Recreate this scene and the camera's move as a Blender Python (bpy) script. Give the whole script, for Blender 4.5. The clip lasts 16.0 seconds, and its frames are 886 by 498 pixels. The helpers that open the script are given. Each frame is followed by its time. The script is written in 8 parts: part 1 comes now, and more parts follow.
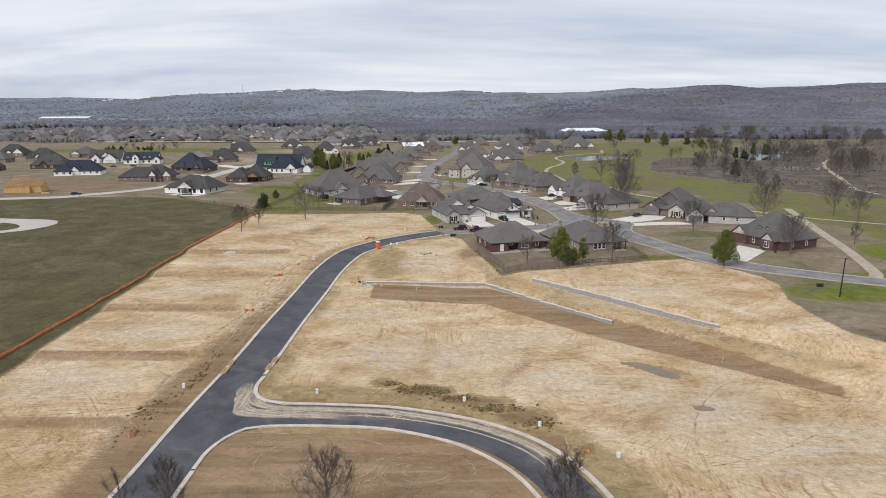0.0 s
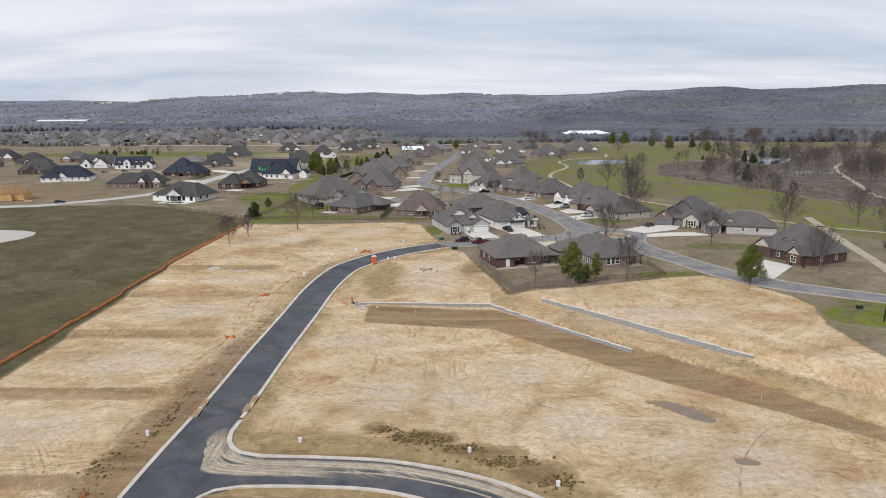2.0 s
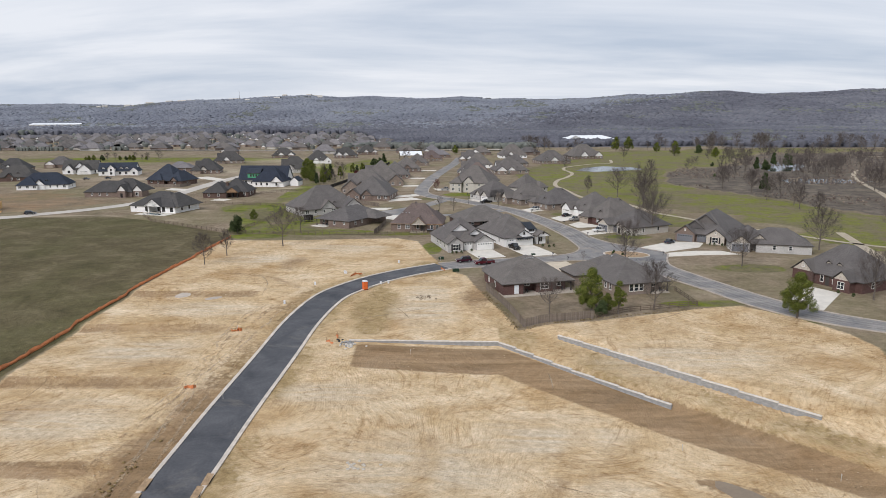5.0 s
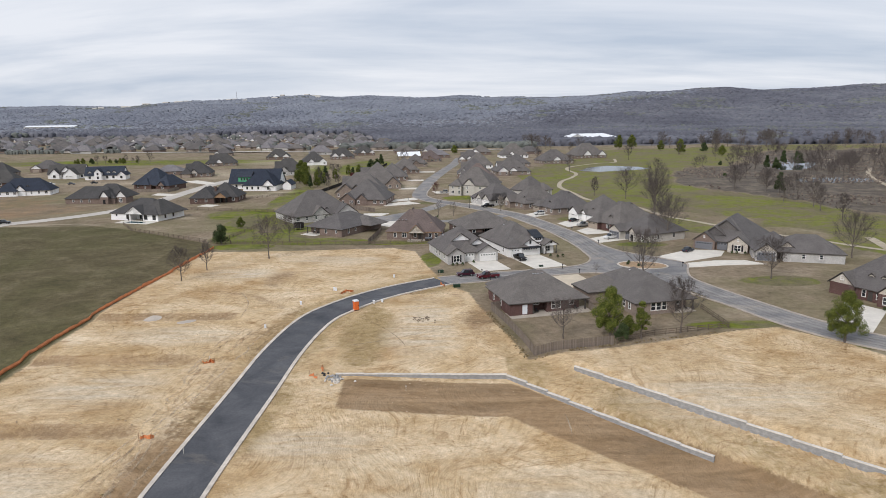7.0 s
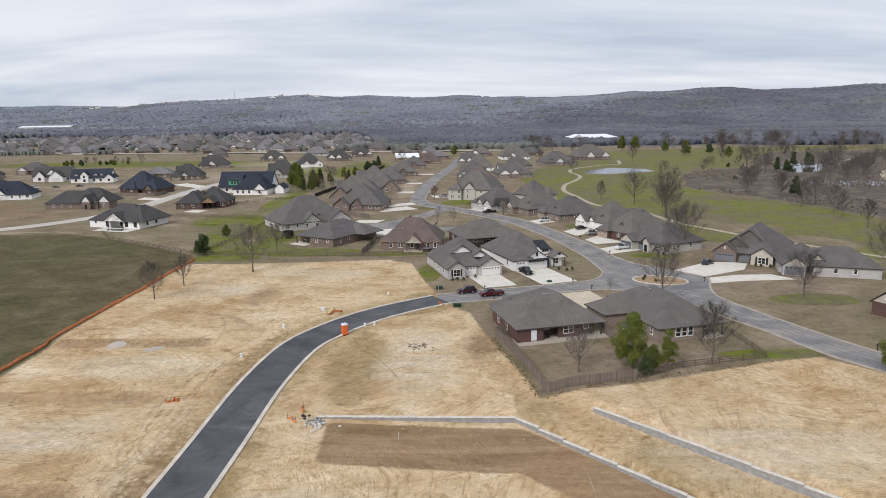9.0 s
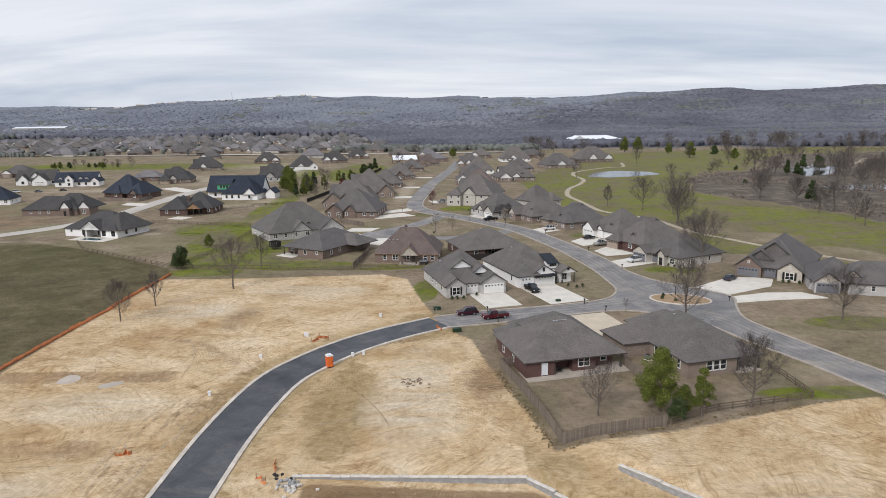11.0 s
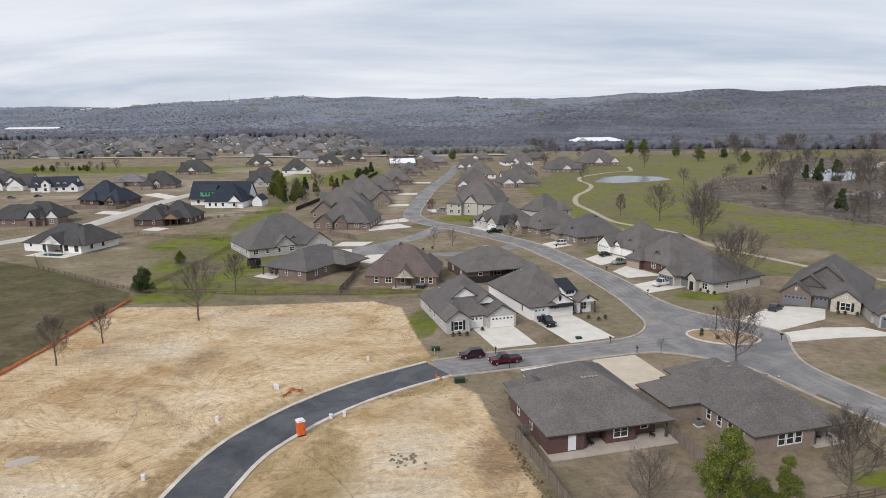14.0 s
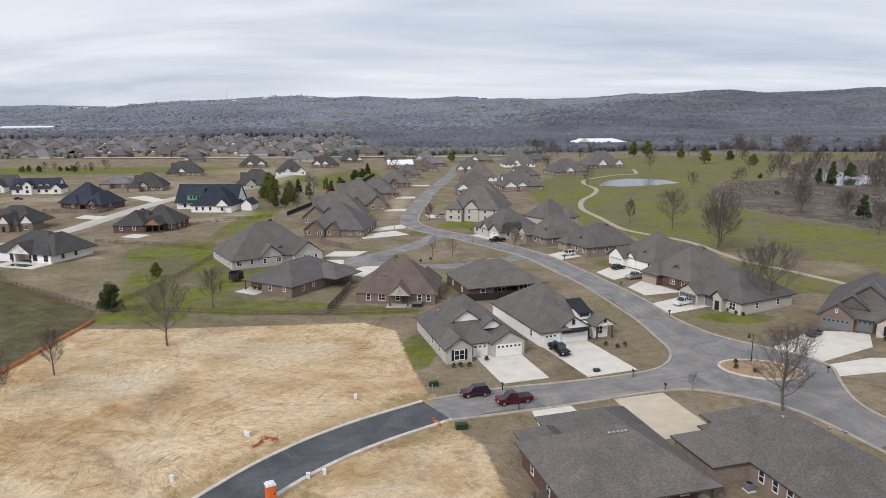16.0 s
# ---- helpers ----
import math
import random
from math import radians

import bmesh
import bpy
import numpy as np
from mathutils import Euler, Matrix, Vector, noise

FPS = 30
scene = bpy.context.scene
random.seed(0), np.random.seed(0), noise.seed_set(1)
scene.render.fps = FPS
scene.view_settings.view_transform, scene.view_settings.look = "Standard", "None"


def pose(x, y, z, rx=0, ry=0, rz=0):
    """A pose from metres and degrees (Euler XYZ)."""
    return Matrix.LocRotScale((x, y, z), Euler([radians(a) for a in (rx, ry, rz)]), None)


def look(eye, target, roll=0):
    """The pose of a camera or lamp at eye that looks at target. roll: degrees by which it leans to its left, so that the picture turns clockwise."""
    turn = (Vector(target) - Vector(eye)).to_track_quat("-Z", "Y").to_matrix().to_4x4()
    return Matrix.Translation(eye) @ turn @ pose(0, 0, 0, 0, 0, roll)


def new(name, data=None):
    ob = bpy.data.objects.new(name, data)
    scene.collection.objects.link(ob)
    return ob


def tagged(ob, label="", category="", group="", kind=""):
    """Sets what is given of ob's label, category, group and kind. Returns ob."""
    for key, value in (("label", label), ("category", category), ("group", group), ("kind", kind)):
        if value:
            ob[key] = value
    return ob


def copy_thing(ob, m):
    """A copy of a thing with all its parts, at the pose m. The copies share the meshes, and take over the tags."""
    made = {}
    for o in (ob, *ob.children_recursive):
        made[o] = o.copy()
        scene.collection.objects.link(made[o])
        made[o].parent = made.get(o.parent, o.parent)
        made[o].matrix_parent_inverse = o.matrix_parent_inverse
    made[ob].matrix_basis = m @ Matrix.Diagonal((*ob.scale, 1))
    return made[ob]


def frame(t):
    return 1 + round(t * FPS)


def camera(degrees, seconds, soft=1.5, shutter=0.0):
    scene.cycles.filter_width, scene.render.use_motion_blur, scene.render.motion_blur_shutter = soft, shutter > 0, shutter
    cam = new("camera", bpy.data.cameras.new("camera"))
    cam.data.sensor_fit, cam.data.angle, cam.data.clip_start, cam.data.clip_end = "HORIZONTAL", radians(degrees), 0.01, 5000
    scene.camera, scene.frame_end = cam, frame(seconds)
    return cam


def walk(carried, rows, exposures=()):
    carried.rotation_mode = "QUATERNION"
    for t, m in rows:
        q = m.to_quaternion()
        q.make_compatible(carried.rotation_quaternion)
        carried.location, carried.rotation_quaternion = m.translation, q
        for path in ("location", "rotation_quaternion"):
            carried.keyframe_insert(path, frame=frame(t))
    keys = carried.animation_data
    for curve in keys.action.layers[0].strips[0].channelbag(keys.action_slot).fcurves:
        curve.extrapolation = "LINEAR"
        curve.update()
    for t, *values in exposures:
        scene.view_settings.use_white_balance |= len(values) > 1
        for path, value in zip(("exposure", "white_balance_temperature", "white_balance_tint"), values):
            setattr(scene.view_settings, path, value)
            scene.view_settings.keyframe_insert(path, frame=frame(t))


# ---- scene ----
cam = camera(65.5, 16.0, soft=0.6)
PATH = [
    (0, (1.204, 4.3, 41.859), (1.174, 6.259, 41.455), -0.2),
    (0.5, (1.096, 8.094, 41.931), (1.065, 10.053, 41.529), -0.2),
    (1, (0.9, 11.937, 42.041), (0.871, 13.896, 41.64), -0.3),
    (1.5, (0.748, 15.893, 42.196), (0.719, 17.853, 41.796), -0.2),
    (2, (0.792, 19.763, 42.414), (0.761, 21.723, 42.016), -0.3),
    (2.5, (0.528, 23.58, 42.568), (0.5, 25.54, 42.172), -0.2),
    (3, (0.425, 27.474, 42.704), (0.397, 29.434, 42.31), -0.2),
    (3.5, (0.294, 31.372, 42.835), (0.267, 33.332, 42.441), -0.2),
    (4, (0.254, 35.183, 42.888), (0.227, 37.144, 42.497), -0.2),
    (6.5, (-0.1, 56.242, 43.048), (-0.126, 58.204, 42.661), -0.4),
    (7, (0.054, 60.999, 43.141), (0.027, 62.96, 42.75), -0.7),
    (7.5, (0.222, 65.519, 43.244), (0.195, 67.48, 42.852), -0.8),
    (8, (0.234, 69.695, 43.303), (0.206, 71.656, 42.912), -0.9),
    (8.5, (0.159, 73.696, 43.404), (0.132, 75.658, 43.013), -0.8),
    (9, (-0.056, 77.908, 43.378), (-0.081, 79.869, 42.987), -0.7),
    (11.5, (-0.097, 98.935, 43.738), (-0.118, 100.897, 43.349), -0.7),
    (12, (-0.157, 103.151, 43.795), (-0.178, 105.113, 43.405), -0.7),
    (12.5, (-0.341, 107.464, 43.828), (-0.361, 109.426, 43.439), -0.7),
    (13, (-0.423, 111.4, 43.994), (-0.442, 113.362, 43.606), -0.7),
    (13.5, (-0.525, 115.584, 44.059), (-0.543, 117.546, 43.671), -0.6),
    (14, (-0.475, 120.053, 44.13), (-0.493, 122.015, 43.743), -0.6),
    (14.5, (-0.42, 124.572, 44.135), (-0.438, 126.535, 43.747), -0.6),
    (15, (-0.5, 128.982, 43.975), (-0.517, 130.944, 43.589), -0.5),
    (15.5, (-0.558, 133.14, 43.993), (-0.575, 135.103, 43.607), -0.5),
    (16, (-0.74, 137.061, 44.234), (-0.754, 139.023, 43.847), -0.4),
]
walk(cam, [(t, look(eye, target, roll)) for t, eye, target, roll in PATH], [(0, 0.15, 6450, 13.5), (16, 0.15, 6450, 13.5)])


# ---------------- light ----------------
world = bpy.data.worlds.new("overcast_sky")
scene.world = world
world.use_nodes = True
wn, wl = world.node_tree.nodes, world.node_tree.links
wn.clear()


def wnode(kind, **values):
    n = wn.new(kind)
    for k, v in values.items():
        n.inputs[k].default_value = v
    return n


w_out, w_bg = wn.new("ShaderNodeOutputWorld"), wn.new("ShaderNodeBackground")
w_sky = wn.new("ShaderNodeTexSky")
w_sky.sky_type, w_sky.sun_disc = "NISHITA", False
w_sky.sun_elevation, w_sky.sun_rotation = radians(37), radians(247)
w_sky_dim = wn.new("ShaderNodeVectorMath")
w_sky_dim.operation = "SCALE"
w_sky_dim.inputs["Scale"].default_value = 0.09
wl.new(w_sky.outputs[0], w_sky_dim.inputs[0])
w_co, w_sep, w_div = wn.new("ShaderNodeTexCoord"), wn.new("ShaderNodeSeparateXYZ"), wn.new("ShaderNodeVectorMath")
w_div.operation = "DIVIDE"
w_comb, w_z = wn.new("ShaderNodeCombineXYZ"), wn.new("ShaderNodeMath")
w_z.operation = "MAXIMUM"
w_z.inputs[1].default_value = 0.02
w_add = wn.new("ShaderNodeMath")
w_add.inputs[1].default_value = 0.16
wl.new(w_co.outputs["Generated"], w_sep.inputs[0])
wl.new(w_sep.outputs["Z"], w_z.inputs[0])
wl.new(w_z.outputs[0], w_add.inputs[0])
for axis in range(3):
    wl.new(w_add.outputs[0], w_comb.inputs[axis])
wl.new(w_co.outputs["Generated"], w_div.inputs[0])
wl.new(w_comb.outputs[0], w_div.inputs[1])
w_map = wn.new("ShaderNodeMapping")
w_map.inputs["Scale"].default_value = (0.42, 1.0, 1.0)
w_map.inputs["Location"].default_value = (2.3, 0.7, 0.0)
wl.new(w_div.outputs[0], w_map.inputs[0])
w_n1 = wnode("ShaderNodeTexNoise", Scale=0.9, Detail=8.0, Roughness=0.55, Distortion=0.35)
wl.new(w_map.outputs[0], w_n1.inputs["Vector"])
w_ramp = wn.new("ShaderNodeValToRGB")
w_ramp.color_ramp.elements[0].position, w_ramp.color_ramp.elements[0].color = 0.38, (0.49, 0.57, 0.67, 1)
w_ramp.color_ramp.elements[1].position, w_ramp.color_ramp.elements[1].color = 0.62, (0.79, 0.83, 0.87, 1)
wl.new(w_n1.outputs["Fac"], w_ramp.inputs[0])
w_mix = wn.new("ShaderNodeMix")
w_mix.data_type = "RGBA"
w_mix.inputs["Factor"].default_value = 0.93
wl.new(w_sky_dim.outputs[0], w_mix.inputs["A"])
wl.new(w_ramp.outputs[0], w_mix.inputs["B"])
wl.new(w_mix.outputs["Result"], w_bg.inputs["Color"])
w_bg.inputs["Strength"].default_value = 0.95
wl.new(w_bg.outputs[0], w_out.inputs[0])

sun = new("sun", bpy.data.lights.new("sun", "SUN"))
sun.data.energy, sun.data.angle, sun.data.color = 1.75, radians(16), (1.0, 0.975, 0.95)
sun.matrix_world = look((0, 0, 200), (62, 84, 122))


# ---------------- materials ----------------
def shader(name, rough=0.8, metal=0.0, spec=0.3):
    m = bpy.data.materials.new(name)
    m.use_nodes = True
    b = m.node_tree.nodes["Principled BSDF"]
    b.inputs["Roughness"].default_value = rough
    b.inputs["Metallic"].default_value = metal
    b.inputs["Specular IOR Level"].default_value = spec
    return m, m.node_tree.nodes, m.node_tree.links, b


def noise_tex(nodes, links, scale, detail=4.0, rough=0.55, coord="Object", stretch=(1, 1, 1), dist=0.0):
    co, mp, n = nodes.new("ShaderNodeTexCoord"), nodes.new("ShaderNodeMapping"), nodes.new("ShaderNodeTexNoise")
    mp.inputs["Scale"].default_value = stretch
    links.new(co.outputs[coord], mp.inputs[0])
    links.new(mp.outputs[0], n.inputs["Vector"])
    n.inputs["Scale"].default_value, n.inputs["Detail"].default_value = scale, detail
    n.inputs["Roughness"].default_value, n.inputs["Distortion"].default_value = rough, dist
    return n.outputs["Fac"]


def scratch_tex(nodes, links, turn, long, wide, bend, seed):
    """Long thin streaks that run at an angle and bend with the land."""
    co, warp, sub, mul, add = (nodes.new(k) for k in ("ShaderNodeTexCoord", "ShaderNodeTexNoise", "ShaderNodeVectorMath", "ShaderNodeVectorMath", "ShaderNodeVectorMath"))
    warp.inputs["Scale"].default_value, warp.inputs["Detail"].default_value = 0.022, 2.0
    sub.operation, mul.operation = "SUBTRACT", "SCALE"
    sub.inputs[1].default_value = (0.5, 0.5, 0.5)
    mul.inputs["Scale"].default_value = bend
    links.new(co.outputs["Object"], warp.inputs["Vector"])
    links.new(warp.outputs["Color"], sub.inputs[0])
    links.new(sub.outputs[0], mul.inputs[0])
    links.new(co.outputs["Object"], add.inputs[0])
    links.new(mul.outputs[0], add.inputs[1])
    mp, n = nodes.new("ShaderNodeMapping"), nodes.new("ShaderNodeTexNoise")
    mp.vector_type = "TEXTURE"
    mp.inputs["Location"].default_value = (seed * 37.0, seed * 19.0, seed * 5.0)
    mp.inputs["Rotation"].default_value = (0, 0, radians(turn))
    mp.inputs["Scale"].default_value = (long, wide, 1.0)
    links.new(add.outputs[0], mp.inputs[0])
    links.new(mp.outputs[0], n.inputs["Vector"])
    n.inputs["Scale"].default_value, n.inputs["Detail"].default_value, n.inputs["Roughness"].default_value = 1.0, 4.0, 0.6
    return n.outputs["Fac"]


def ramp(nodes, links, fac, stops):
    r = nodes.new("ShaderNodeValToRGB")
    while len(r.color_ramp.elements) < len(stops):
        r.color_ramp.elements.new(0.5)
    for e, (p, c) in zip(r.color_ramp.elements, stops):
        e.position = p
        e.color = (*c, 1) if len(c) == 3 else c
    links.new(fac, r.inputs[0])
    return r.outputs[0]


def blend(nodes, links, fac, a, b, mode="MIX"):
    m = nodes.new("ShaderNodeMix")
    m.data_type, m.blend_type = "RGBA", mode
    for key, v in (("Factor", fac), ("A", a), ("B", b)):
        if isinstance(v, (int, float)):
            m.inputs[key].default_value = v
        elif isinstance(v, tuple):
            m.inputs[key].default_value = (*v, 1)
        else:
            links.new(v, m.inputs[key])
    return m.outputs["Result"]


def math_node(nodes, links, op, a, b=0.0, clamp=False):
    m = nodes.new("ShaderNodeMath")
    m.operation, m.use_clamp = op, clamp
    for i, v in enumerate((a, b)):
        if isinstance(v, (int, float)):
            m.inputs[i].default_value = v
        else:
            links.new(v, m.inputs[i])
    return m.outputs[0]


def bump(nodes, links, bsdf, height, strength=0.3, distance=0.05):
    b = nodes.new("ShaderNodeBump")
    b.inputs["Strength"].default_value, b.inputs["Distance"].default_value = strength, distance
    links.new(height, b.inputs["Height"])
    links.new(b.outputs[0], bsdf.inputs["Normal"])


def plain(name, colour, rough=0.8, metal=0.0, vary=0.25, scale=1.5, fine=20.0, relief=0.15, per_object=0.0, stretch=(1, 1, 1), spec=0.3):
    """A surface with coarse and fine variation round one colour."""
    m, nodes, links, b = shader(name, rough, metal, spec)
    lo = tuple(c * (1 - vary) for c in colour)
    hi = tuple(min(0.95, c * (1 + vary)) for c in colour)
    coarse = noise_tex(nodes, links, scale, 5, 0.6, stretch=stretch)
    grain = noise_tex(nodes, links, fine, 3, 0.6, stretch=stretch)
    c = ramp(nodes, links, coarse, [(0.3, lo), (0.7, hi)])
    g = ramp(nodes, links, grain, [(0.25, (1 - vary,) * 3), (0.75, (1 + vary * 0.5,) * 3)])
    c = blend(nodes, links, 0.7, c, g, "MULTIPLY")
    if per_object:
        info = nodes.new("ShaderNodeObjectInfo")
        r = ramp(nodes, links, info.outputs["Random"], [(0.0, (1 - per_object,) * 3), (1.0, (1 + per_object,) * 3)])
        c = blend(nodes, links, 1.0, c, r, "MULTIPLY")
    links.new(c, b.inputs["Base Color"])
    if relief:
        bump(nodes, links, b, grain, relief, 0.03)
    return m


def glass_mat(name, colour=(0.02, 0.025, 0.03)):
    m, nodes, links, b = shader(name, 0.08, 0.0, 0.8)
    b.inputs["Base Color"].default_value = (*colour, 1)
    return m


def roof_mat(name, colour):
    """Asphalt shingles: mottled tabs and faint courses."""
    m, nodes, links, b = shader(name, 0.9, 0.0, 0.2)
    tabs = noise_tex(nodes, links, 3.2, 2, 0.7, stretch=(1, 1, 2.5))
    big = noise_tex(nodes, links, 0.35, 3, 0.6)
    grit = noise_tex(nodes, links, 22, 2, 0.6)
    c = ramp(nodes, links, tabs, [(0.25, tuple(v * 0.68 for v in colour)), (0.5, colour), (0.78, tuple(v * 1.38 for v in colour))])
    c = blend(nodes, links, 0.8, c, ramp(nodes, links, big, [(0.3, (0.8,) * 3), (0.7, (1.12,) * 3)]), "MULTIPLY")
    c = blend(nodes, links, 0.6, c, ramp(nodes, links, grit, [(0.3, (0.75,) * 3), (0.7, (1.2,) * 3)]), "MULTIPLY")
    info = nodes.new("ShaderNodeObjectInfo")
    c = blend(nodes, links, 1.0, c, ramp(nodes, links, info.outputs["Random"], [(0, (0.88, 0.88, 0.9)), (1, (1.12, 1.1, 1.06))]), "MULTIPLY")
    links.new(c, b.inputs["Base Color"])
    bump(nodes, links, b, tabs, 0.35, 0.04)
    return m


def brick_mat(name, colour, mortar=(0.35, 0.32, 0.29)):
    m, nodes, links, b = shader(name, 0.9, 0.0, 0.2)
    n1 = noise_tex(nodes, links, 7.0, 2, 0.8, stretch=(1, 1, 2.6))
    n2 = noise_tex(nodes, links, 0.6, 3, 0.6)
    c = ramp(nodes, links, n1, [(0.3, tuple(v * 0.55 for v in colour)), (0.48, colour), (0.62, tuple(v * 1.25 for v in colour)), (0.75, mortar)])
    c = blend(nodes, links, 0.8, c, ramp(nodes, links, n2, [(0.3, (0.82,) * 3), (0.7, (1.12,) * 3)]), "MULTIPLY")
    links.new(c, b.inputs["Base Color"])
    bump(nodes, links, b, n1, 0.3, 0.02)
    return m


def attr_rgb(nodes, links, name):
    a, s = nodes.new("ShaderNodeAttribute"), nodes.new("ShaderNodeSeparateColor")
    a.attribute_name = name
    links.new(a.outputs["Color"], s.inputs[0])
    return s.outputs


def ground_mat():
    """Soil, dormant lawn, green grass and brush, laid out by what covers the land where."""
    m, nodes, links, b = shader("ground_cover", 0.95, 0.0, 0.1)
    one, two = attr_rgb(nodes, links, "cover_a"), attr_rgb(nodes, links, "cover_b")
    n_big = noise_tex(nodes, links, 0.02, 5, 0.6)
    n_mid = noise_tex(nodes, links, 0.09, 6, 0.62, dist=0.6)
    n_fine = noise_tex(nodes, links, 0.9, 5, 0.65)
    n_grit = noise_tex(nodes, links, 6.0, 3, 0.6)
    n_streak = noise_tex(nodes, links, 0.3, 5, 0.6, stretch=(0.16, 1.2, 1), dist=0.8)
    # dormant lawn
    lawn = ramp(nodes, links, n_mid, [(0.3, (0.172, 0.135, 0.09)), (0.5, (0.25, 0.197, 0.137)), (0.72, (0.335, 0.272, 0.198))])
    lawn = blend(nodes, links, 0.85, lawn, ramp(nodes, links, noise_tex(nodes, links, 0.55, 8, 0.72, dist=0.4), [(0.34, (0.7, 0.7, 0.66)), (0.5, (1, 1, 1)), (0.68, (1.2, 1.18, 1.16))]), "MULTIPLY")
    green_tint = ramp(nodes, links, n_big, [(0.46, (0, 0, 0)), (0.60, (1, 1, 1))])
    lawn = blend(nodes, links, math_node(nodes, links, "MULTIPLY", green_tint, 0.3), lawn, (0.145, 0.16, 0.055))
    # green grass
    green = ramp(nodes, links, n_mid, [(0.28, (0.055, 0.072, 0.016)), (0.40, (0.125, 0.15, 0.02)), (0.50, (0.175, 0.195, 0.03)), (0.60, (0.175, 0.165, 0.066)), (0.70, (0.215, 0.18, 0.115))])
    worn = noise_tex(nodes, links, 0.035, 9, 0.72, dist=0.9)
    green = blend(nodes, links, math_node(nodes, links, "MULTIPLY", ramp(nodes, links, worn, [(0.45, (0, 0, 0)), (0.55, (1, 1, 1))]), 0.85), green, (0.165, 0.14, 0.088))
    green = blend(nodes, links, math_node(nodes, links, "MULTIPLY", ramp(nodes, links, noise_tex(nodes, links, 0.028, 9, 0.7, dist=1.2), [(0.50, (0, 0, 0)), (0.60, (1, 1, 1))]), 0.7), green, (0.17, 0.2, 0.028))
    green = blend(nodes, links, 0.8, green, ramp(nodes, links, noise_tex(nodes, links, 0.35, 7, 0.7), [(0.34, (0.72, 0.74, 0.7)), (0.5, (1, 1, 1)), (0.68, (1.22, 1.2, 1.15))]), "MULTIPLY")
    # dark field
    field = ramp(nodes, links, n_mid, [(0.3, (0.082, 0.068, 0.037)), (0.5, (0.122, 0.102, 0.056)), (0.72, (0.18, 0.148, 0.09))])
    field = blend(nodes, links, 0.8, field, ramp(nodes, links, noise_tex(nodes, links, 0.5, 9, 0.75, dist=0.5), [(0.34, (0.66, 0.66, 0.62)), (0.5, (1, 1, 1)), (0.68, (1.3, 1.26, 1.2))]), "MULTIPLY")
    field = blend(nodes, links, math_node(nodes, links, "MULTIPLY", green_tint, 0.3), field, (0.085, 0.095, 0.03))
    # tan soil, scraped and rutted
    soil = ramp(nodes, links, n_mid, [(0.26, (0.455, 0.32, 0.172)), (0.42, (0.56, 0.42, 0.25)), (0.56, (0.635, 0.498, 0.325)), (0.72, (0.71, 0.59, 0.415))])
    n_patch = noise_tex(nodes, links, 0.045, 4, 0.6, stretch=(0.8, 1.3, 1), dist=1.0)
    soil = blend(nodes, links, 0.9, soil, ramp(nodes, links, n_patch, [(0.34, (0.76, 0.67, 0.56)), (0.46, (0.95, 0.92, 0.88)), (0.56, (1.03, 1.03, 1.04)), (0.68, (1.12, 1.14, 1.18))]), "MULTIPLY")
    n_crumb = noise_tex(nodes, links, 0.42, 9, 0.72, dist=0.9)
    soil = blend(nodes, links, 0.7, soil, ramp(nodes, links, n_crumb, [(0.34, (0.62, 0.54, 0.46)), (0.45, (0.94, 0.92, 0.9)), (0.58, (1.04, 1.04, 1.05)), (0.7, (1.16, 1.16, 1.18))]), "MULTIPLY")
    relief = None
    for k, (turn, long, wide, bend) in enumerate(((8, 16, 0.55, 30), (52, 14, 0.5, 45), (-38, 18, 0.6, 38), (84, 12, 0.45, 55), (20, 9, 0.28, 70))):
        line = scratch_tex(nodes, links, turn, long, wide, bend, k + 1)
        where = scratch_tex(nodes, links, turn * 1.7 + 20, 26, 15, 12, k + 9)
        tone = ramp(nodes, links, line, [(0.30, (0.50, 0.40, 0.30)), (0.40, (0.84, 0.79, 0.72)), (0.46, (1, 1, 1)), (0.57, (1.02, 1.02, 1.02)), (0.67, (1.17, 1.19, 1.23))])
        soil = blend(nodes, links, math_node(nodes, links, "MULTIPLY", ramp(nodes, links, where, [(0.42, (0.05,) * 3), (0.60, (1, 1, 1))]), 0.66), soil, tone, "MULTIPLY")
        relief = line if relief is None else math_node(nodes, links, "ADD", relief, line)
    brown = ramp(nodes, links, n_streak, [(0.3, (0.165, 0.102, 0.055)), (0.5, (0.255, 0.166, 0.093)), (0.72, (0.37, 0.25, 0.148))])
    weeds = ramp(nodes, links, n_crumb, [(0.3, (0.23, 0.158, 0.072)), (0.5, (0.365, 0.265, 0.135)), (0.72, (0.49, 0.375, 0.215))])
    brush = ramp(nodes, links, n_mid, [(0.3, (0.075, 0.066, 0.058)), (0.45, (0.125, 0.105, 0.088)), (0.58, (0.165, 0.14, 0.112)), (0.72, (0.235, 0.20, 0.15))])
    brush = blend(nodes, links, 0.9, brush, ramp(nodes, links, noise_tex(nodes, links, 0.3, 9, 0.75), [(0.34, (0.6, 0.6, 0.58)), (0.5, (1, 1, 1)), (0.66, (1.3, 1.27, 1.2))]), "MULTIPLY")
    pale = ramp(nodes, links, n_fine, [(0.3, (0.52, 0.43, 0.31)), (0.7, (0.68, 0.59, 0.46))])

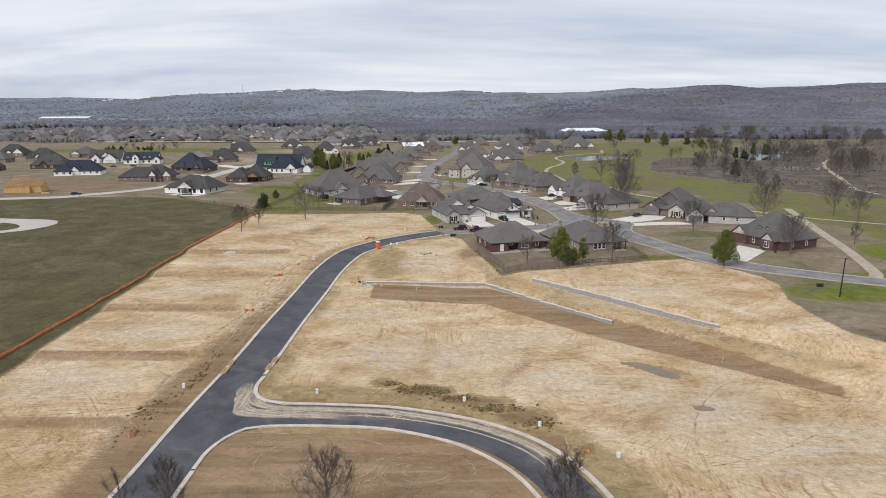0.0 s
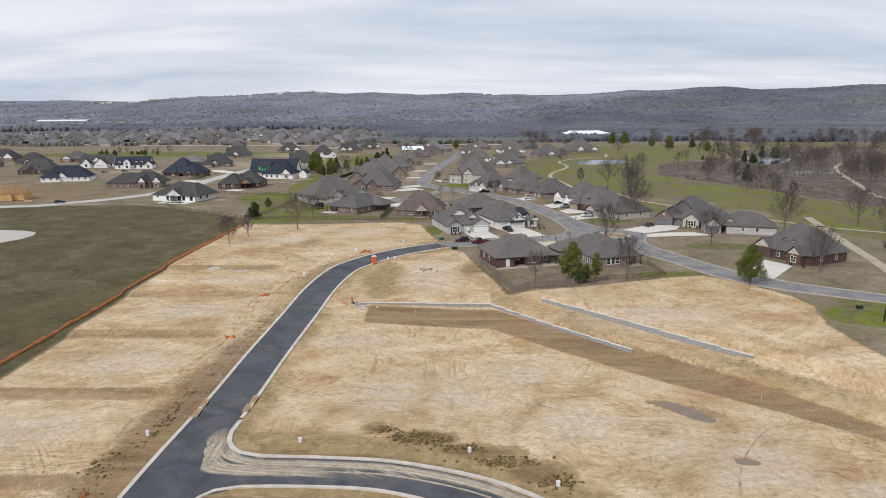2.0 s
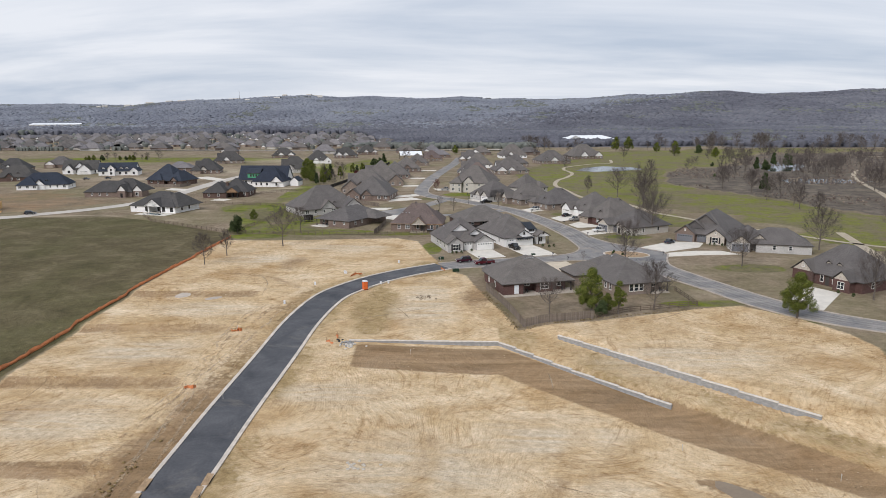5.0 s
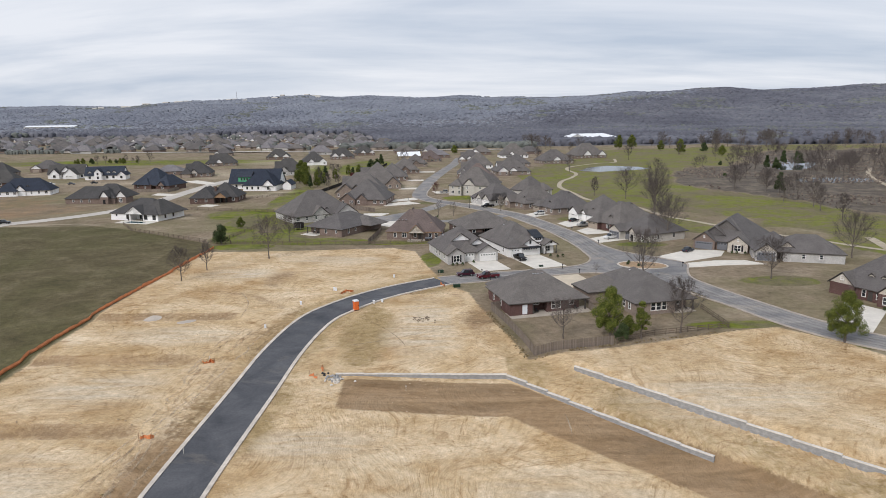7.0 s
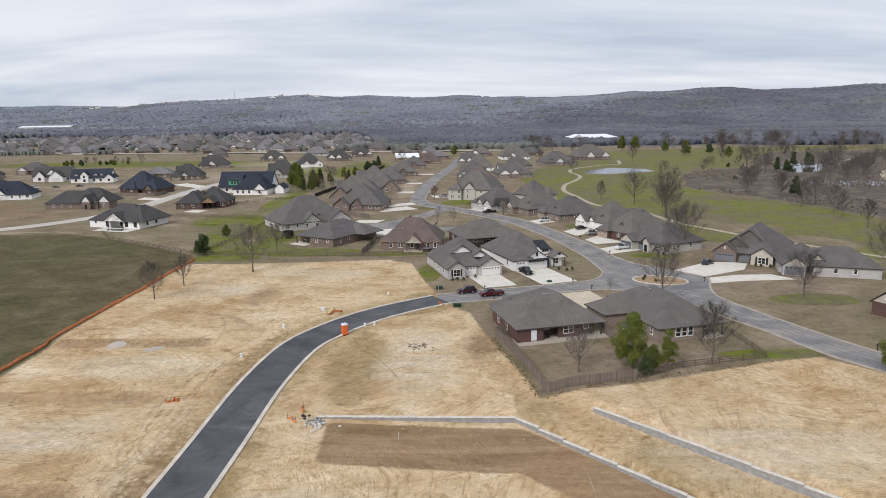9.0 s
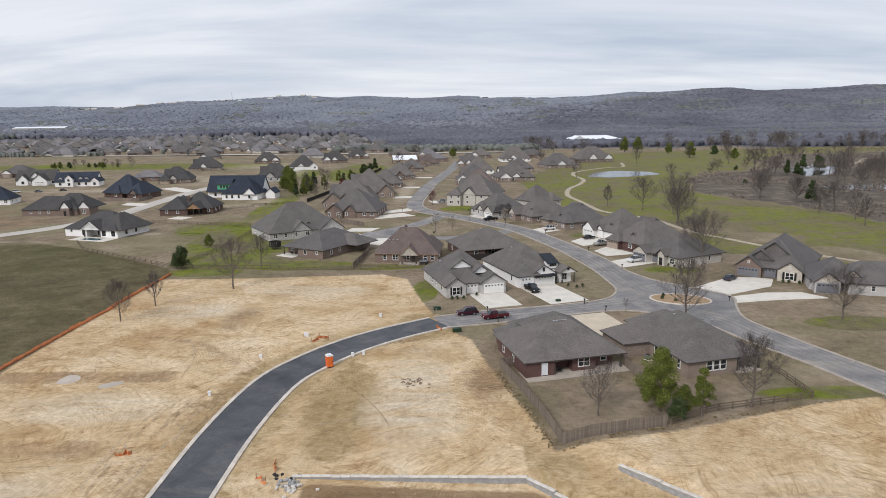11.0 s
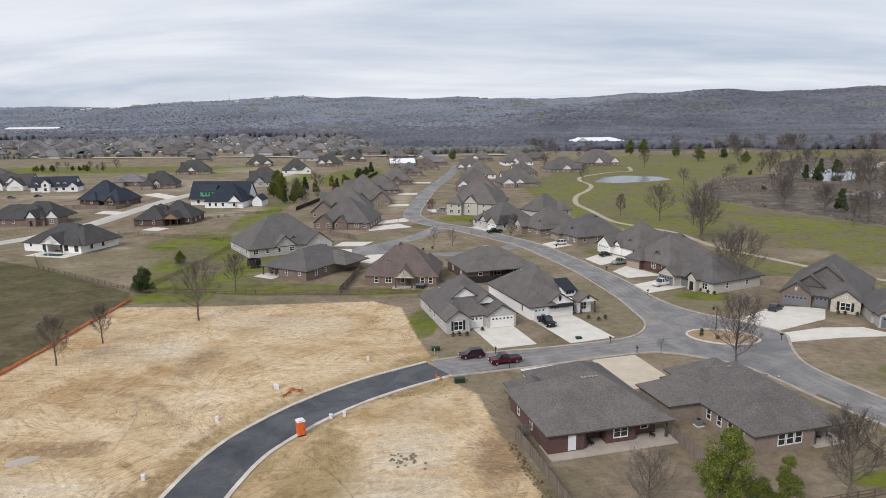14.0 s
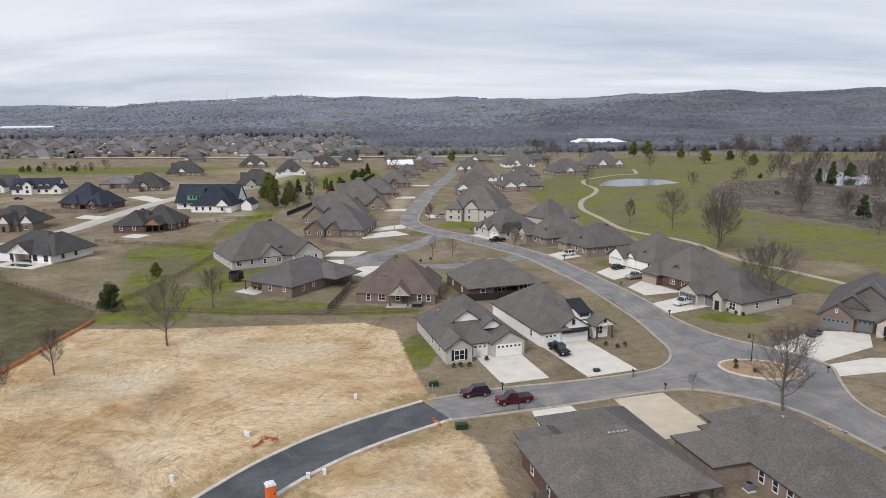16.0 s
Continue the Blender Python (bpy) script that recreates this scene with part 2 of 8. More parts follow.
    def edge(w, spread=0.5, broad=0.0):
        """A mask with a ragged border."""
        if broad:
            w = math_node(nodes, links, "ADD", w, math_node(nodes, links, "MULTIPLY", math_node(nodes, links, "SUBTRACT", n_mid, 0.5), broad))
        return math_node(nodes, links, "MULTIPLY", math_node(nodes, links, "SUBTRACT", math_node(nodes, links, "ADD", w, math_node(nodes, links, "MULTIPLY", math_node(nodes, links, "SUBTRACT", n_fine, 0.5), spread)), 0.38), 4.0, True)

    c = blend(nodes, links, edge(one[1], 0.9, 1.6), lawn, green)
    c = blend(nodes, links, edge(one[2]), c, field)
    c = blend(nodes, links, edge(two[1], 0.9, 1.3), c, brush)
    c = blend(nodes, links, edge(one[0]), c, soil)
    c = blend(nodes, links, edge(two[2], 0.9, 1.2), c, weeds)
    c = blend(nodes, links, math_node(nodes, links, "MULTIPLY", edge(two[0], 0.8, 0.7), 0.82), c, brown)
    a3 = attr_rgb(nodes, links, "cover_c")
    c = blend(nodes, links, math_node(nodes, links, "MULTIPLY", math_node(nodes, links, "MULTIPLY", a3[0], ramp(nodes, links, n_streak, [(0.4, (0.2,) * 3), (0.62, (1, 1, 1))])), 1.25, True), c, pale)
    c = blend(nodes, links, edge(a3[1], 0.6), c, (0.135, 0.132, 0.142))
    grit = ramp(nodes, links, n_fine, [(0.25, (0.78,) * 3), (0.75, (1.16,) * 3)])
    c = blend(nodes, links, 0.8, c, grit, "MULTIPLY")
    grit2 = ramp(nodes, links, n_grit, [(0.25, (0.82,) * 3), (0.75, (1.14,) * 3)])
    c = blend(nodes, links, 0.8, c, grit2, "MULTIPLY")
    links.new(c, b.inputs["Base Color"])
    hgt = math_node(nodes, links, "ADD", math_node(nodes, links, "MULTIPLY", relief, 0.3), math_node(nodes, links, "MULTIPLY", n_fine, 0.5))
    bump(nodes, links, b, hgt, 0.8, 0.5)
    return m


def asphalt_mat(name, dark, light, dust=0.35):
    m, nodes, links, b = shader(name, 0.85, 0.0, 0.25)
    n1 = noise_tex(nodes, links, 0.16, 5, 0.6, dist=0.8)
    n2 = noise_tex(nodes, links, 3.0, 4, 0.7)
    n3 = noise_tex(nodes, links, 0.06, 6, 0.7, stretch=(1.0, 1.0, 1), dist=1.5)
    c = ramp(nodes, links, n1, [(0.3, dark), (0.7, light)])
    c = blend(nodes, links, math_node(nodes, links, "MULTIPLY", ramp(nodes, links, n3, [(0.55, (0, 0, 0)), (0.72, (1, 1, 1))]), dust), c, (0.42, 0.36, 0.28))
    c = blend(nodes, links, 0.8, c, ramp(nodes, links, n2, [(0.3, (0.8,) * 3), (0.7, (1.15,) * 3)]), "MULTIPLY")
    links.new(c, b.inputs["Base Color"])
    bump(nodes, links, b, n2, 0.2, 0.02)
    return m


def leaf_mat(name, a, c2, b3, broad=0.0):
    m, nodes, links, b = shader(name, 0.8, 0.0, 0.15)
    g = nodes.new("ShaderNodeNewGeometry")
    c = ramp(nodes, links, g.outputs["Random Per Island"], [(0.0, a), (0.55, c2), (1.0, b3)])
    info = nodes.new("ShaderNodeObjectInfo")
    c = blend(nodes, links, 1.0, c, ramp(nodes, links, info.outputs["Random"], [(0, (0.85,) * 3), (1, (1.15,) * 3)]), "MULTIPLY")
    if broad:
        for sc in (0.0022, 0.009):
            n = noise_tex(nodes, links, sc, 4, 0.6, stretch=(0.7, 1.0, 1))
            c = blend(nodes, links, 1.0, c, ramp(nodes, links, n, [(0.34, (1 - broad, 1 - broad, 1 - broad * 0.9)), (0.5, (1, 1, 1)), (0.66, (1 + broad, 1 + broad, 1 + broad * 0.8))]), "MULTIPLY")
    links.new(c, b.inputs["Base Color"])
    return m


M = {}
M["ground"] = ground_mat()
M["asphalt"] = asphalt_mat("new_asphalt", (0.055, 0.058, 0.066), (0.118, 0.12, 0.128), 0.22)
M["street"] = asphalt_mat("worn_street", (0.15, 0.15, 0.158), (0.31, 0.292, 0.272), 0.7)
M["kerb"] = plain("kerb_concrete", (0.58, 0.52, 0.45), 0.9, vary=0.2, scale=0.5, fine=5)
M["kerb_old"] = plain("old_kerb_concrete", (0.40, 0.35, 0.30), 0.9, vary=0.2, scale=0.5, fine=5)
M["pale_road"] = plain("pale_concrete_road", (0.50, 0.46, 0.41), 0.9, vary=0.12, scale=0.1, fine=2)
M["drive"] = plain("driveway_concrete", (0.66, 0.62, 0.55), 0.9, vary=0.10, scale=0.4, fine=6)
M["path"] = plain("path_concrete", (0.42, 0.36, 0.27), 0.9, vary=0.18, scale=0.3, fine=4)
M["block"] = plain("wall_block", (0.33, 0.33, 0.325), 0.9, vary=0.22, scale=1.2, fine=8, stretch=(1, 1, 2))
M["cap"] = plain("cap_stone", (0.64, 0.60, 0.54), 0.9, vary=0.15, scale=1, fine=8, per_object=0.08)
M["shingle_grey"] = roof_mat("grey_shingles", (0.138, 0.127, 0.121))
M["shingle_brown"] = roof_mat("brown_shingles", (0.15, 0.118, 0.108))
M["shingle_dark"] = roof_mat("charcoal_shingles", (0.079, 0.076, 0.074))
M["shingle_navy"] = roof_mat("blue_black_shingles", (0.038, 0.046, 0.064))
# Paler grey than the shingles of the near roofs.
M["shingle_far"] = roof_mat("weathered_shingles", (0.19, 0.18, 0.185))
M["brick_red"] = brick_mat("red_brick", (0.118, 0.067, 0.059))
M["brick_tan"] = brick_mat("tan_brick", (0.25, 0.20, 0.165), (0.42, 0.38, 0.33))
M["brick_brown"] = brick_mat("brown_brick", (0.20, 0.15, 0.125))
M["brick_grey"] = brick_mat("grey_brick", (0.46, 0.445, 0.425), (0.52, 0.50, 0.48))
M["brick_dark"] = brick_mat("dark_brick", (0.115, 0.075, 0.062))
M["white"] = plain("white_painted_brick", (0.82, 0.81, 0.79), 0.8, vary=0.05, scale=1, fine=9)
M["siding"] = plain("beige_siding", (0.50, 0.47, 0.42), 0.8, vary=0.08)
M["stone"] = plain("pale_stone", (0.52, 0.47, 0.40), 0.9, vary=0.25, scale=2, fine=5)
M["trim"] = plain("white_trim", (0.72, 0.71, 0.68), 0.6, vary=0.05, relief=0)
M["fascia"] = plain("dark_fascia", (0.07, 0.062, 0.055), 0.6, vary=0.15, relief=0)
M["garage_white"] = plain("white_garage_door", (0.76, 0.75, 0.72), 0.5, vary=0.04, relief=0)
M["garage_grey"] = plain("grey_garage_door", (0.17, 0.175, 0.19), 0.5, vary=0.08, relief=0)
M["garage_tan"] = plain("tan_garage_door", (0.36, 0.30, 0.24), 0.5, vary=0.08, relief=0)
M["glass"] = glass_mat("window_glass")
# Near-black that paints in the shade of openings; doors and drain inlets use it.
M["dark"] = plain("dark_opening", (0.025, 0.023, 0.022), 0.9, vary=0.2, relief=0)
M["metal_roof"] = plain("black_metal", (0.035, 0.04, 0.05), 0.35, 0.6, vary=0.1, relief=0)
M["fence"] = plain("weathered_fence", (0.20, 0.165, 0.135), 0.9, vary=0.3, scale=1.0, fine=10, per_object=0.22, stretch=(3, 3, 0.6))
M["rail"] = plain("brown_rail", (0.15, 0.115, 0.085), 0.9, vary=0.3, per_object=0.15)
M["black_fence"] = plain("black_stained_fence", (0.028, 0.024, 0.022), 0.8, vary=0.2)
M["timber"] = plain("stained_timber", (0.30, 0.19, 0.11), 0.8, vary=0.25)
M["raw_timber"] = plain("raw_pine", (0.62, 0.40, 0.19), 0.8, vary=0.2)
M["bark"] = plain("bark", (0.15, 0.125, 0.105), 0.95, vary=0.3, scale=2, fine=8)
M["twig"] = plain("twigs", (0.112, 0.094, 0.085), 0.95, vary=0.3, scale=0.5, fine=4, relief=0, per_object=0.2)
M["twig_red"] = plain("budding_twigs", (0.17, 0.085, 0.075), 0.95, vary=0.3, relief=0)
M["twig_pale"] = plain("pale_buds", (0.30, 0.26, 0.22), 0.95, vary=0.3, relief=0)
M["leaf"] = leaf_mat("spring_leaves", (0.042, 0.06, 0.012), (0.108, 0.132, 0.025), (0.225, 0.235, 0.055))
M["leaf_dark"] = leaf_mat("evergreen_leaves", (0.028, 0.042, 0.018), (0.055, 0.078, 0.03), (0.09, 0.112, 0.045))
M["leaf_red"] = leaf_mat("red_leaves", (0.10, 0.03, 0.03), (0.16, 0.06, 0.055), (0.21, 0.10, 0.08))
M["woods"] = leaf_mat("bare_woods", (0.108, 0.111, 0.132), (0.126, 0.129, 0.152), (0.146, 0.148, 0.17), 0.2)
# Pale blue haze is painted into the colour of the far hill woods.
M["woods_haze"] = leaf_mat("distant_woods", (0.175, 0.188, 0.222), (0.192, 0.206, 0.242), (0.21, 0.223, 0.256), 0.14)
M["woods_green"] = leaf_mat("budding_woods", (0.105, 0.112, 0.102), (0.126, 0.134, 0.122), (0.152, 0.160, 0.142), 0.12)
M["dry_grass"] = leaf_mat("dry_grass", (0.13, 0.095, 0.045), (0.22, 0.165, 0.085), (0.34, 0.27, 0.16))
M["rank_weeds"] = leaf_mat("rank_weeds", (0.10, 0.068, 0.028), (0.17, 0.12, 0.05), (0.25, 0.18, 0.085))
M["dry_brush"] = leaf_mat("dry_brush", (0.105, 0.082, 0.07), (0.165, 0.132, 0.108), (0.24, 0.20, 0.155))
M["clod"] = leaf_mat("soil_clods", (0.40, 0.29, 0.18), (0.50, 0.38, 0.25), (0.60, 0.48, 0.34))
M["orange"] = plain("orange_mesh", (0.60, 0.215, 0.085), 0.7, vary=0.25, scale=0.6, fine=6)
M["orange_plastic"] = plain("orange_plastic", (0.72, 0.16, 0.04), 0.45, vary=0.08, relief=0)
M["white_plastic"] = plain("white_plastic", (0.72, 0.74, 0.76), 0.5, vary=0.06, relief=0)
M["utility_green"] = plain("utility_green", (0.02, 0.045, 0.025), 0.5, vary=0.15, relief=0)
M["black_metal"] = plain("black_paint", (0.018, 0.018, 0.02), 0.45, vary=0.15, relief=0)
M["rubber"] = plain("tyre_rubber", (0.018, 0.018, 0.018), 0.85, vary=0.2, relief=0)
M["alloy"] = plain("alloy", (0.45, 0.45, 0.46), 0.35, 0.8, vary=0.1, relief=0)
M["lamp_glass"] = plain("lamp_glass", (0.6, 0.6, 0.58), 0.2, vary=0.05, relief=0)
M["tail"] = plain("tail_lamp", (0.30, 0.02, 0.02), 0.3, vary=0.05, relief=0)
for paint, rgb in (("maroon", (0.10, 0.012, 0.02)), ("plum", (0.055, 0.012, 0.024)), ("black", (0.012, 0.012, 0.014)), ("paint_white", (0.72, 0.72, 0.71)), ("silver", (0.36, 0.35, 0.33)), ("navy", (0.03, 0.04, 0.06)), ("grey", (0.10, 0.10, 0.11))):
    M[paint] = plain(paint + "_car_paint", rgb, 0.25, 0.2, vary=0.04, relief=0, spec=0.5)
M["mud_water"] = plain("muddy_puddle", (0.235, 0.18, 0.125), 0.6, vary=0.12, scale=0.4, fine=3, relief=0, spec=0.5)
M["pale_puddle"] = plain("pale_puddle", (0.46, 0.40, 0.34), 0.6, vary=0.1, scale=0.4, fine=3, relief=0, spec=0.5)
M["drive_tan"] = plain("sandy_driveway_concrete", (0.56, 0.48, 0.37), 0.9, vary=0.10, scale=0.4, fine=6)
M["patio"] = plain("patio_concrete", (0.42, 0.37, 0.31), 0.9, vary=0.15, scale=0.5, fine=6)
M["green_board"] = plain("green_wall_sheathing", (0.09, 0.36, 0.20), 0.7, vary=0.1)
M["osb"] = plain("strand_board", (0.56, 0.36, 0.16), 0.85, vary=0.18, scale=0.8, fine=6)
M["pool"] = glass_mat("pool_water", (0.03, 0.09, 0.11))
M["mulch"] = plain("mulch_and_straw", (0.36, 0.25, 0.15), 0.95, vary=0.3, scale=2, fine=6)
M["rock"] = plain("landscape_rock", (0.22, 0.17, 0.12), 0.9, vary=0.3)
M["membrane"] = plain("white_membrane", (0.80, 0.82, 0.85), 0.5, vary=0.04, relief=0)


def water_mat():
    m, nodes, links, b = shader("pond_water", 0.12, 0.0, 0.5)
    b.inputs["Base Color"].default_value = (0.07, 0.075, 0.075, 1)
    bump(nodes, links, b, noise_tex(nodes, links, 0.6, 3, 0.6), 0.1, 0.05)
    return m


M["water"] = water_mat()


# ---------------- the lie of the land ----------------
def sm(a, b, x):
    t = min(1.0, max(0.0, (x - a) / (b - a)))
    return t * t * (3 - 2 * t)


def base_h(y):
    return -5.6 * sm(250, 85, y)


SCARPS = (75, 102, 129, 157, 184, 208)


def lot_h(y):
    z = base_h(SCARPS[0] - 14)
    for i, s in enumerate(SCARPS):
        top = base_h((s + SCARPS[i + 1]) / 2 if i + 1 < len(SCARPS) else 226)
        z += (top - base_h((s + SCARPS[i - 1]) / 2 if i else SCARPS[0] - 14)) * sm(s - 1.6, s + 1.6, y)
    return z


def wall_d(x, y):
    """Distance north or north-east of the lower garden wall's line."""
    return y - 176 if x < 9.5 else (x - 9.5) * 0.71 + (y - 176) * 0.70


def hill_h(x, y):
    if y < 700:
        return 0.0
    rise = sm(1500, 2950, y)
    crest = 100 + 24 * sm(900, 1900, x) - 36 * sm(-650, -1250, x)
    n = noise.noise((x * 0.0016, y * 0.0012, 3.1)) * 26 + noise.noise((x * 0.0045, y * 0.003, 8.1)) * 10 + noise.noise((x * 0.012, y * 0.006, 1.7)) * 4
    return rise * (crest + n) + sm(900, 1700, y) * 7 * noise.noise((x * 0.004, y * 0.004, 0.3))


def ground_h(x, y):
    b = base_h(y)
    z = b
    if y < 250:
        left = sm(-85, -79, x) * sm(-42, -50, x)
        if left > 0:
            z = b + left * 0.7 * (lot_h(y) - b)
        right = sm(-25, -19, x)
        if right > 0 and y < 250:
            d = wall_d(x, y)
            low = 1 + 0.38 * sm(-25, 8, x) * sm(85, 170, y)
            k = 0.53 - 0.41 * sm(55, 87, x)
            if x < 9.5:
                k = 1 - 0.47 * sm(-24, 10, x)
            w1 = 0.35 if x < 36 else 0.35 + 0.12 * (x - 36)
            mid = 0.5 * (low + k) + 0.05
            f = low + (mid - low) * sm(0.9 - w1, 0.9 + w1, d)
            w2 = 0.35 if 21 < x < 55 else 3.5
            if x > 9.5:
                f += (k - mid) * sm(10.4 - w2, 10.4 + w2, d)
            else:
                f += (k - mid) * sm(3, 16, d)
            z = z + right * (b * f - b)
    return z + hill_h(x, y)


def inside(poly, x, y):
    hit = False
    for (x0, y0), (x1, y1) in zip(poly, poly[1:] + poly[:1]):
        if (y0 > y) != (y1 > y) and x < (x1 - x0) * (y - y0) / (y1 - y0) + x0:
            hit = not hit
    return hit


def seg_dist(pts, x, y):
    best = 1e9
    for (x0, y0), (x1, y1) in zip(pts, pts[1:]):
        dx, dy = x1 - x0, y1 - y0
        t = min(1, max(0, ((x - x0) * dx + (y - y0) * dy) / (dx * dx + dy * dy + 1e-9)))
        best = min(best, math.hypot(x - x0 - t * dx, y - y0 - t * dy))
    return best


def soft_in(poly, x, y, w=1.2):
    """1 well inside a polygon, 0 outside, with a border of that half width."""
    d = seg_dist(poly + poly[:1], x, y)
    return min(1.0, max(0.0, 0.5 + (d if inside(poly, x, y) else -d) / (2 * w)))


def smooth_path(pts, step=2.0):
    """Catmull-Rom through the points."""
    P = [Vector(p) for p in pts]
    P = [2 * P[0] - P[1]] + P + [2 * P[-1] - P[-2]]
    out = []
    for a, b, c, d in zip(P, P[1:], P[2:], P[3:]):
        n = max(1, int((c - b).length / step))
        for i in range(n):
            t = i / n
            out.append(0.5 * (2 * b + (c - a) * t + (2 * a - 5 * b + 4 * c - d) * t * t + (3 * b - a - 3 * c + d) * t ** 3))
    out.append(P[-2])
    return [(p.x, p.y) for p in out]


SOIL_EDGE = [(-79.5, -60), (-79.5, 40), (-79.5, 276), (-60, 276), (-19, 279.5), (-11.7, 274), (-7, 252), (-3.5, 239), (-1.5, 231), (4, 224), (6.5, 210), (14, 182), (31, 185.5), (57, 194.5), (66, 196), (74, 186), (79, 175), (80, 167), (76.5, 155), (76.5, 143), (77.5, 132), (88, 110), (110, 40), (110, -60)]
FIELD = [(-900, -120), (-80, -120), (-79.5, 283), (-82, 290), (-126, 322), (-152, 336), (-215, 322), (-900, 260)]
GOLF = [(57, 310), (70, 330), (66, 380), (50, 420), (45, 470), (45, 560), (70, 610), (100, 700), (160, 820), (420, 900), (560, 800), (420, 740), (300, 720), (190, 560), (170, 450), (220, 380), (330, 330), (420, 240), (420, 150), (125, 150), (140, 240), (120, 280), (95, 300)]
MARSH = [(131, 462), (137, 448), (150, 418), (163, 389), (168, 360), (185, 320), (260, 325), (420, 400), (540, 560), (560, 800), (335, 780), (262, 690), (235, 610), (203, 590), (178, 580), (152, 535)]
SITE = [(-218, 333), (-194, 347), (-160, 383), (-193, 398), (-232, 436), (-262, 410)]
BROWN_STRIP = [(-19, 163.5), (8.5, 162.5), (32.5, 140.5), (53, 124), (66, 112), (68, 115.5), (56, 131), (38, 149), (10.5, 174), (-19, 174.8)]
GREEN_SPOTS = [(-65, 300, 16, 14), (-45, 292, 22, 8), (-25, 289, 22, 5), (-60, 330, 14, 25), (-80, 340, 14, 40), (-75, 300, 12, 14), (-92, 360, 18, 22), (-85, 430, 8, 60), (-70, 284, 14, 6),
               (84, 232, 13, 6), (92, 160, 16, 10), (104, 168, 22, 14), (75, 186, 12, 5), (118, 165, 20, 20), (49, 337, 8, 7), (5, 410, 12, 10), (-6.5, 262, 4, 12), (62, 282, 10, 5), (140, 200, 25, 20),
               (-300, 700, 200, 40), (-120, 600, 30, 60), (-70, 620, 25, 90), (60, 198, 14, 3), (-10, 392, 8, 8), (-60, 520, 8, 40)]
DRY_SPOTS = [(106, 232, 14, 10), (100, 190, 18, 14), (93, 345, 12, 9), (108, 330, 14, 11), (120, 300, 12, 14)]
SOIL_PALE = [(-6, 207, 7, 16), (-62, 143, 16, 9), (-66, 116, 14, 9), (-60, 170, 14, 8), (-56, 196, 16, 7), (-5, 130, 16, 12), (15, 140, 14, 10), (-6, 195, 10, 15), (40, 110, 16, 16), (20, 120, 10, 10), (45, 165, 20, 10), (-55, 245, 20, 8), (-35, 262, 18, 8), (-20, 152, 12, 6), (55, 95, 20, 12)]
BANDS = [[(20, 141), (15, 128), (9, 117)], [(-3, 139), (-4.5, 128), (-5, 119)], [(44, 120), (36, 109), (28, 99)], [(-47, 95), (-50, 118)], [(-24, 200), (-20, 190), (-14, 185)], [(-62, 228), (-50, 224), (-40, 214)], [(1, 222), (5, 206), (9, 190)]]
MAIN_ROAD = [(-38.4, -70), (-38.2, -30), (-37.9, 15), (-37.6, 55), (-37.5, 80), (-37.3, 104), (-36.1, 126), (-35.3, 146), (-33.9, 168), (-32.7, 188), (-29.9, 204.5), (-25.4, 213.6), (-19.4, 221.5), (-12.4, 228), (-2.6, 235)]
LOOP_ROAD = [(-37, 104.3), (-27, 104.6), (-16, 104.4), (-7.5, 103.5), (1.5, 100.3), (8, 96), (13, 89.5), (16.3, 82), (19, 70), (20, 55), (20.4, 15), (20.6, -30), (20.6, -70)]
main_fine, loop_fine = smooth_path(MAIN_ROAD, 4), smooth_path(LOOP_ROAD, 4)


def spot(spots, x, y):
    best = 0.0
    for cx, cy, rx, ry in spots:
        q = ((x - cx) / rx) ** 2 + ((y - cy) / ry) ** 2
        if q < 1:
            best = max(best, 1 - q)
    return best


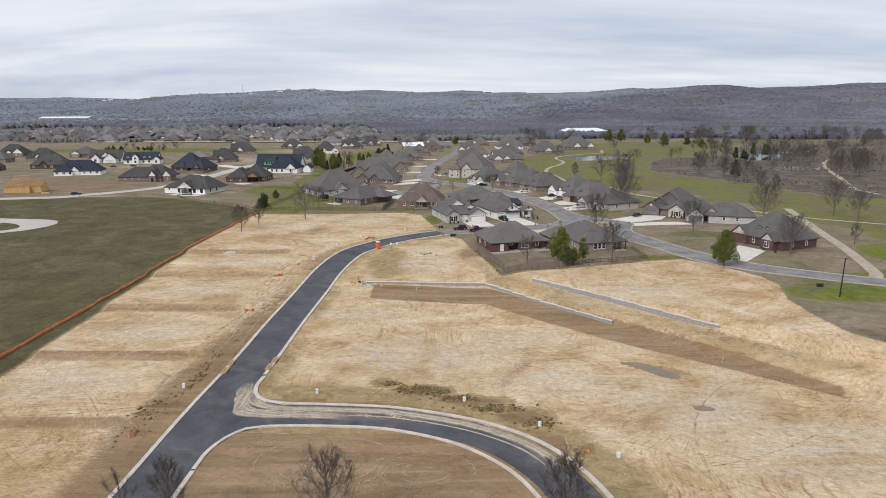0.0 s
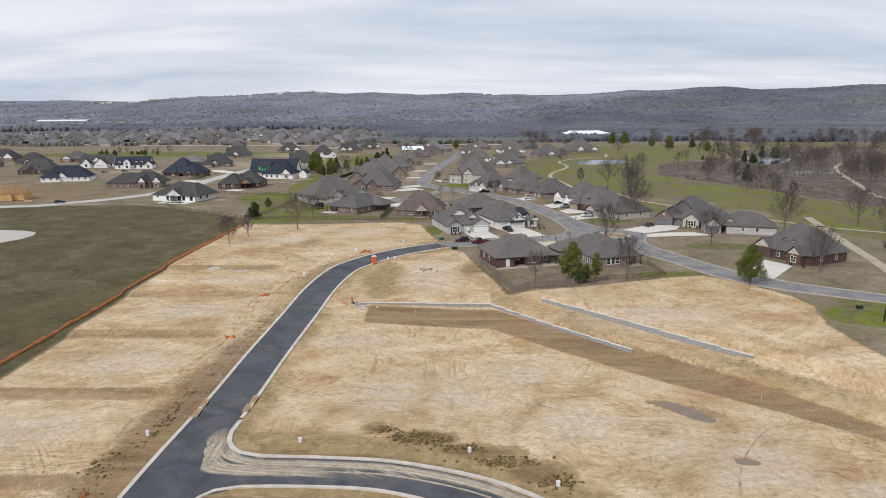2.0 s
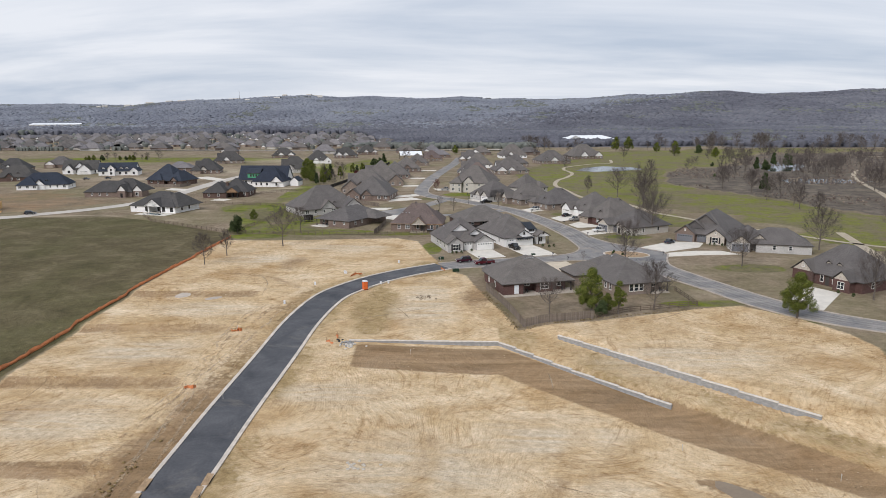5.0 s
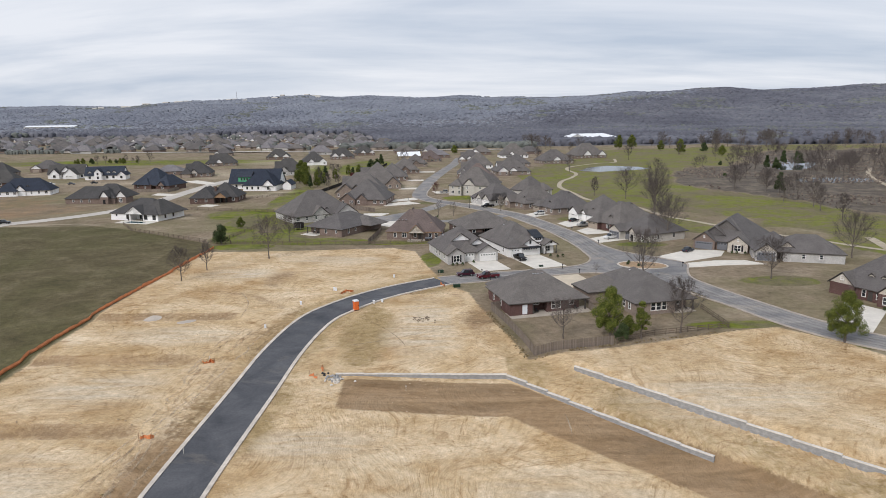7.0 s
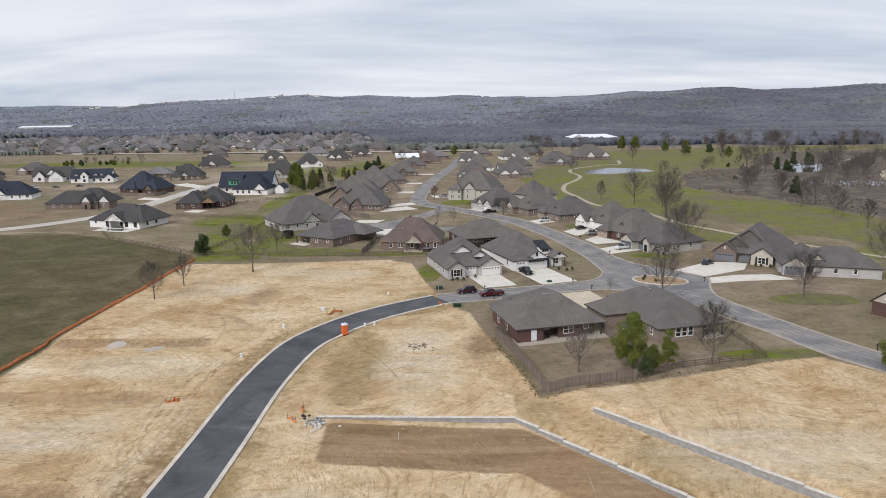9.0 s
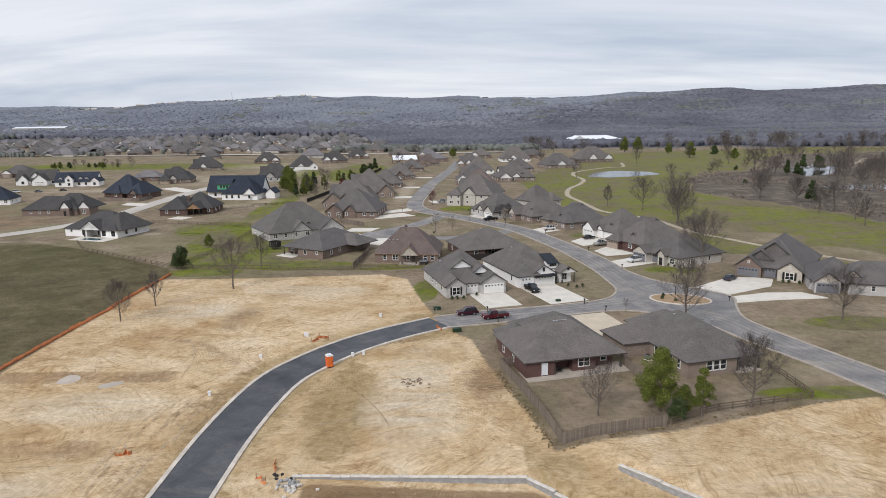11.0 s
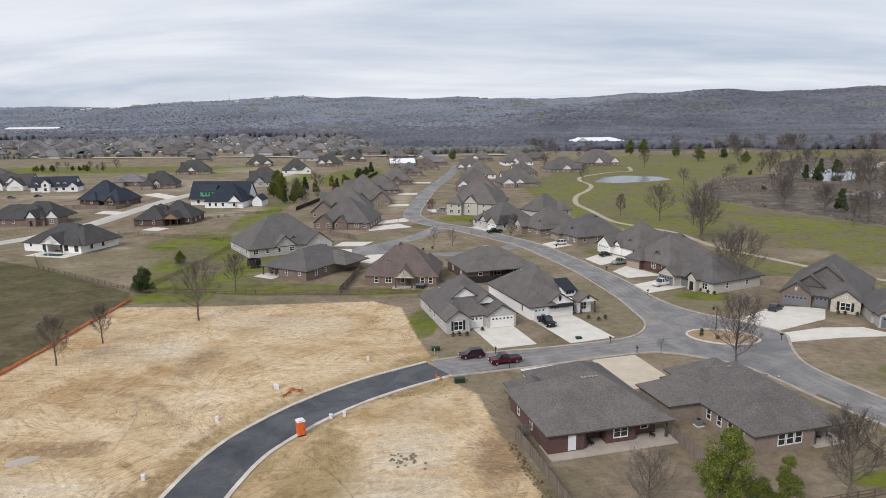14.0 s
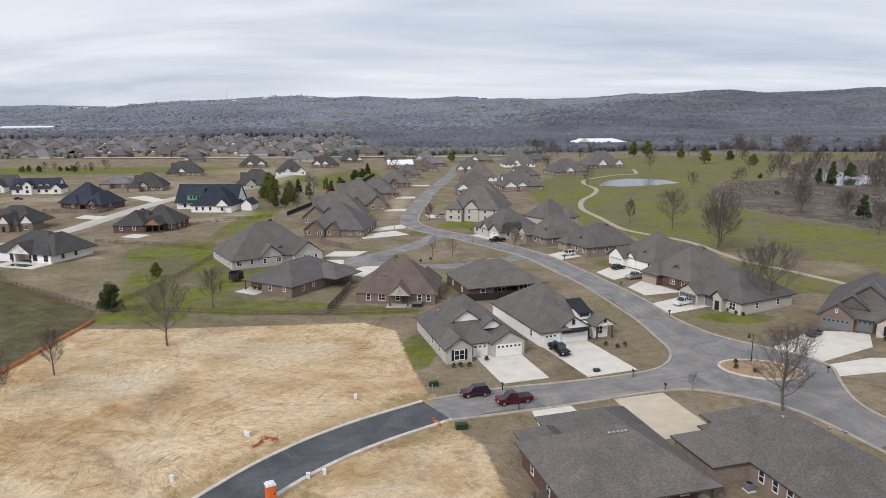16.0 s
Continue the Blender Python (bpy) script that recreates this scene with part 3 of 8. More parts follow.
def cover(x, y):
    """What lies on the land: three groups of weights."""
    soil = green = field = brown = brush = weeds = pale = woods = 0.0
    if y > 880:
        woods = sm(880, 960, y + 60 * noise.noise((x * 0.01, y * 0.01, 0)) + (110 if x > 350 else 0) - (330 * sm(0, -150, x)))
    if -900 < x < -70 and y < 345:
        field = soft_in(FIELD, x, y, 2.0)
    if inside(GOLF, x, y):
        green = 0.60
    if inside(MARSH, x, y):
        brush, green = 0.75, 0.0
    green = max(green, min(1, 1.6 * spot(GREEN_SPOTS, x, y))) * (1 - min(1, 2 * spot(DRY_SPOTS, x, y)))
    on_soil = soft_in(SOIL_EDGE, x, y) if -70 < y < 285 and -84 < x < 122 else 0.0
    if on_soil > 0:
        soil = on_soil
        field *= 1 - on_soil
        dr = seg_dist(main_fine, x, y)
        if dr < 14:
            weeds = 0.62 * sm(13, 5, dr) * sm(-8, 4, noise.noise((x * 0.05, y * 0.05, 2)) * 8 + 2)
            brown = sm(19, 5, dr) * (0.48 + 0.47 * sm(165, 125, y)) if x < -34 else 0.3 * sm(6.5, 4.5, dr)
        dl = seg_dist(loop_fine, x, y)
        inner = dl < 40 and y < 103 and -34 < x < 18 and (y < 99)
        if inner:
            brown = max(brown, 1.0)
        elif dl < 16:
            weeds = max(weeds, 0.95 * sm(17, 6, dl))
        if y > 103 and dl < 5.5:
            brown = max(brown, 0.6)
        strip = soft_in(BROWN_STRIP, x, y, 0.9) if 108 < y < 176 else 0.0
        if strip > 0:
            brown = max(brown, strip)
            weeds *= 1 - strip
        if -80 < x < -44:
            for s in SCARPS:
                brown = max(brown, 0.62 * sm(3.2, 1.0, abs(y - s + 0.4)) * sm(-44, -50, x))
        d = wall_d(x, y)
        if x > 9.5 and -0.2 < d < 9 and y > 120:
            weeds = max(weeds, 0.5)
        for cx, cy, rx, ry, wt in ((-4, 114.6, 6, 2.6, 1.1), (-11, 117.5, 3, 2, 0.7), (4, 110.5, 8, 2.6, 0.8), (12, 105, 6, 4, 0.8)):
            gq = ((x - cx) / rx) ** 2 + ((y - cy) / ry) ** 2
            if gq < 1:
                weeds = max(weeds, 1 - gq * 0.4)
                brown = max(brown, wt * (1 - gq))
        pq = ((x - 38.5) / 6.5) ** 2 + ((y - 125 + (x - 38.5) * 0.5) / 2.2) ** 2
        if pq < 1:
            brown = max(brown, 0.6)
        pq = ((x - 41) / 2.2) ** 2 + ((y - 108.5) / 1.2) ** 2
        if pq < 1:
            brown = max(brown, 0.6)
        for band in BANDS:
            db = seg_dist(band, x, y)
            if db < 4:
                brown = max(brown, 0.44 * sm(3.6, 0.6, db))
        weeds = max(weeds, 0.85 * spot([(-18, 196, 9, 24), ], x, y))
        brown = max(brown, 0.62 * spot([(6, 204, 7, 18), (-46, 240, 8, 14), (-12, 226, 9, 7)], x, y))
        pale = spot(SOIL_PALE, x, y) * 0.75
        pale = max(0, pale - brown)
        if x > 9 and y > 183 - 0.2 * x and x < 70 and d > 10:
            weeds = max(weeds, 0.25)
        if x > 58 and d > 8:
            brush = 0.3 * sm(66, 80, x)
            brown = max(brown, 0.22 * sm(60, 74, x))
            weeds *= 0.5
    if -280 < x < -10 and 330 < y < 760:
        pale = max(pale, 0.5 * spot([(-100, 430, 14, 10), (-160, 333, 22, 5), (-118, 350, 10, 5), (-95, 445, 10, 12), (-170, 470, 20, 12), (-160, 560, 40, 40), (-120, 600, 16, 60), (-150, 690, 50, 40), (-210, 505, 60, 14), (-60, 480, 6, 30), (-25, 480, 6, 60), (-200, 590, 40, 16)], x, y))
    if -265 < x < -155 and 330 < y < 442 and inside(SITE, x, y):
        brown = max(brown, 0.5)
    if -240 < x < -150 and 345 < y < 420:
        brown = max(brown, 0.6 * spot([(-205, 365, 40, 20), (-215, 420, 30, 20)], x, y))
    return (soil, green, field), (brown, brush, weeds), (pale, woods, 0)


def axis_steps(fine_lo, fine_hi, fine, lo, hi, grow=1.09):
    out = list(np.arange(fine_lo, fine_hi + 0.01, fine))
    s, v = fine, fine_hi
    while v < hi:
        s = min(s * grow, 60)
        v += s
        out.append(v)
    s, v = fine, fine_lo
    while v > lo:
        s = min(s * grow, 60)
        v -= s
        out.insert(0, v)
    return out


def build_ground():
    xs = axis_steps(-86, 92, 1.0, -4300, 4300, 1.055)
    ys = axis_steps(74, 290, 1.0, -900, 4600, 1.042)
    verts = [(x, y, ground_h(x, y)) for y in ys for x in xs]
    n = len(xs)
    faces = [(j * n + i, j * n + i + 1, (j + 1) * n + i + 1, (j + 1) * n + i) for j in range(len(ys) - 1) for i in range(n - 1)]
    me = bpy.data.meshes.new("ground")
    me.from_pydata(verts, [], faces)
    groups = [cover(v[0], v[1]) for v in verts]
    for k, name in enumerate(("cover_a", "cover_b", "cover_c")):
        a = me.color_attributes.new(name, "FLOAT_COLOR", "POINT")
        a.data.foreach_set("color", np.array([(*g[k], 1.0) for g in groups], dtype=np.float32).ravel())
    me.shade_smooth()
    me.materials.append(M["ground"])
    return tagged(new("ground", me), "tan graded soil, dormant lawns, dark field and wooded hills", "ground", kind="structure")


ground = build_ground()


# ---------------- mesh helpers ----------------
def link_mesh(name, bm, material, parent=None, label=""):
    me = bpy.data.meshes.new(name)
    bm.to_mesh(me)
    bm.free()
    for m in (material if isinstance(material, (list, tuple)) else [material]):
        me.materials.append(m)
    ob = new(name, me)
    if parent is not None:
        ob.parent = parent
    if label:
        ob["label"] = label
    return ob


def part(name, bm, material, parent, label=""):
    return link_mesh(name, bm, material, parent, label)


def shared(name, me, parent, m=None, label=""):
    """A piece on mesh data that others use too."""
    ob = new(name, me)
    ob.parent = parent
    if m is not None:
        ob.matrix_basis = m
    if label:
        ob["label"] = label
    return ob


def mesh_of(name, bm, material):
    me = bpy.data.meshes.new(name)
    bm.to_mesh(me)
    bm.free()
    for m in (material if isinstance(material, (list, tuple)) else [material]):
        me.materials.append(m)
    return me


def add_box(bm, x0, y0, z0, x1, y1, z1, bevel=0.0, mat=0):
    r = bmesh.ops.create_cube(bm, size=1.0, matrix=Matrix.Translation(((x0 + x1) / 2, (y0 + y1) / 2, (z0 + z1) / 2)) @ Matrix.Diagonal((x1 - x0, y1 - y0, z1 - z0, 1)))
    fs = {f for v in r["verts"] for f in v.link_faces}
    for f in fs:
        f.material_index = mat
    if bevel:
        bmesh.ops.bevel(bm, geom=list({e for f in fs for e in f.edges}), offset=bevel, segments=1, affect="EDGES")
    return bm


def add_tube(bm, a, b, r0, r1, seg=6, cap=True):
    a, b = Vector(a), Vector(b)
    m = Matrix.Translation((a + b) / 2) @ (b - a).to_track_quat("Z", "Y").to_matrix().to_4x4()
    bmesh.ops.create_cone(bm, cap_ends=cap, segments=seg, radius1=r0, radius2=r1, depth=(b - a).length, matrix=m)
    return bm


def empty(name, m, label, category, group="", kind=""):
    ob = tagged(new(name), label, category, group, kind)
    ob.matrix_basis = m
    return ob


def ribbon(name, line, width, dz, material, label, category="road", thick=0.0, height=ground_h, kind="structure", parent=None):
    """A strip along a line on the ground; with thick, a raised one with sides."""
    bm = bmesh.new()
    rows = []
    n = len(line)
    for i, (x, y) in enumerate(line):
        a, b = line[max(0, i - 1)], line[min(n - 1, i + 1)]
        t = Vector((b[0] - a[0], b[1] - a[1])).normalized()
        s = Vector((-t.y, t.x)) * width / 2
        pts = []
        cross = (-1, -0.5, 0, 0.5, 1) if width > 3 else (-1, 1)
        for k in cross:
            px, py = x + s.x * k, y + s.y * k
            pts.append(bm.verts.new((px, py, height(px, py) + dz + thick)))
        if thick:
            for k, at in ((-1, 0), (1, len(pts))):
                px, py = x + s.x * k, y + s.y * k
                v = bm.verts.new((px, py, height(px, py) + dz - 0.15))
                pts.insert(0, v) if k == -1 else pts.append(v)
        rows.append(pts)
    for p, q in zip(rows, rows[1:]):
        for i in range(len(p) - 1):
            bm.faces.new((p[i + 1], p[i], q[i], q[i + 1]))
    bmesh.ops.recalc_face_normals(bm, faces=bm.faces[:])
    if bm.faces and sum(f.normal.z for f in bm.faces) < 0:
        bmesh.ops.reverse_faces(bm, faces=bm.faces[:])
    ob = link_mesh(name, bm, material, parent, label)
    if parent is None:
        tagged(ob, label, category, kind=kind)
    return ob


def slab(name, poly, dz, material, label, category="driveway", depth=0.25, kind="structure", flat=None):
    """A flat slab over a polygon, with sides."""
    bm = bmesh.new()
    top = [bm.verts.new((x, y, (ground_h(x, y) if flat is None else flat) + dz)) for x, y in poly]
    f = bm.faces.new(top)
    low = [bm.verts.new((v.co.x, v.co.y, v.co.z - depth)) for v in top]
    n = len(poly)
    for i in range(n):
        bm.faces.new((top[i], top[(i + 1) % n], low[(i + 1) % n], low[i]))
    bmesh.ops.recalc_face_normals(bm, faces=bm.faces[:])
    if f.normal.z < 0:
        bmesh.ops.reverse_faces(bm, faces=bm.faces[:])
    bmesh.ops.triangulate(bm, faces=[f])
    ob = link_mesh(name, bm, material)
    return tagged(ob, label, category, kind=kind)


# ---------------- roads ----------------
ribbon("road", smooth_path(MAIN_ROAD, 1.5), 7.5, 0.07, M["asphalt"], "newly laid dark asphalt road curving through graded lots")
ribbon("road", smooth_path(LOOP_ROAD, 1.5), 6.6, 0.076, M["asphalt"], "newly laid dark asphalt side road")
slab("road", [(-33.6, 119), (-32.7, 114.5), (-31, 110.7), (-27, 108.6), (-27, 100.6), (-31.1, 98.5), (-33.2, 93.5), (-33.7, 88), (-37, 88), (-37, 119)], 0.062, M["asphalt"], "dark asphalt junction of the new roads", "road")
SEAM = (-2.6, 235)
STREET_1 = [SEAM, (7, 238.6), (14.5, 240.3), (27, 244), (37, 247.6), (46, 250)]
STREET_2 = [(52, 243), (58, 235), (60.6, 227), (65.8, 212.5), (72.5, 196.5), (81, 184.5), (93.5, 175.2), (106, 168), (140, 150), (200, 125), (300, 95)]
STREET_3 = [(47, 256), (44.5, 275), (42.6, 294), (38.5, 311), (33, 330), (26.5, 349), (16, 366.5), (3.5, 384), (-8.5, 398.7), (-15.8, 414), (-17.3, 435), (-15.8, 463), (-13.2, 504), (-9, 545), (-5, 580), (2, 640), (8, 720)]
ribbon("road", smooth_path(STREET_1, 2), 7.8, 0.060, M["street"], "worn light grey street")
ribbon("road", smooth_path(STREET_2, 2), 7.8, 0.066, M["street"], "worn light grey street curving past houses")
ribbon("road", smooth_path(STREET_3, 2), 7.8, 0.072, M["street"], "worn light grey street winding between houses")
slab("road", [(31, 248.6), (34.2, 250.4), (38.5, 254.5), (41, 261), (40.8, 268), (48.6, 281), (52.5, 270), (59, 262.6), (65.5, 255), (66, 250.7), (63.3, 243), (62, 236), (63.5, 228.5), (57, 222.5), (55, 228), (51.1, 235.6), (44.7, 240.2), (38.3, 242.6), (31.6, 241.6)], 0.05, M["street"], "worn grey street junction with planted island", "road")
ribbon("road", smooth_path([(-3, 390), (-10, 372), (-18, 358), (-24, 350), (-26, 343)], 2), 7.0, 0.055, M["street"], "grey cul-de-sac street", "road")
slab("road", [(-25 + 8 * math.cos(a * math.pi / 10), 343 + 8 * math.sin(a * math.pi / 10)) for a in range(20)], 0.05, M["street"], "round grey cul-de-sac end", "road")
ribbon("road", smooth_path([(-20, 338), (-9.5, 335), (0.5, 335), (14, 341), (24, 350)], 2), 6.0, 0.056, M["street"], "grey street past a planted median", "road")


def kerb(pts, label="weathered concrete kerb and gutter", width=0.55, step=1.5):
    return ribbon("kerb", smooth_path(pts, step), width, 0.06, M["kerb_old" if "weathered" in label else "kerb"], label, "kerb", thick=0.13)


def offset_line(line, d):
    out = []
    for i, (x, y) in enumerate(line):
        a, b = line[max(0, i - 1)], line[min(len(line) - 1, i + 1)]
        t = Vector((b[0] - a[0], b[1] - a[1])).normalized()
        out.append((x - t.y * d, y + t.x * d))
    return out


def kerb_line(line, label="pale concrete kerb and gutter", width=0.62):
    return ribbon("kerb", line, width, 0.06, M["kerb"], label, "kerb", thick=0.13)


road_line = smooth_path(MAIN_ROAD, 1.5)
kerb_line(offset_line(road_line, 3.95))
kerb_line([p for p in offset_line(road_line, -3.95) if p[1] > 119])
kerb_line([p for p in offset_line(road_line, -3.95) if p[1] < 88])
kerb([(-32.4, 119), (-32.6, 114.5), (-31, 110.6), (-27, 108.6), (-17.3, 108.1), (-8, 107.4), (1.6, 104.6), (8.4, 101), (13.8, 96.2), (17.8, 89.8), (20.6, 82), (23, 70), (24, 55)], "dusty pale concrete kerb", 0.7)
kerb([(-33.6, 88), (-33.3, 93.5), (-31.2, 98.4), (-27.5, 100.5), (-16, 100.7), (-8, 99.8), (0.3, 96.4), (5.8, 91.9), (9.8, 86.4), (12.6, 79), (15, 69), (16, 55)], "pale concrete kerb")
kerb([(-4, 238.7), (7.2, 242.9), (16.3, 245), (27.8, 248.1), (34.2, 250.6), (38.5, 254.5), (40.9, 261), (40.7, 270), (39.4, 284), (34.6, 309.5), (29, 328.5), (22.8, 347), (12.6, 364), (0.3, 381.5), (-12, 396.5), (-19.8, 413)])
kerb([(-1.4, 231.2), (12.2, 234.9), (21.8, 237.9), (31.6, 241.2), (38.3, 242.3), (44.7, 239.9), (50.9, 235.2), (54.6, 228), (56.7, 222), (62, 211), (68.9, 194.4), (78.2, 181.4), (91.6, 171.6), (104.3, 164.4), (138.4, 146.3), (198, 121)])
kerb([(66.3, 250.7), (63.6, 243), (62.4, 236), (64.2, 228.5), (69.6, 214), (76.2, 198.8), (83.8, 187.7), (95.5, 178.8), (107.8, 171.5), (141.6, 153.6), (202, 129)])
kerb([(66.3, 250.7), (65.9, 254.9), (59.2, 262.9), (52.9, 270.2), (48.8, 281), (46.6, 295), (42.4, 312.4), (37, 331), (30.2, 351), (19.4, 369), (7, 386.4), (-5, 401), (-11.9, 415.5), (-13.3, 435), (-11.8, 462), (-9.2, 504)])
island_line = [(53.6 + 7.0 * math.cos(a) * 0.93 + 1.2 * math.sin(a), 251 + 4.4 * math.sin(a) - 1.9 * math.cos(a)) for a in [i * math.pi / 14 for i in range(29)]]
ribbon("kerb", island_line, 0.5, 0.06, M["kerb"], "pale kerb round the planted island", "kerb", thick=0.14)
slab("planting_bed", island_line[:-1], 0.16, M["mulch"], "straw mulch bed with rocks inside the junction", "planting bed", kind="structure")
ribbon("path", smooth_path([(104, 308), (95.7, 326), (87.5, 343), (82.5, 371), (72, 388), (66.4, 400), (64, 429), (62, 456), (68, 487), (78.5, 512), (86.2, 540), (85.5, 573), (93, 599), (120, 631), (136, 640), (145, 680)], 3), 2.6, 0.06, M["path"], "pale winding golf cart path", "path")
ribbon("path", smooth_path([(140, 290), (128, 246), (117.6, 205), (108.8, 176), (106, 172)], 3), 3.2, 0.06, M["path"], "pale concrete cart path beside lawn", "path")
ribbon("path", smooth_path([(104, 308), (118, 290), (140, 262), (190, 235), (260, 225)], 3), 2.4, 0.06, M["path"], "pale cart path", "path")
ribbon("path", smooth_path([(300, 560), (264.5, 500), (230, 415), (206, 354), (215, 325), (260, 300)], 3), 3.0, 0.06, M["path"], "pale cart path through brown brush", "path")
ribbon("path", smooth_path([(300, 640), (326, 652), (362, 700), (383, 710), (430, 720)], 3), 5.0, 0.06, M["path"], "pale path by the far pond", "path")
ribbon("road", smooth_path([(-420, 300), (-213, 325), (-180, 340), (-158, 368), (-150, 400), (-150, 440), (-149, 495), (-140, 560), (-120, 640)], 4), 8.5, 0.06, M["pale_road"], "pale concrete subdivision street past the field", "road")
ribbon("road", [(-900, 910), (-700, 897), (-485, 885), (-360, 868), (-228, 856), (-140, 852), (-54, 850), (60, 850)], 12, 0.7, M["pale_road"], "far pale concrete road crossing the plain", "road")
slab("road", [(-200, 258), (-178.7, 267), (-164, 264.8), (-154.5, 263.4), (-148.5, 260), (-145.7, 254), (-145.6, 247), (-149, 240), (-155, 235), (-168, 232.5), (-200, 238)], 0.05, M["pale_road"], "broad pale concrete turnaround in the field", "road")
ribbon("road", smooth_path([(-166, 250), (-190, 246), (-260, 235), (-400, 215)], 4), 9, 0.056, M["pale_road"], "pale concrete street stub in the field", "road")


# ---------------- houses ----------------
def roof_block(bm, x0, y0, x1, y1, kind, pitch, eave, over=0.45):
    """A hip or gable roof with eaves and thickness over a rectangle. kind: hip, gx, gy (ridge along x or y)."""
    x0, y0, x1, y1 = x0 - over, y0 - over, x1 + over, y1 + over
    z, w, d = eave - over * pitch * 0.35, x1 - x0, y1 - y0
    if kind == "hip":
        r = min(w, d) / 2
        top = z + r * pitch
        if w >= d:
            a, b = (x0 + r, (y0 + y1) / 2, top), (x1 - r + 0.01, (y0 + y1) / 2, top)
        else:
            a, b = ((x0 + x1) / 2, y0 + r, top), ((x0 + x1) / 2, y1 - r + 0.01, top)
    elif kind == "gx":
        top = z + d / 2 * pitch
        a, b = (x0, (y0 + y1) / 2, top), (x1, (y0 + y1) / 2, top)
    else:
        top = z + w / 2 * pitch
        a, b = ((x0 + x1) / 2, y0, top), ((x0 + x1) / 2, y1, top)
    c = [bm.verts.new(p) for p in ((x0, y0, z), (x1, y0, z), (x1, y1, z), (x0, y1, z))]
    lo = [bm.verts.new((v.co.x, v.co.y, z - 0.2)) for v in c]
    va, vb = bm.verts.new(a), bm.verts.new(b)
    along_x = (w >= d) if kind == "hip" else kind == "gx"
    if along_x:
        fs = [(c[0], c[1], vb, va), (c[2], c[3], va, vb), (c[3], c[0], va), (c[1], c[2], vb)]
    else:
        fs = [(c[3], c[0], va, vb), (c[1], c[2], vb, va), (c[0], c[1], va), (c[2], c[3], vb)]
    for i, f in enumerate(fs):
        face = bm.faces.new(f)
        if kind[0] == "g" and i > 1:
            bm.faces.remove(face)
            low_tri = [bm.verts.new((v.co.x, v.co.y, v.co.z - 0.2)) for v in f]
            t = bm.faces.new([f[0], low_tri[0], low_tri[2], f[2]])
            u = bm.faces.new([f[2], low_tri[2], low_tri[1], f[1]])
            t.material_index = u.material_index = 1
    for i in range(4):
        q = bm.faces.new((c[i], lo[i], lo[(i + 1) % 4], c[(i + 1) % 4]))
        q.material_index = 1
        if kind[0] == "g":
            ends = ((1, 3) if along_x else (0, 2))
            if i in ends:
                bm.faces.remove(q)
    if kind[0] == "h":
        q = bm.faces.new(lo[::-1])
        q.material_index = 1
    return top


def gable_face(x0, y0, x1, y1, kind, pitch, eave, material, parent):
    """The triangular walls under both ends of a gable roof."""
    along_y = kind == "gy"
    a0, a1 = (x0, x1) if along_y else (y0, y1)
    h = (a1 - a0) / 2 * pitch
    vs = [(a0, eave - 0.3), (a1, eave - 0.3), (a1, eave), ((a0 + a1) / 2, eave + h - 0.1), (a0, eave)]
    for b in ((y0, y1 - 0.12) if along_y else (x0, x1 - 0.12)):
        bm = bmesh.new()
        front = [bm.verts.new((a, b, z) if along_y else (b, a, z)) for a, z in vs]
        back = [bm.verts.new((a, b + 0.12, z) if along_y else (b + 0.12, a, z)) for a, z in vs]
        bm.faces.new(front), bm.faces.new(back[::-1])
        for i in range(5):
            bm.faces.new((front[i], back[i], back[(i + 1) % 5], front[(i + 1) % 5]))
        bmesh.ops.recalc_face_normals(bm, faces=bm.faces[:])
        part("gable", bm, material, parent)


def lattice(xs, zs, y0, y1):
    """Bars between panes as one solid: every second field in both directions is open."""
    bm, v = bmesh.new(), {}
    for i, x in enumerate(xs):
        for j, z in enumerate(zs):
            v[i, j, 0], v[i, j, 1] = bm.verts.new((x, y0, z)), bm.verts.new((x, y1, z))
    solid = {(i, j) for i in range(len(xs) - 1) for j in range(len(zs) - 1) if not (i % 2 and j % 2)}
    for i, j in solid:
        bm.faces.new((v[i, j, 0], v[i + 1, j, 0], v[i + 1, j + 1, 0], v[i, j + 1, 0]))
        for (di, dj), (a, b) in (((0, -1), ((i, j), (i + 1, j))), ((1, 0), ((i + 1, j), (i + 1, j + 1))), ((0, 1), ((i + 1, j + 1), (i, j + 1))), ((-1, 0), ((i, j + 1), (i, j)))):
            if (i + di, j + dj) not in solid:
                bm.faces.new((v[(*b, 0)], v[(*a, 0)], v[(*a, 1)], v[(*b, 1)]))
    return bm


def window_meshes(w, h, key="trim", store={}):
    k = (round(w, 1), round(h, 1), key)
    if k not in store:
        w, h = k[0], k[1]
        t = 0.11
        xs = [-w / 2, -w / 2 + t] + ([-0.05, 0.05] if w > 1.3 else []) + [w / 2 - t, w / 2]
        zs = [-0.06, t, h / 2 - 0.035, h / 2 + 0.035, h - t, h]
        bm = lattice(xs, zs, -0.075, 0.02)
        frame_me = mesh_of("window", bm, M[key])
        bm = bmesh.new()
        add_box(bm, -w / 2 + t, -0.025, t, w / 2 - t, 0.015, h - t)
        store[k] = (frame_me, mesh_of("pane", bm, M["glass"]))
    return store[k]


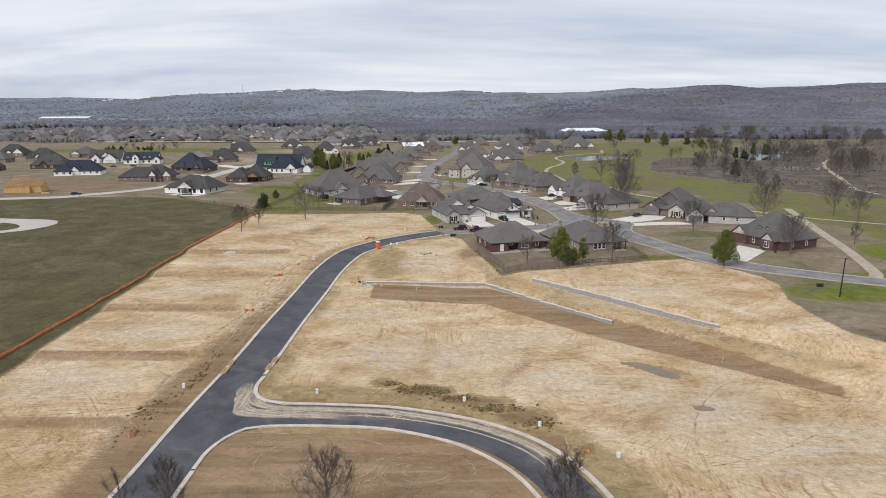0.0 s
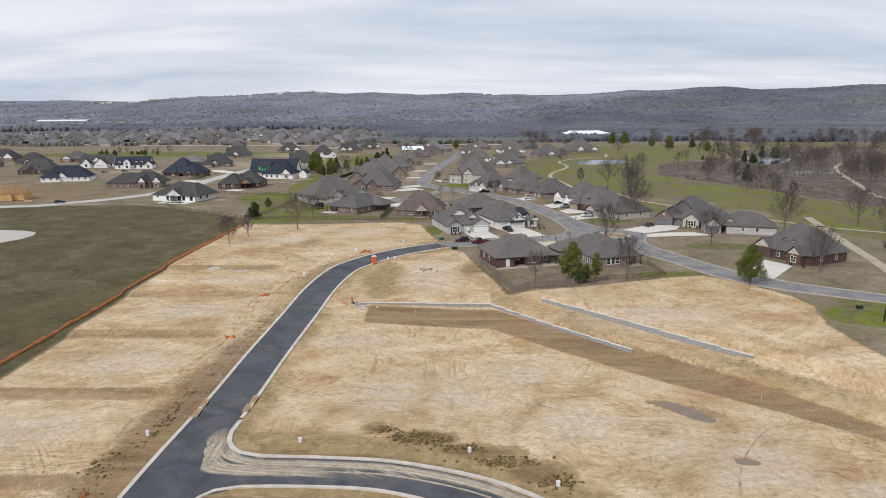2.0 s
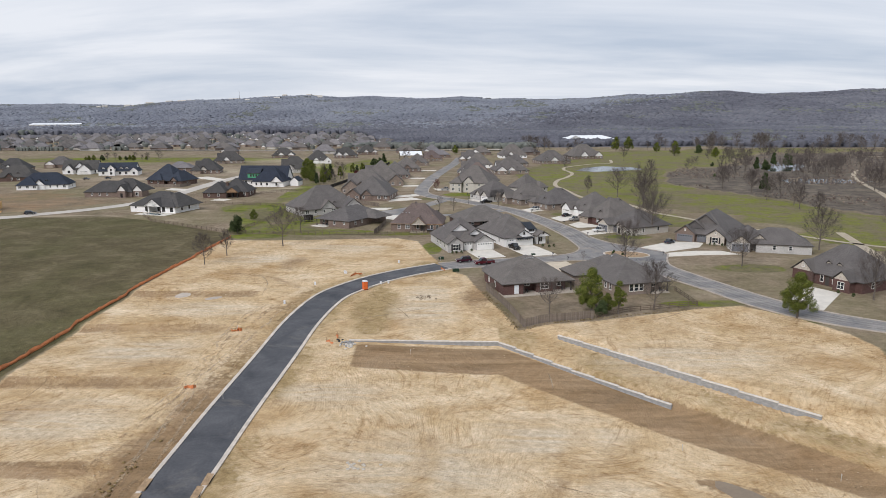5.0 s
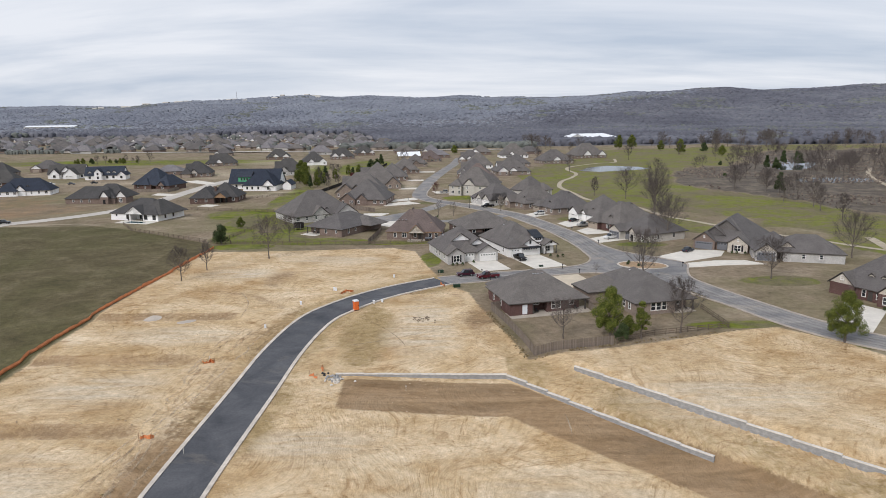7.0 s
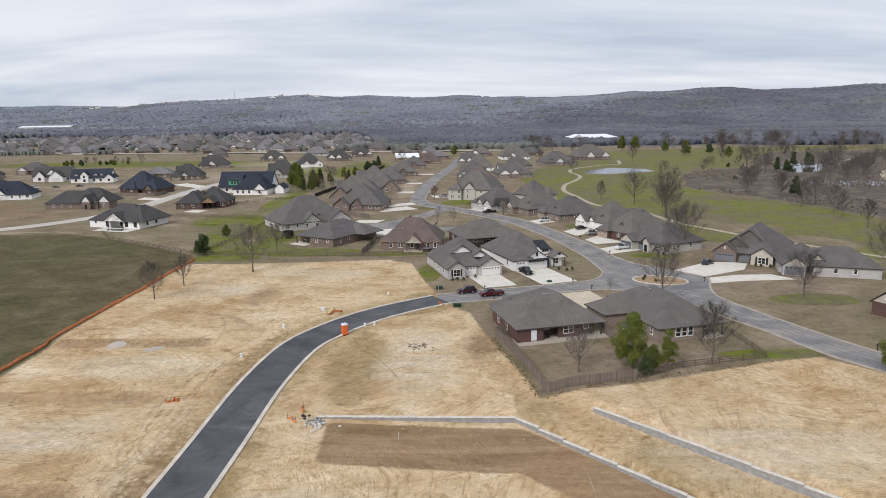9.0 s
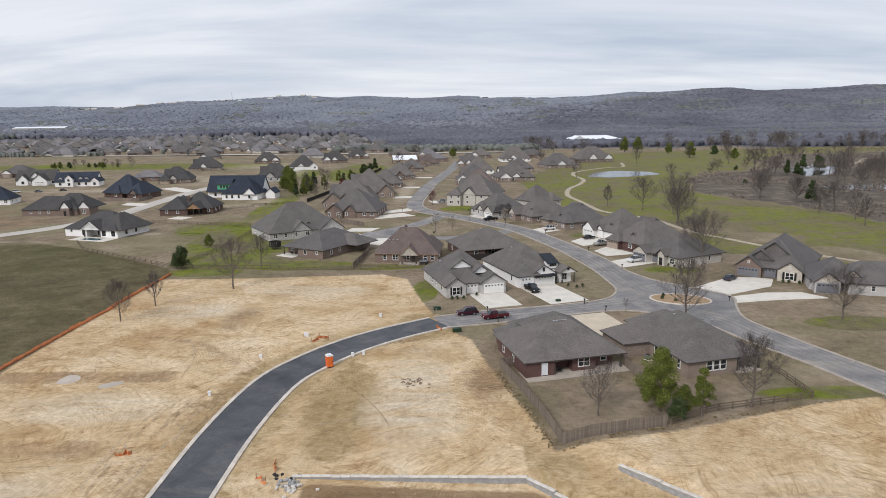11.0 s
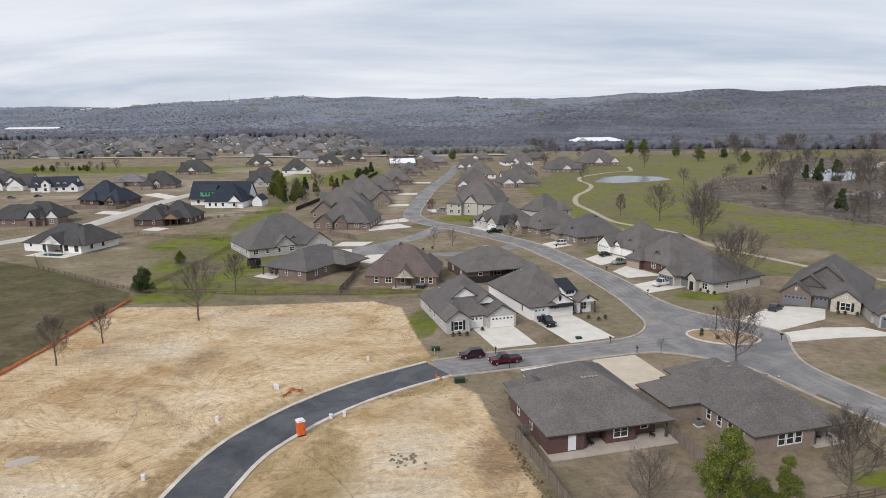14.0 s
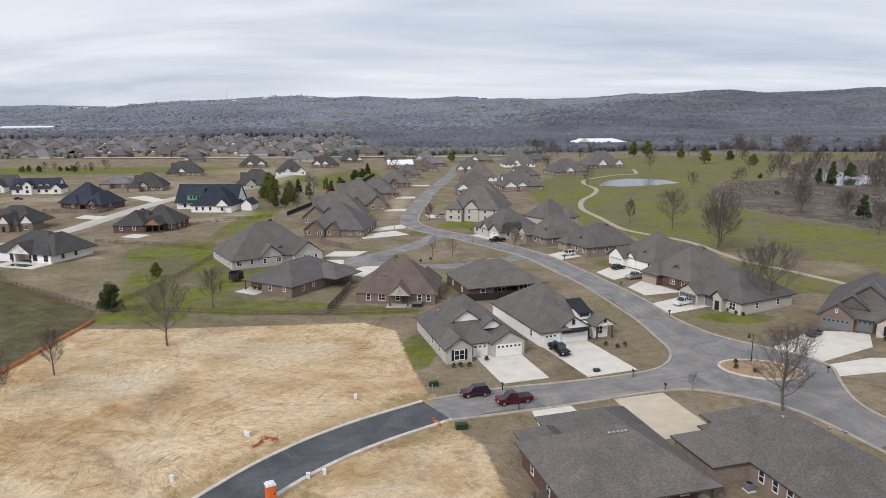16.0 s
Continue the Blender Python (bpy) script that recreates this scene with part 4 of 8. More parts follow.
def garage_mesh(w, key, store={}):
    k = (round(w, 1), key)
    if k not in store:
        bm, h = bmesh.new(), 2.2
        for r in range(4):
            add_box(bm, -w / 2, -0.09, 0.02 + r * h / 4, w / 2, 0.04, (r + 1) * h / 4 - 0.02, 0.015)
        add_box(bm, -w / 2, -0.03, 0, w / 2, 0.03, h)
        for a in ((-w / 2 - 0.14, 0, -w / 2, h + 0.14), (w / 2, 0, w / 2 + 0.14, h + 0.14), (-w / 2, h, w / 2, h + 0.14)):
            add_box(bm, a[0], -0.11, a[1], a[2], 0.03, a[3])
        door = mesh_of("garage_door", bm, M[key])
        bm = bmesh.new()
        add_box(bm, -0.2, -0.1, h * 0.78, 0.2, -0.06, h * 0.93)
        store[k] = (door, mesh_of("pane", bm, M["glass"]))
    return store[k]


def door_mesh(key="fascia", store={}):
    if key not in store:
        bm = bmesh.new()
        add_box(bm, -0.46, -0.05, 0, 0.46, 0.04, 2.05, 0.01)
        for a in ((-0.56, 0, -0.46, 2.15), (0.46, 0, 0.56, 2.15), (-0.46, 2.05, 0.46, 2.15)):
            add_box(bm, a[0], -0.08, a[1], a[2], 0.03, a[3])
        add_box(bm, -0.3, -0.07, 0.2, 0.3, -0.05, 0.9), add_box(bm, -0.3, -0.07, 1.05, 0.3, -0.05, 1.9)
        store[key] = mesh_of("door", bm, M[key])
    return store[key]


FACE = {"S": 0, "E": 90, "N": 180, "W": 270}


def house(origin, ang, walls, roofs, wall="brick_tan", roof="shingle_grey", gable="white", wins=(), garages=(), doors=(), vents=(), label="", z=None, frame="trim", posts=(), chimneys=(), name="house"):
    """Rooms as wall boxes (x0, y0, x1, y1, height), roof blocks (x0, y0, x1, y1, kind, pitch, eave), and fittings at (x, y, face, ...)."""
    c, s = math.cos(radians(ang)), math.sin(radians(ang))
    if z is None:
        cx, cy = (walls[0][0] + walls[0][2]) / 2, (walls[0][1] + walls[0][3]) / 2
        z = ground_h(origin[0] + cx * c - cy * s, origin[1] + cx * s + cy * c) + 0.12
    top = empty(name, pose(origin[0], origin[1], z, 0, 0, ang), label, "house", "houses of the neighbourhood")
    bm = bmesh.new()
    for i, (x0, y0, x1, y1, h) in enumerate(walls):
        add_box(bm, x0 + i * 0.004, y0 + i * 0.004, -0.9, x1 - i * 0.004, y1 - i * 0.004, h - i * 0.004)
    part("wall", bm, M[wall], top)
    for x0, y0, x1, y1, kind, pitch, eave, *face_key in roofs:
        bm = bmesh.new()
        roof_block(bm, x0, y0, x1, y1, kind, pitch, eave)
        part("roof", bm, [M[roof], M["fascia"] if roof != "shingle_brown" else M["timber"]], top)
        if kind[0] == "g":
            gable_face(x0 + 0.02, y0 + 0.02, x1 - 0.02, y1 - 0.02, kind, pitch, eave, M[face_key[0] if face_key else gable], top)
    for x, y, f, w, h, sill in wins:
        fm, pm = window_meshes(w, h, frame)
        wo = shared("window", fm, top, pose(x, y, sill, 0, 0, FACE[f]))
        shared("pane", pm, wo)
    for x, y, f, w, key in garages:
        dm, pm = garage_mesh(w, key)
        go = shared("garage_door", dm, top, pose(x, y, 0, 0, 0, FACE[f]))
        n = max(3, int(w / 0.75))
        for i in range(n if name != "far_house" else 0):
            shared("pane", pm, go, pose(-w / 2 + (i + 0.5) * w / n, 0, 0))
    for x, y, f, key in doors:
        shared("door", door_mesh(key), top, pose(x, y, 0, 0, 0, FACE[f]))
    for x, y, zz in vents:
        bm = bmesh.new()
        add_box(bm, x - 0.22, y - 0.2, zz, x + 0.22, y + 0.2, zz + 0.28, 0.05)
        part("roof_vent", bm, M["alloy"], top)
    for x, y, h in posts:
        bm = bmesh.new()
        add_box(bm, x - 0.11, y - 0.11, -0.1, x + 0.11, y + 0.11, h, 0.02)
        add_box(bm, x - 0.17, y - 0.17, -0.1, x + 0.17, y + 0.17, 0.7, 0.02)
        part("post", bm, M["fascia"], top)
    for x, y, zz in chimneys:
        bm = bmesh.new()
        add_box(bm, x - 0.5, y - 0.4, zz, x + 0.5, y + 0.4, zz + 2.2, 0.03)
        add_box(bm, x - 0.6, y - 0.5, zz + 2.2, x + 0.6, y + 0.5, zz + 2.35, 0.02)
        part("chimney", bm, M[wall], top)
    return top


def auto_house(origin, ang, w, d, wall, roof, label, seed=0, gable="white", garage=None, two=False, pitch=None, frame="trim", detail=2):
    """A one-family house with a main block, wings, gables, windows and doors drawn from a seed."""
    r = random.Random(seed)
    h = 5.2 if two else 2.75
    p = pitch or (r.uniform(0.74, 0.95) if seed < 31 else r.uniform(0.82, 1.0))
    walls, roofs = [(0, 0, w, d, h)], []
    if r.random() < 0.5 or w > d * 1.5:
        roofs.append((0, 0, w, d, "hip", p, h))
    else:
        roofs.append((0, 0, w, d, "hip", p * 1.05, h))
    wins, garages, doors, vents = [], [], [], []
    # front wings
    k = r.uniform(0.28, 0.42) * w
    x0 = r.choice((0, w - k))
    out = r.uniform(1.0, 2.8)
    walls.append((x0, -out, x0 + k, 2, h))
    roofs.append((x0, -out, x0 + k, d * 0.55, r.choice(("gy", "hip", "gy")), p, h))
    if w > 15:
        k2 = r.uniform(0.2, 0.3) * w
        x2 = w - k - k2 * 1.3 if x0 == 0 else k * 0.9
        x2 = max(0.5, min(w - k2, x2))
        roofs.append((x2, -0.4, x2 + k2, d * 0.45, "gy", p * 1.15, h))
        walls.append((x2, -0.4, x2 + k2, 1, h))
    # rear and side wings
    if detail > 1:
        kx = r.uniform(0.3, 0.5) * w
        xr = r.uniform(0, w - kx)
        walls.append((xr, d - 1, xr + kx, d + 2.5, h))
        roofs.append((xr, d * 0.5, xr + kx, d + 2.5, "hip", p, h))
        roofs.append((w * 0.12, d * 0.25, w * 0.55, d * 0.95, r.choice(("hip", "gx")), p * 1.12, h))
        kg = r.uniform(2.6, 3.8)
        xg = r.uniform(0.15, 0.65) * w
        roofs.append((xg, 2.2, xg + kg, d * 0.5, "gy", 0.85, h + 1.2))
    n = max(2, int(w / 3.6))
    for i in range(n):
        x = (i + 0.5) * w / n + r.uniform(-0.3, 0.3)
        inwing = x0 < x < x0 + k
        y = -out - 0.01 if inwing else -0.01
        if w > 15 and not inwing and x2 - 0.9 < x < x2 + k2 + 0.9:
            if x2 + 0.9 < x < x2 + k2 - 0.9:
                y = -0.41
            else:
                continue
        if abs(x - x0) < 0.9 or abs(x - x0 - k) < 0.9:
            continue
        if garage and inwing:
            continue
        wins.append((x, y, "S", r.choice((1.0, 1.6)), 1.5, 0.85))
        if two:
            wins.append((x, y, "S", 1.0, 1.3, 3.4))
    if garage:
        garages.append((x0 + k / 2, -out - 0.01, "S", min(4.9, k - 0.9), garage))
    for i in range(max(1, int(d / 5))):
        y = 3 + i * 4.5
        if y < d - 1:
            wins.append((w + 0.01, y, "E", 1.0, 1.5, 0.85))
            wins.append((-0.01, y, "W", 1.0, 1.5, 0.85))
    rr = min(w, d) / 2 * p
    if detail > 1:
        vents = [(w * 0.42 + i * 1.3, d * 0.62, h + rr * 0.74) for i in range(3)]
    return house(origin, ang, walls, roofs, wall, roof, gable, wins, garages, doors, vents, label, frame=frame)


# red-brick house with the fenced yard
house((12.4, 204.5), 15, [(0, 0, 5.2, 14.5, 2.7), (5.0, 2.6, 9.0, 14.5, 2.7), (8.8, 0.6, 13.2, 14.5, 2.7), (13, 1.8, 17.0, 14.5, 2.7), (5.4, 14, 17.9, 21.8, 2.7), (1.0, 14, 6.0, 18.2, 2.7)],
      [(0, 0, 18.2, 15.6, "hip", 0.61, 2.7), (5.2, 7, 18.2, 22.0, "hip", 0.52, 2.7), (0.8, 11, 6.4, 18.5, "hip", 0.62, 2.7)], "brick_red", "shingle_grey", "white",
      [(7.0, 2.59, "S", 1.6, 1.0, 1.2), (10.9, 0.59, "S", 2.2, 1.7, 0.6), (15.2, 1.79, "S", 1.2, 1.4, 0.8), (-0.01, 6, "W", 0.9, 1.6, 0.7), (-0.01, 11, "W", 0.9, 1.6, 0.7)], [], [(3.4, -0.01, "S", "white_plastic")],
      [(8.0 + i * 0.55, 6.9, 6.95) for i in range(5)], "single-storey red brick house with grey hip roof beside the fenced yard", posts=[(17.8, 0.3, 2.6), (5.4, 0.25, 2.6)])
# tan-brick house next to it
house((39.3, 203.9), 16, [(0, 0, 9.6, 21, 2.7), (9.4, 2.6, 14.2, 21, 2.7), (-5.2, 11.5, 4, 19.5, 2.7), (3, 19, 13, 24, 2.7)],
      [(0, 0, 14.5, 21, "hip", 0.6, 2.7), (-5.2, 11.5, 5, 19.5, "hip", 0.6, 2.7), (2.5, 14, 13, 24, "hip", 0.6, 2.7)], "brick_tan", "shingle_grey", "white",
      [(4.2 + i * 1.35, -0.01, "S", 1.2, 1.8, 0.6) for i in range(3)] + [(-0.01, y, "W", 1.0, 1.6, 0.7) for y in (2.5, 4.8, 7.1, 9.4)] + [(12, 2.59, "S", 1.2, 1.5, 0.7)], [], [(10.6, 2.59, "S", "fascia")],
      [(6.2 + i * 1.0, 13.5 - i * 1.4, 6.4) for i in range(5)], "single-storey tan brick house with grey hip roof and covered patio", posts=[(14.3, 0.3, 2.6), (9.9, 0.3, 2.6)])
# grey house with white garage doors
house((-1.1, 254.2), 17, [(0, 0, 4.9, 9, 2.8), (4.7, 2.0, 9.3, 9, 2.8), (9.1, 0.7, 15.4, 10, 2.8), (0.02, 5, 15.38, 21, 2.8)],
      [(0, 4.2, 15.4, 21, "hip", 0.78, 2.8), (0, 0, 4.9, 11, "gy", 0.72, 2.8), (9.1, 0.7, 15.4, 12, "gy", 0.62, 2.8), (4.5, 2.0, 10.5, 10, "hip", 0.7, 2.8), (8.4, 4.6, 12.4, 11, "gy", 0.72, 4.6, "white"), (3.6, 7.2, 8.6, 14, "gy", 0.72, 5.6, "white")], "brick_grey", "shingle_grey", "brick_grey",
      [(2.45, -0.01, "S", 2.0, 1.9, 0.5), (-0.01, 4, "W", 1.0, 1.5, 0.9), (-0.01, 9, "W", 1.0, 1.5, 0.9), (-0.01, 12.5, "W", 1.6, 1.5, 0.9), (15.41, 13, "E", 1.2, 1.5, 0.9)],
      [(7.1, 1.99, "S", 2.6, "garage_white"), (12.3, 0.69, "S", 4.9, "garage_white")], [(5.2, 1.99, "S", "fascia")], [(2.3, 13, 6.1), (6.5, 18, 5.5)], "grey brick house with two white garage doors and grey roof")
grey_house = [o for o in scene.objects if o.get("label") == "grey brick house with two white garage doors and grey roof"][0]
for sx in (1.2, 3.7):
    bm = bmesh.new()
    add_box(bm, sx - 0.22, -0.07, 0.45, sx + 0.22, 0.0, 2.45, 0.01)
    for k in range(9):
        add_box(bm, sx - 0.17, -0.09, 0.55 + k * 0.2, sx + 0.17, -0.06, 0.68 + k * 0.2)
    part("shutter", bm, M["black_metal"], grey_house, "black louvred window shutter")
# white house with the dark awning
white_house = house((17.0, 263.3), 20, [(0, 0, 4.2, 10, 2.9), (4.0, 0.5, 10.6, 10, 2.9), (10.4, 2.4, 12.8, 10, 2.9), (12.2, 1.2, 15.6, 9, 2.9), (0.02, 8, 14.5, 23, 2.9)],
      [(0, 4.0, 15.0, 23, "hip", 0.72, 2.9), (0, 0, 6, 8, "hip", 0.66, 2.9), (4.0, 0.5, 10.6, 12, "gy", 0.66, 2.9), (12.0, 0.0, 16.2, 9, "gy", 0.62, 2.9)], "white", "shingle_grey", "white",
      [(13.6, 1.19, "S", 1.6, 1.7, 0.6), (-0.01, 4, "W", 0.9, 1.4, 0.9), (15.0, 4, "E", 1.0, 1.5, 0.8)],
      [(2.1, -0.01, "S", 2.6, "garage_white"), (7.3, 0.49, "S", 4.9, "garage_white")], [(11.5, 2.39, "S", "fascia")], [(5.5 + i * 0.9, 16 - i * 1.0, 7.0) for i in range(4)], "white painted brick house with grey roof and dark awning", frame="trim", posts=[(16.0, 0.2, 2.8), (12.5, 0.2, 2.8)])
bm = bmesh.new()
vs = [bm.verts.new(p) for p in ((4.3, 0.45, 2.75), (10.3, 0.45, 2.75), (10.3, -0.7, 2.35), (4.3, -0.7, 2.35), (4.3, 0.45, 2.65), (10.3, 0.45, 2.65), (10.3, -0.7, 2.25), (4.3, -0.7, 2.25))]
for q in ((3, 2, 1, 0), (4, 5, 6, 7), (0, 1, 5, 4), (2, 3, 7, 6), (0, 4, 7, 3), (1, 2, 6, 5)):
    bm.faces.new([vs[i] for i in q])
part("awning", bm, M["metal_roof"], white_house, "dark standing-seam metal awning")
bm = bmesh.new()
add_box(bm, 10.2, 3.6, 3.2, 13.0, 7.0, 4.7)
part("dormer", bm, M["white"], white_house)
bm = bmesh.new()
vs = [bm.verts.new(p) for p in ((9.9, 3.2, 4.65), (13.3, 3.2, 4.65), (13.3, 8.2, 6.4), (9.9, 8.2, 6.4), (9.9, 3.2, 4.5), (13.3, 3.2, 4.5), (13.3, 8.2, 6.2), (9.9, 8.2, 6.2))]
for q in ((0, 1, 2, 3), (7, 6, 5, 4), (0, 4, 5, 1), (2, 6, 7, 3), (0, 3, 7, 4), (1, 5, 6, 2)):
    bm.faces.new([vs[i] for i in q])
metal_sheet = part("dormer_roof", bm, M["metal_roof"], white_house, "blue-black standing-seam metal roof")
for i in range(6):
    x = 10.1 + i * 0.6
    part("seam", add_tube(bmesh.new(), (x, 3.25, 4.7), (x, 8.15, 6.43), 0.03, 0.03, 4), M["metal_roof"], metal_sheet)
for dx in (10.9, 11.6, 12.3):
    fm, pm = window_meshes(0.6, 0.6, "fascia")
    wo = shared("window", fm, white_house, pose(dx, 3.58, 3.85))
    shared("pane", pm, wo)
for gx, gy, gz in ((7.3, 0.42, 3.5), (14.1, -0.05, 3.35)):
    fm, pm = window_meshes(0.6, 1.0 if gx < 10 else 0.6, "fascia")
    wo = shared("window", fm, white_house, pose(gx, gy, gz))
    shared("pane", pm, wo)
# dark brick house with a deep back porch
house((4.3, 297.6), 18, [(0, 0, 6.5, 17, 2.8), (6.3, 3, 13.2, 17, 2.8), (13, 0.8, 20, 17, 2.8)], [(0, 0, 20.3, 17.5, "hip", 0.54, 2.8), (4, 9, 15, 21, "hip", 0.6, 2.8)], "brick_dark", "shingle_grey", "white",
      [(3.6, -0.01, "S", 1.2, 1.8, 0.6), (14.6, 0.79, "S", 2.2, 1.9, 0.5), (18.4, 0.79, "S", 1.0, 1.5, 0.8), (9.6, 2.99, "S", 2.2, 1.8, 0.5), (-0.01, 5, "W", 1, 1.5, 0.8), (-0.01, 12, "W", 1, 1.5, 0.8)], [], [(7.2, 2.99, "S", "fascia")],
      [(9 + i * 0.5, 10.5, 7.1) for i in range(4)], "dark brick house with grey hip roof and deep back porch", posts=[(6.8, 0.3, 2.7), (12.8, 0.3, 2.7)])
# brown-roofed house with the timber gable
craft = house((-22.6, 295.3), -5, [(0, 0, 18.8, 13, 2.8), (0.5, 12, 10, 17, 2.8)], [(0, 0, 18.8, 14, "hip", 0.92, 2.8), (3.5, 2, 12.5, 15, "hip", 1.42, 2.9), (8.2, -2.4, 13.0, 9, "gy", 1.0, 2.8), (12, 3, 18.5, 16, "gy", 0.8, 2.8), (9.3, 5.5, 12.3, 10, "gy", 0.9, 5.4)], "brick_brown", "shingle_brown", "stone",
      [(3.0, -0.01, "S", 1.1, 1.6, 0.7), (6.2, -0.01, "S", 1.7, 1.6, 0.7), (15.2, -0.01, "S", 1.1, 1.6, 0.7), (17.3, -0.01, "S", 1.1, 1.6, 0.7), (10.0, -0.01, "S", 1.1, 1.6, 0.7), (18.81, 5, "E", 1, 1.5, 0.8)], [], [(11.6, -0.01, "S", "fascia")],
      [(4 + i * 1.2, 3.2, 6.1) for i in range(3)], "brown brick house with steep brown roof and timber porch gable", posts=[(8.5, -2.2, 2.7), (12.7, -2.2, 2.7)])
bm = bmesh.new()
add_tube(bm, (8.0, -2.55, 2.65), (13.2, -2.55, 2.65), 0.12, 0.12, 4)
add_tube(bm, (8.0, -2.55, 2.6), (10.6, -2.55, 5.2), 0.12, 0.12, 4)
add_tube(bm, (13.2, -2.55, 2.6), (10.6, -2.55, 5.2), 0.12, 0.12, 4)
add_tube(bm, (10.6, -2.55, 2.65), (10.6, -2.55, 5.1), 0.1, 0.1, 4)
add_tube(bm, (9.3, -2.55, 3.9), (10.6, -2.55, 2.9), 0.09, 0.09, 4)
add_tube(bm, (11.9, -2.55, 3.9), (10.6, -2.55, 2.9), 0.09, 0.09, 4)
part("timber_truss", bm, M["siding"], craft, "pale timber porch truss")
# brick house with a patio on the cul-de-sac
house((-53.2, 308.5), -30, [(0, 2.5, 6.5, 22, 2.7), (6.3, 0, 16.4, 24, 2.7), (1, 20, 8, 26, 2.7)], [(0, 0, 16.4, 24, "hip", 0.5, 2.7), (8, 12, 20.5, 22, "hip", 0.5, 2.7)], "brick_brown", "shingle_grey", "white",
      [(14, -0.01, "S", 0.9, 1.0, 1.2), (9.3, -0.01, "S", 1.0, 1.5, 0.8), (16.41, 4, "E", 1, 1.5, 0.8), (16.41, 8, "E", 0.8, 1.2, 1.0), (2.0, 2.49, "S", 1, 1.5, 0.8)], [], [(4.2, 2.49, "S", "fascia")],
      [(6 + i * 0.6, 14, 6.0) for i in range(3)], "low brown brick house with grey hip roof and patio", posts=[(0.3, 0.3, 2.6)])
AUTO = [
    ((-63, 331), 33, 27, 21, "brick_grey", "shingle_grey", "large grey brick house with broad grey hip roof", 3, "white", None),
    ((-53, 386), -6, 22, 22, "brick_brown", "shingle_grey", "brown brick house with grey hip roof on the street bend", 4, "white", None),
    ((-60, 416), 4, 26, 20, "brick_tan", "shingle_grey", "tan brick house with grey roof", 5, "white", None),
    ((-54, 452), 8, 25, 24, "brick_tan", "shingle_grey", "tan brick house with broad grey roof", 6, "white", None),
    ((-47, 500), 6, 19, 24, "brick_brown", "shingle_grey", "brown brick house with grey roof by the street", 7, "white", None),
    ((-42, 552), 8, 19, 22, "brick_brown", "shingle_grey", "brown brick house with grey roof by the street", 8, "white", None),
    ((-36, 612), 10, 17, 16, "brick_tan", "shingle_grey", "tan brick house with grey roof by the street", 9, "white", None),
    ((-26, 665), 10, 18, 16, "brick_tan", "shingle_brown", "tan brick house with brown roof", 10, "white", None),
    ((52.3, 316.5), -62, 15, 19, "brick_red", "shingle_grey", "red brick house with steep grey roof", 12, "siding", "garage_tan"),
    ((49.3, 339.2), -64, 16.5, 17, "white", "shingle_grey", "white house with grey gabled roof", 13, "white", "garage_white"),
    ((36.9, 361.3), -67, 14.6, 19, "brick_tan", "shingle_grey", "tan brick house with grey hip roof", 14, "siding", "garage_tan"),
    ((26.6, 377.3), -66, 13.8, 18, "brick_tan", "shingle_grey", "tan house with steep grey roof", 15, "siding", None),
    ((9.2, 392), -58, 17, 18, "brick_grey", "shingle_grey", "grey house with gabled front and grey roof", 16, "siding", "garage_white"),
    ((3, 462), -4, 24, 22, "brick_tan", "shingle_brown", "tan brick house with brown-grey roof", 17, "white", None),
    ((30.8, 530), 10, 24, 20, "brick_tan", "shingle_grey", "tan house with grey gables facing the golf course", 18, "white", None),
    ((4, 515), 0, 22, 20, "brick_brown", "shingle_grey", "brown brick house with grey roof", 19, "white", None),
    ((12, 590), 5, 20, 18, "white", "shingle_grey", "white house with grey roof", 20, "white", None),
    ((75, 628), 15, 26, 20, "brick_tan", "shingle_grey", "broad tan house beside the golf course", 21, "white", None),
    ((112, 688), 15, 30, 22, "brick_brown", "shingle_grey", "broad brown house beside the golf course", 22, "white", None),
    ((46, 708), 5, 26, 20, "white", "shingle_grey", "white house with steep grey roof", 23, "white", None),
    ((6, 655), 0, 20, 16, "brick_tan", "shingle_grey", "tan house with grey roof", 24, "white", None),
    ((44, 600), 10, 18, 16, "brick_tan", "shingle_grey", "tan house with grey roof", 25, "white", None),
    ((-189, 541), 10, 20, 16, "brick_brown", "shingle_dark", "brown brick house with charcoal hip roof", 37, "siding", "garage_tan"),
    ((-207, 642), 14, 25, 16, "brick_tan", "shingle_dark", "tan brick house with steep dark roof", 38, "white", None),
    ((-176, 718), 10, 22, 16, "brick_brown", "shingle_dark", "brown brick house with dark roof", 39, "white", None),
    ((-128, 548), 10, 24, 18, "brick_grey", "shingle_dark", "grey house with broad charcoal roof", 40, "brick_grey", None),
    ((-126, 642), 15, 21, 18, "white", "shingle_dark", "white house with charcoal roof", 41, "white", None),
    ((-113, 713), 15, 22, 16, "brick_brown", "shingle_dark", "brown house with dark roof", 42, "white", None),
    ((-98, 768), 15, 20, 16, "brick_brown", "shingle_dark", "brown house with dark roof", 43, "white", None),
    ((-251, 437), 12, 27, 14, "white", "shingle_navy", "long white house with blue-black roof", 44, "white", None),
    ((-297, 487), 12, 24, 16, "brick_dark", "shingle_dark", "dark brick house with charcoal roof", 45, "brick_dark", None),
    ((-330, 462), 8, 22, 16, "brick_dark", "shingle_dark", "dark brick house with charcoal roof", 46, "brick_dark", None),
    ((-345, 560), 10, 22, 16, "brick_tan", "shingle_dark", "tan house with dark roof", 47, "white", None),
    ((-405, 615), 5, 24, 16, "brick_brown", "shingle_dark", "brown house with dark roof", 48, "white", None),
]
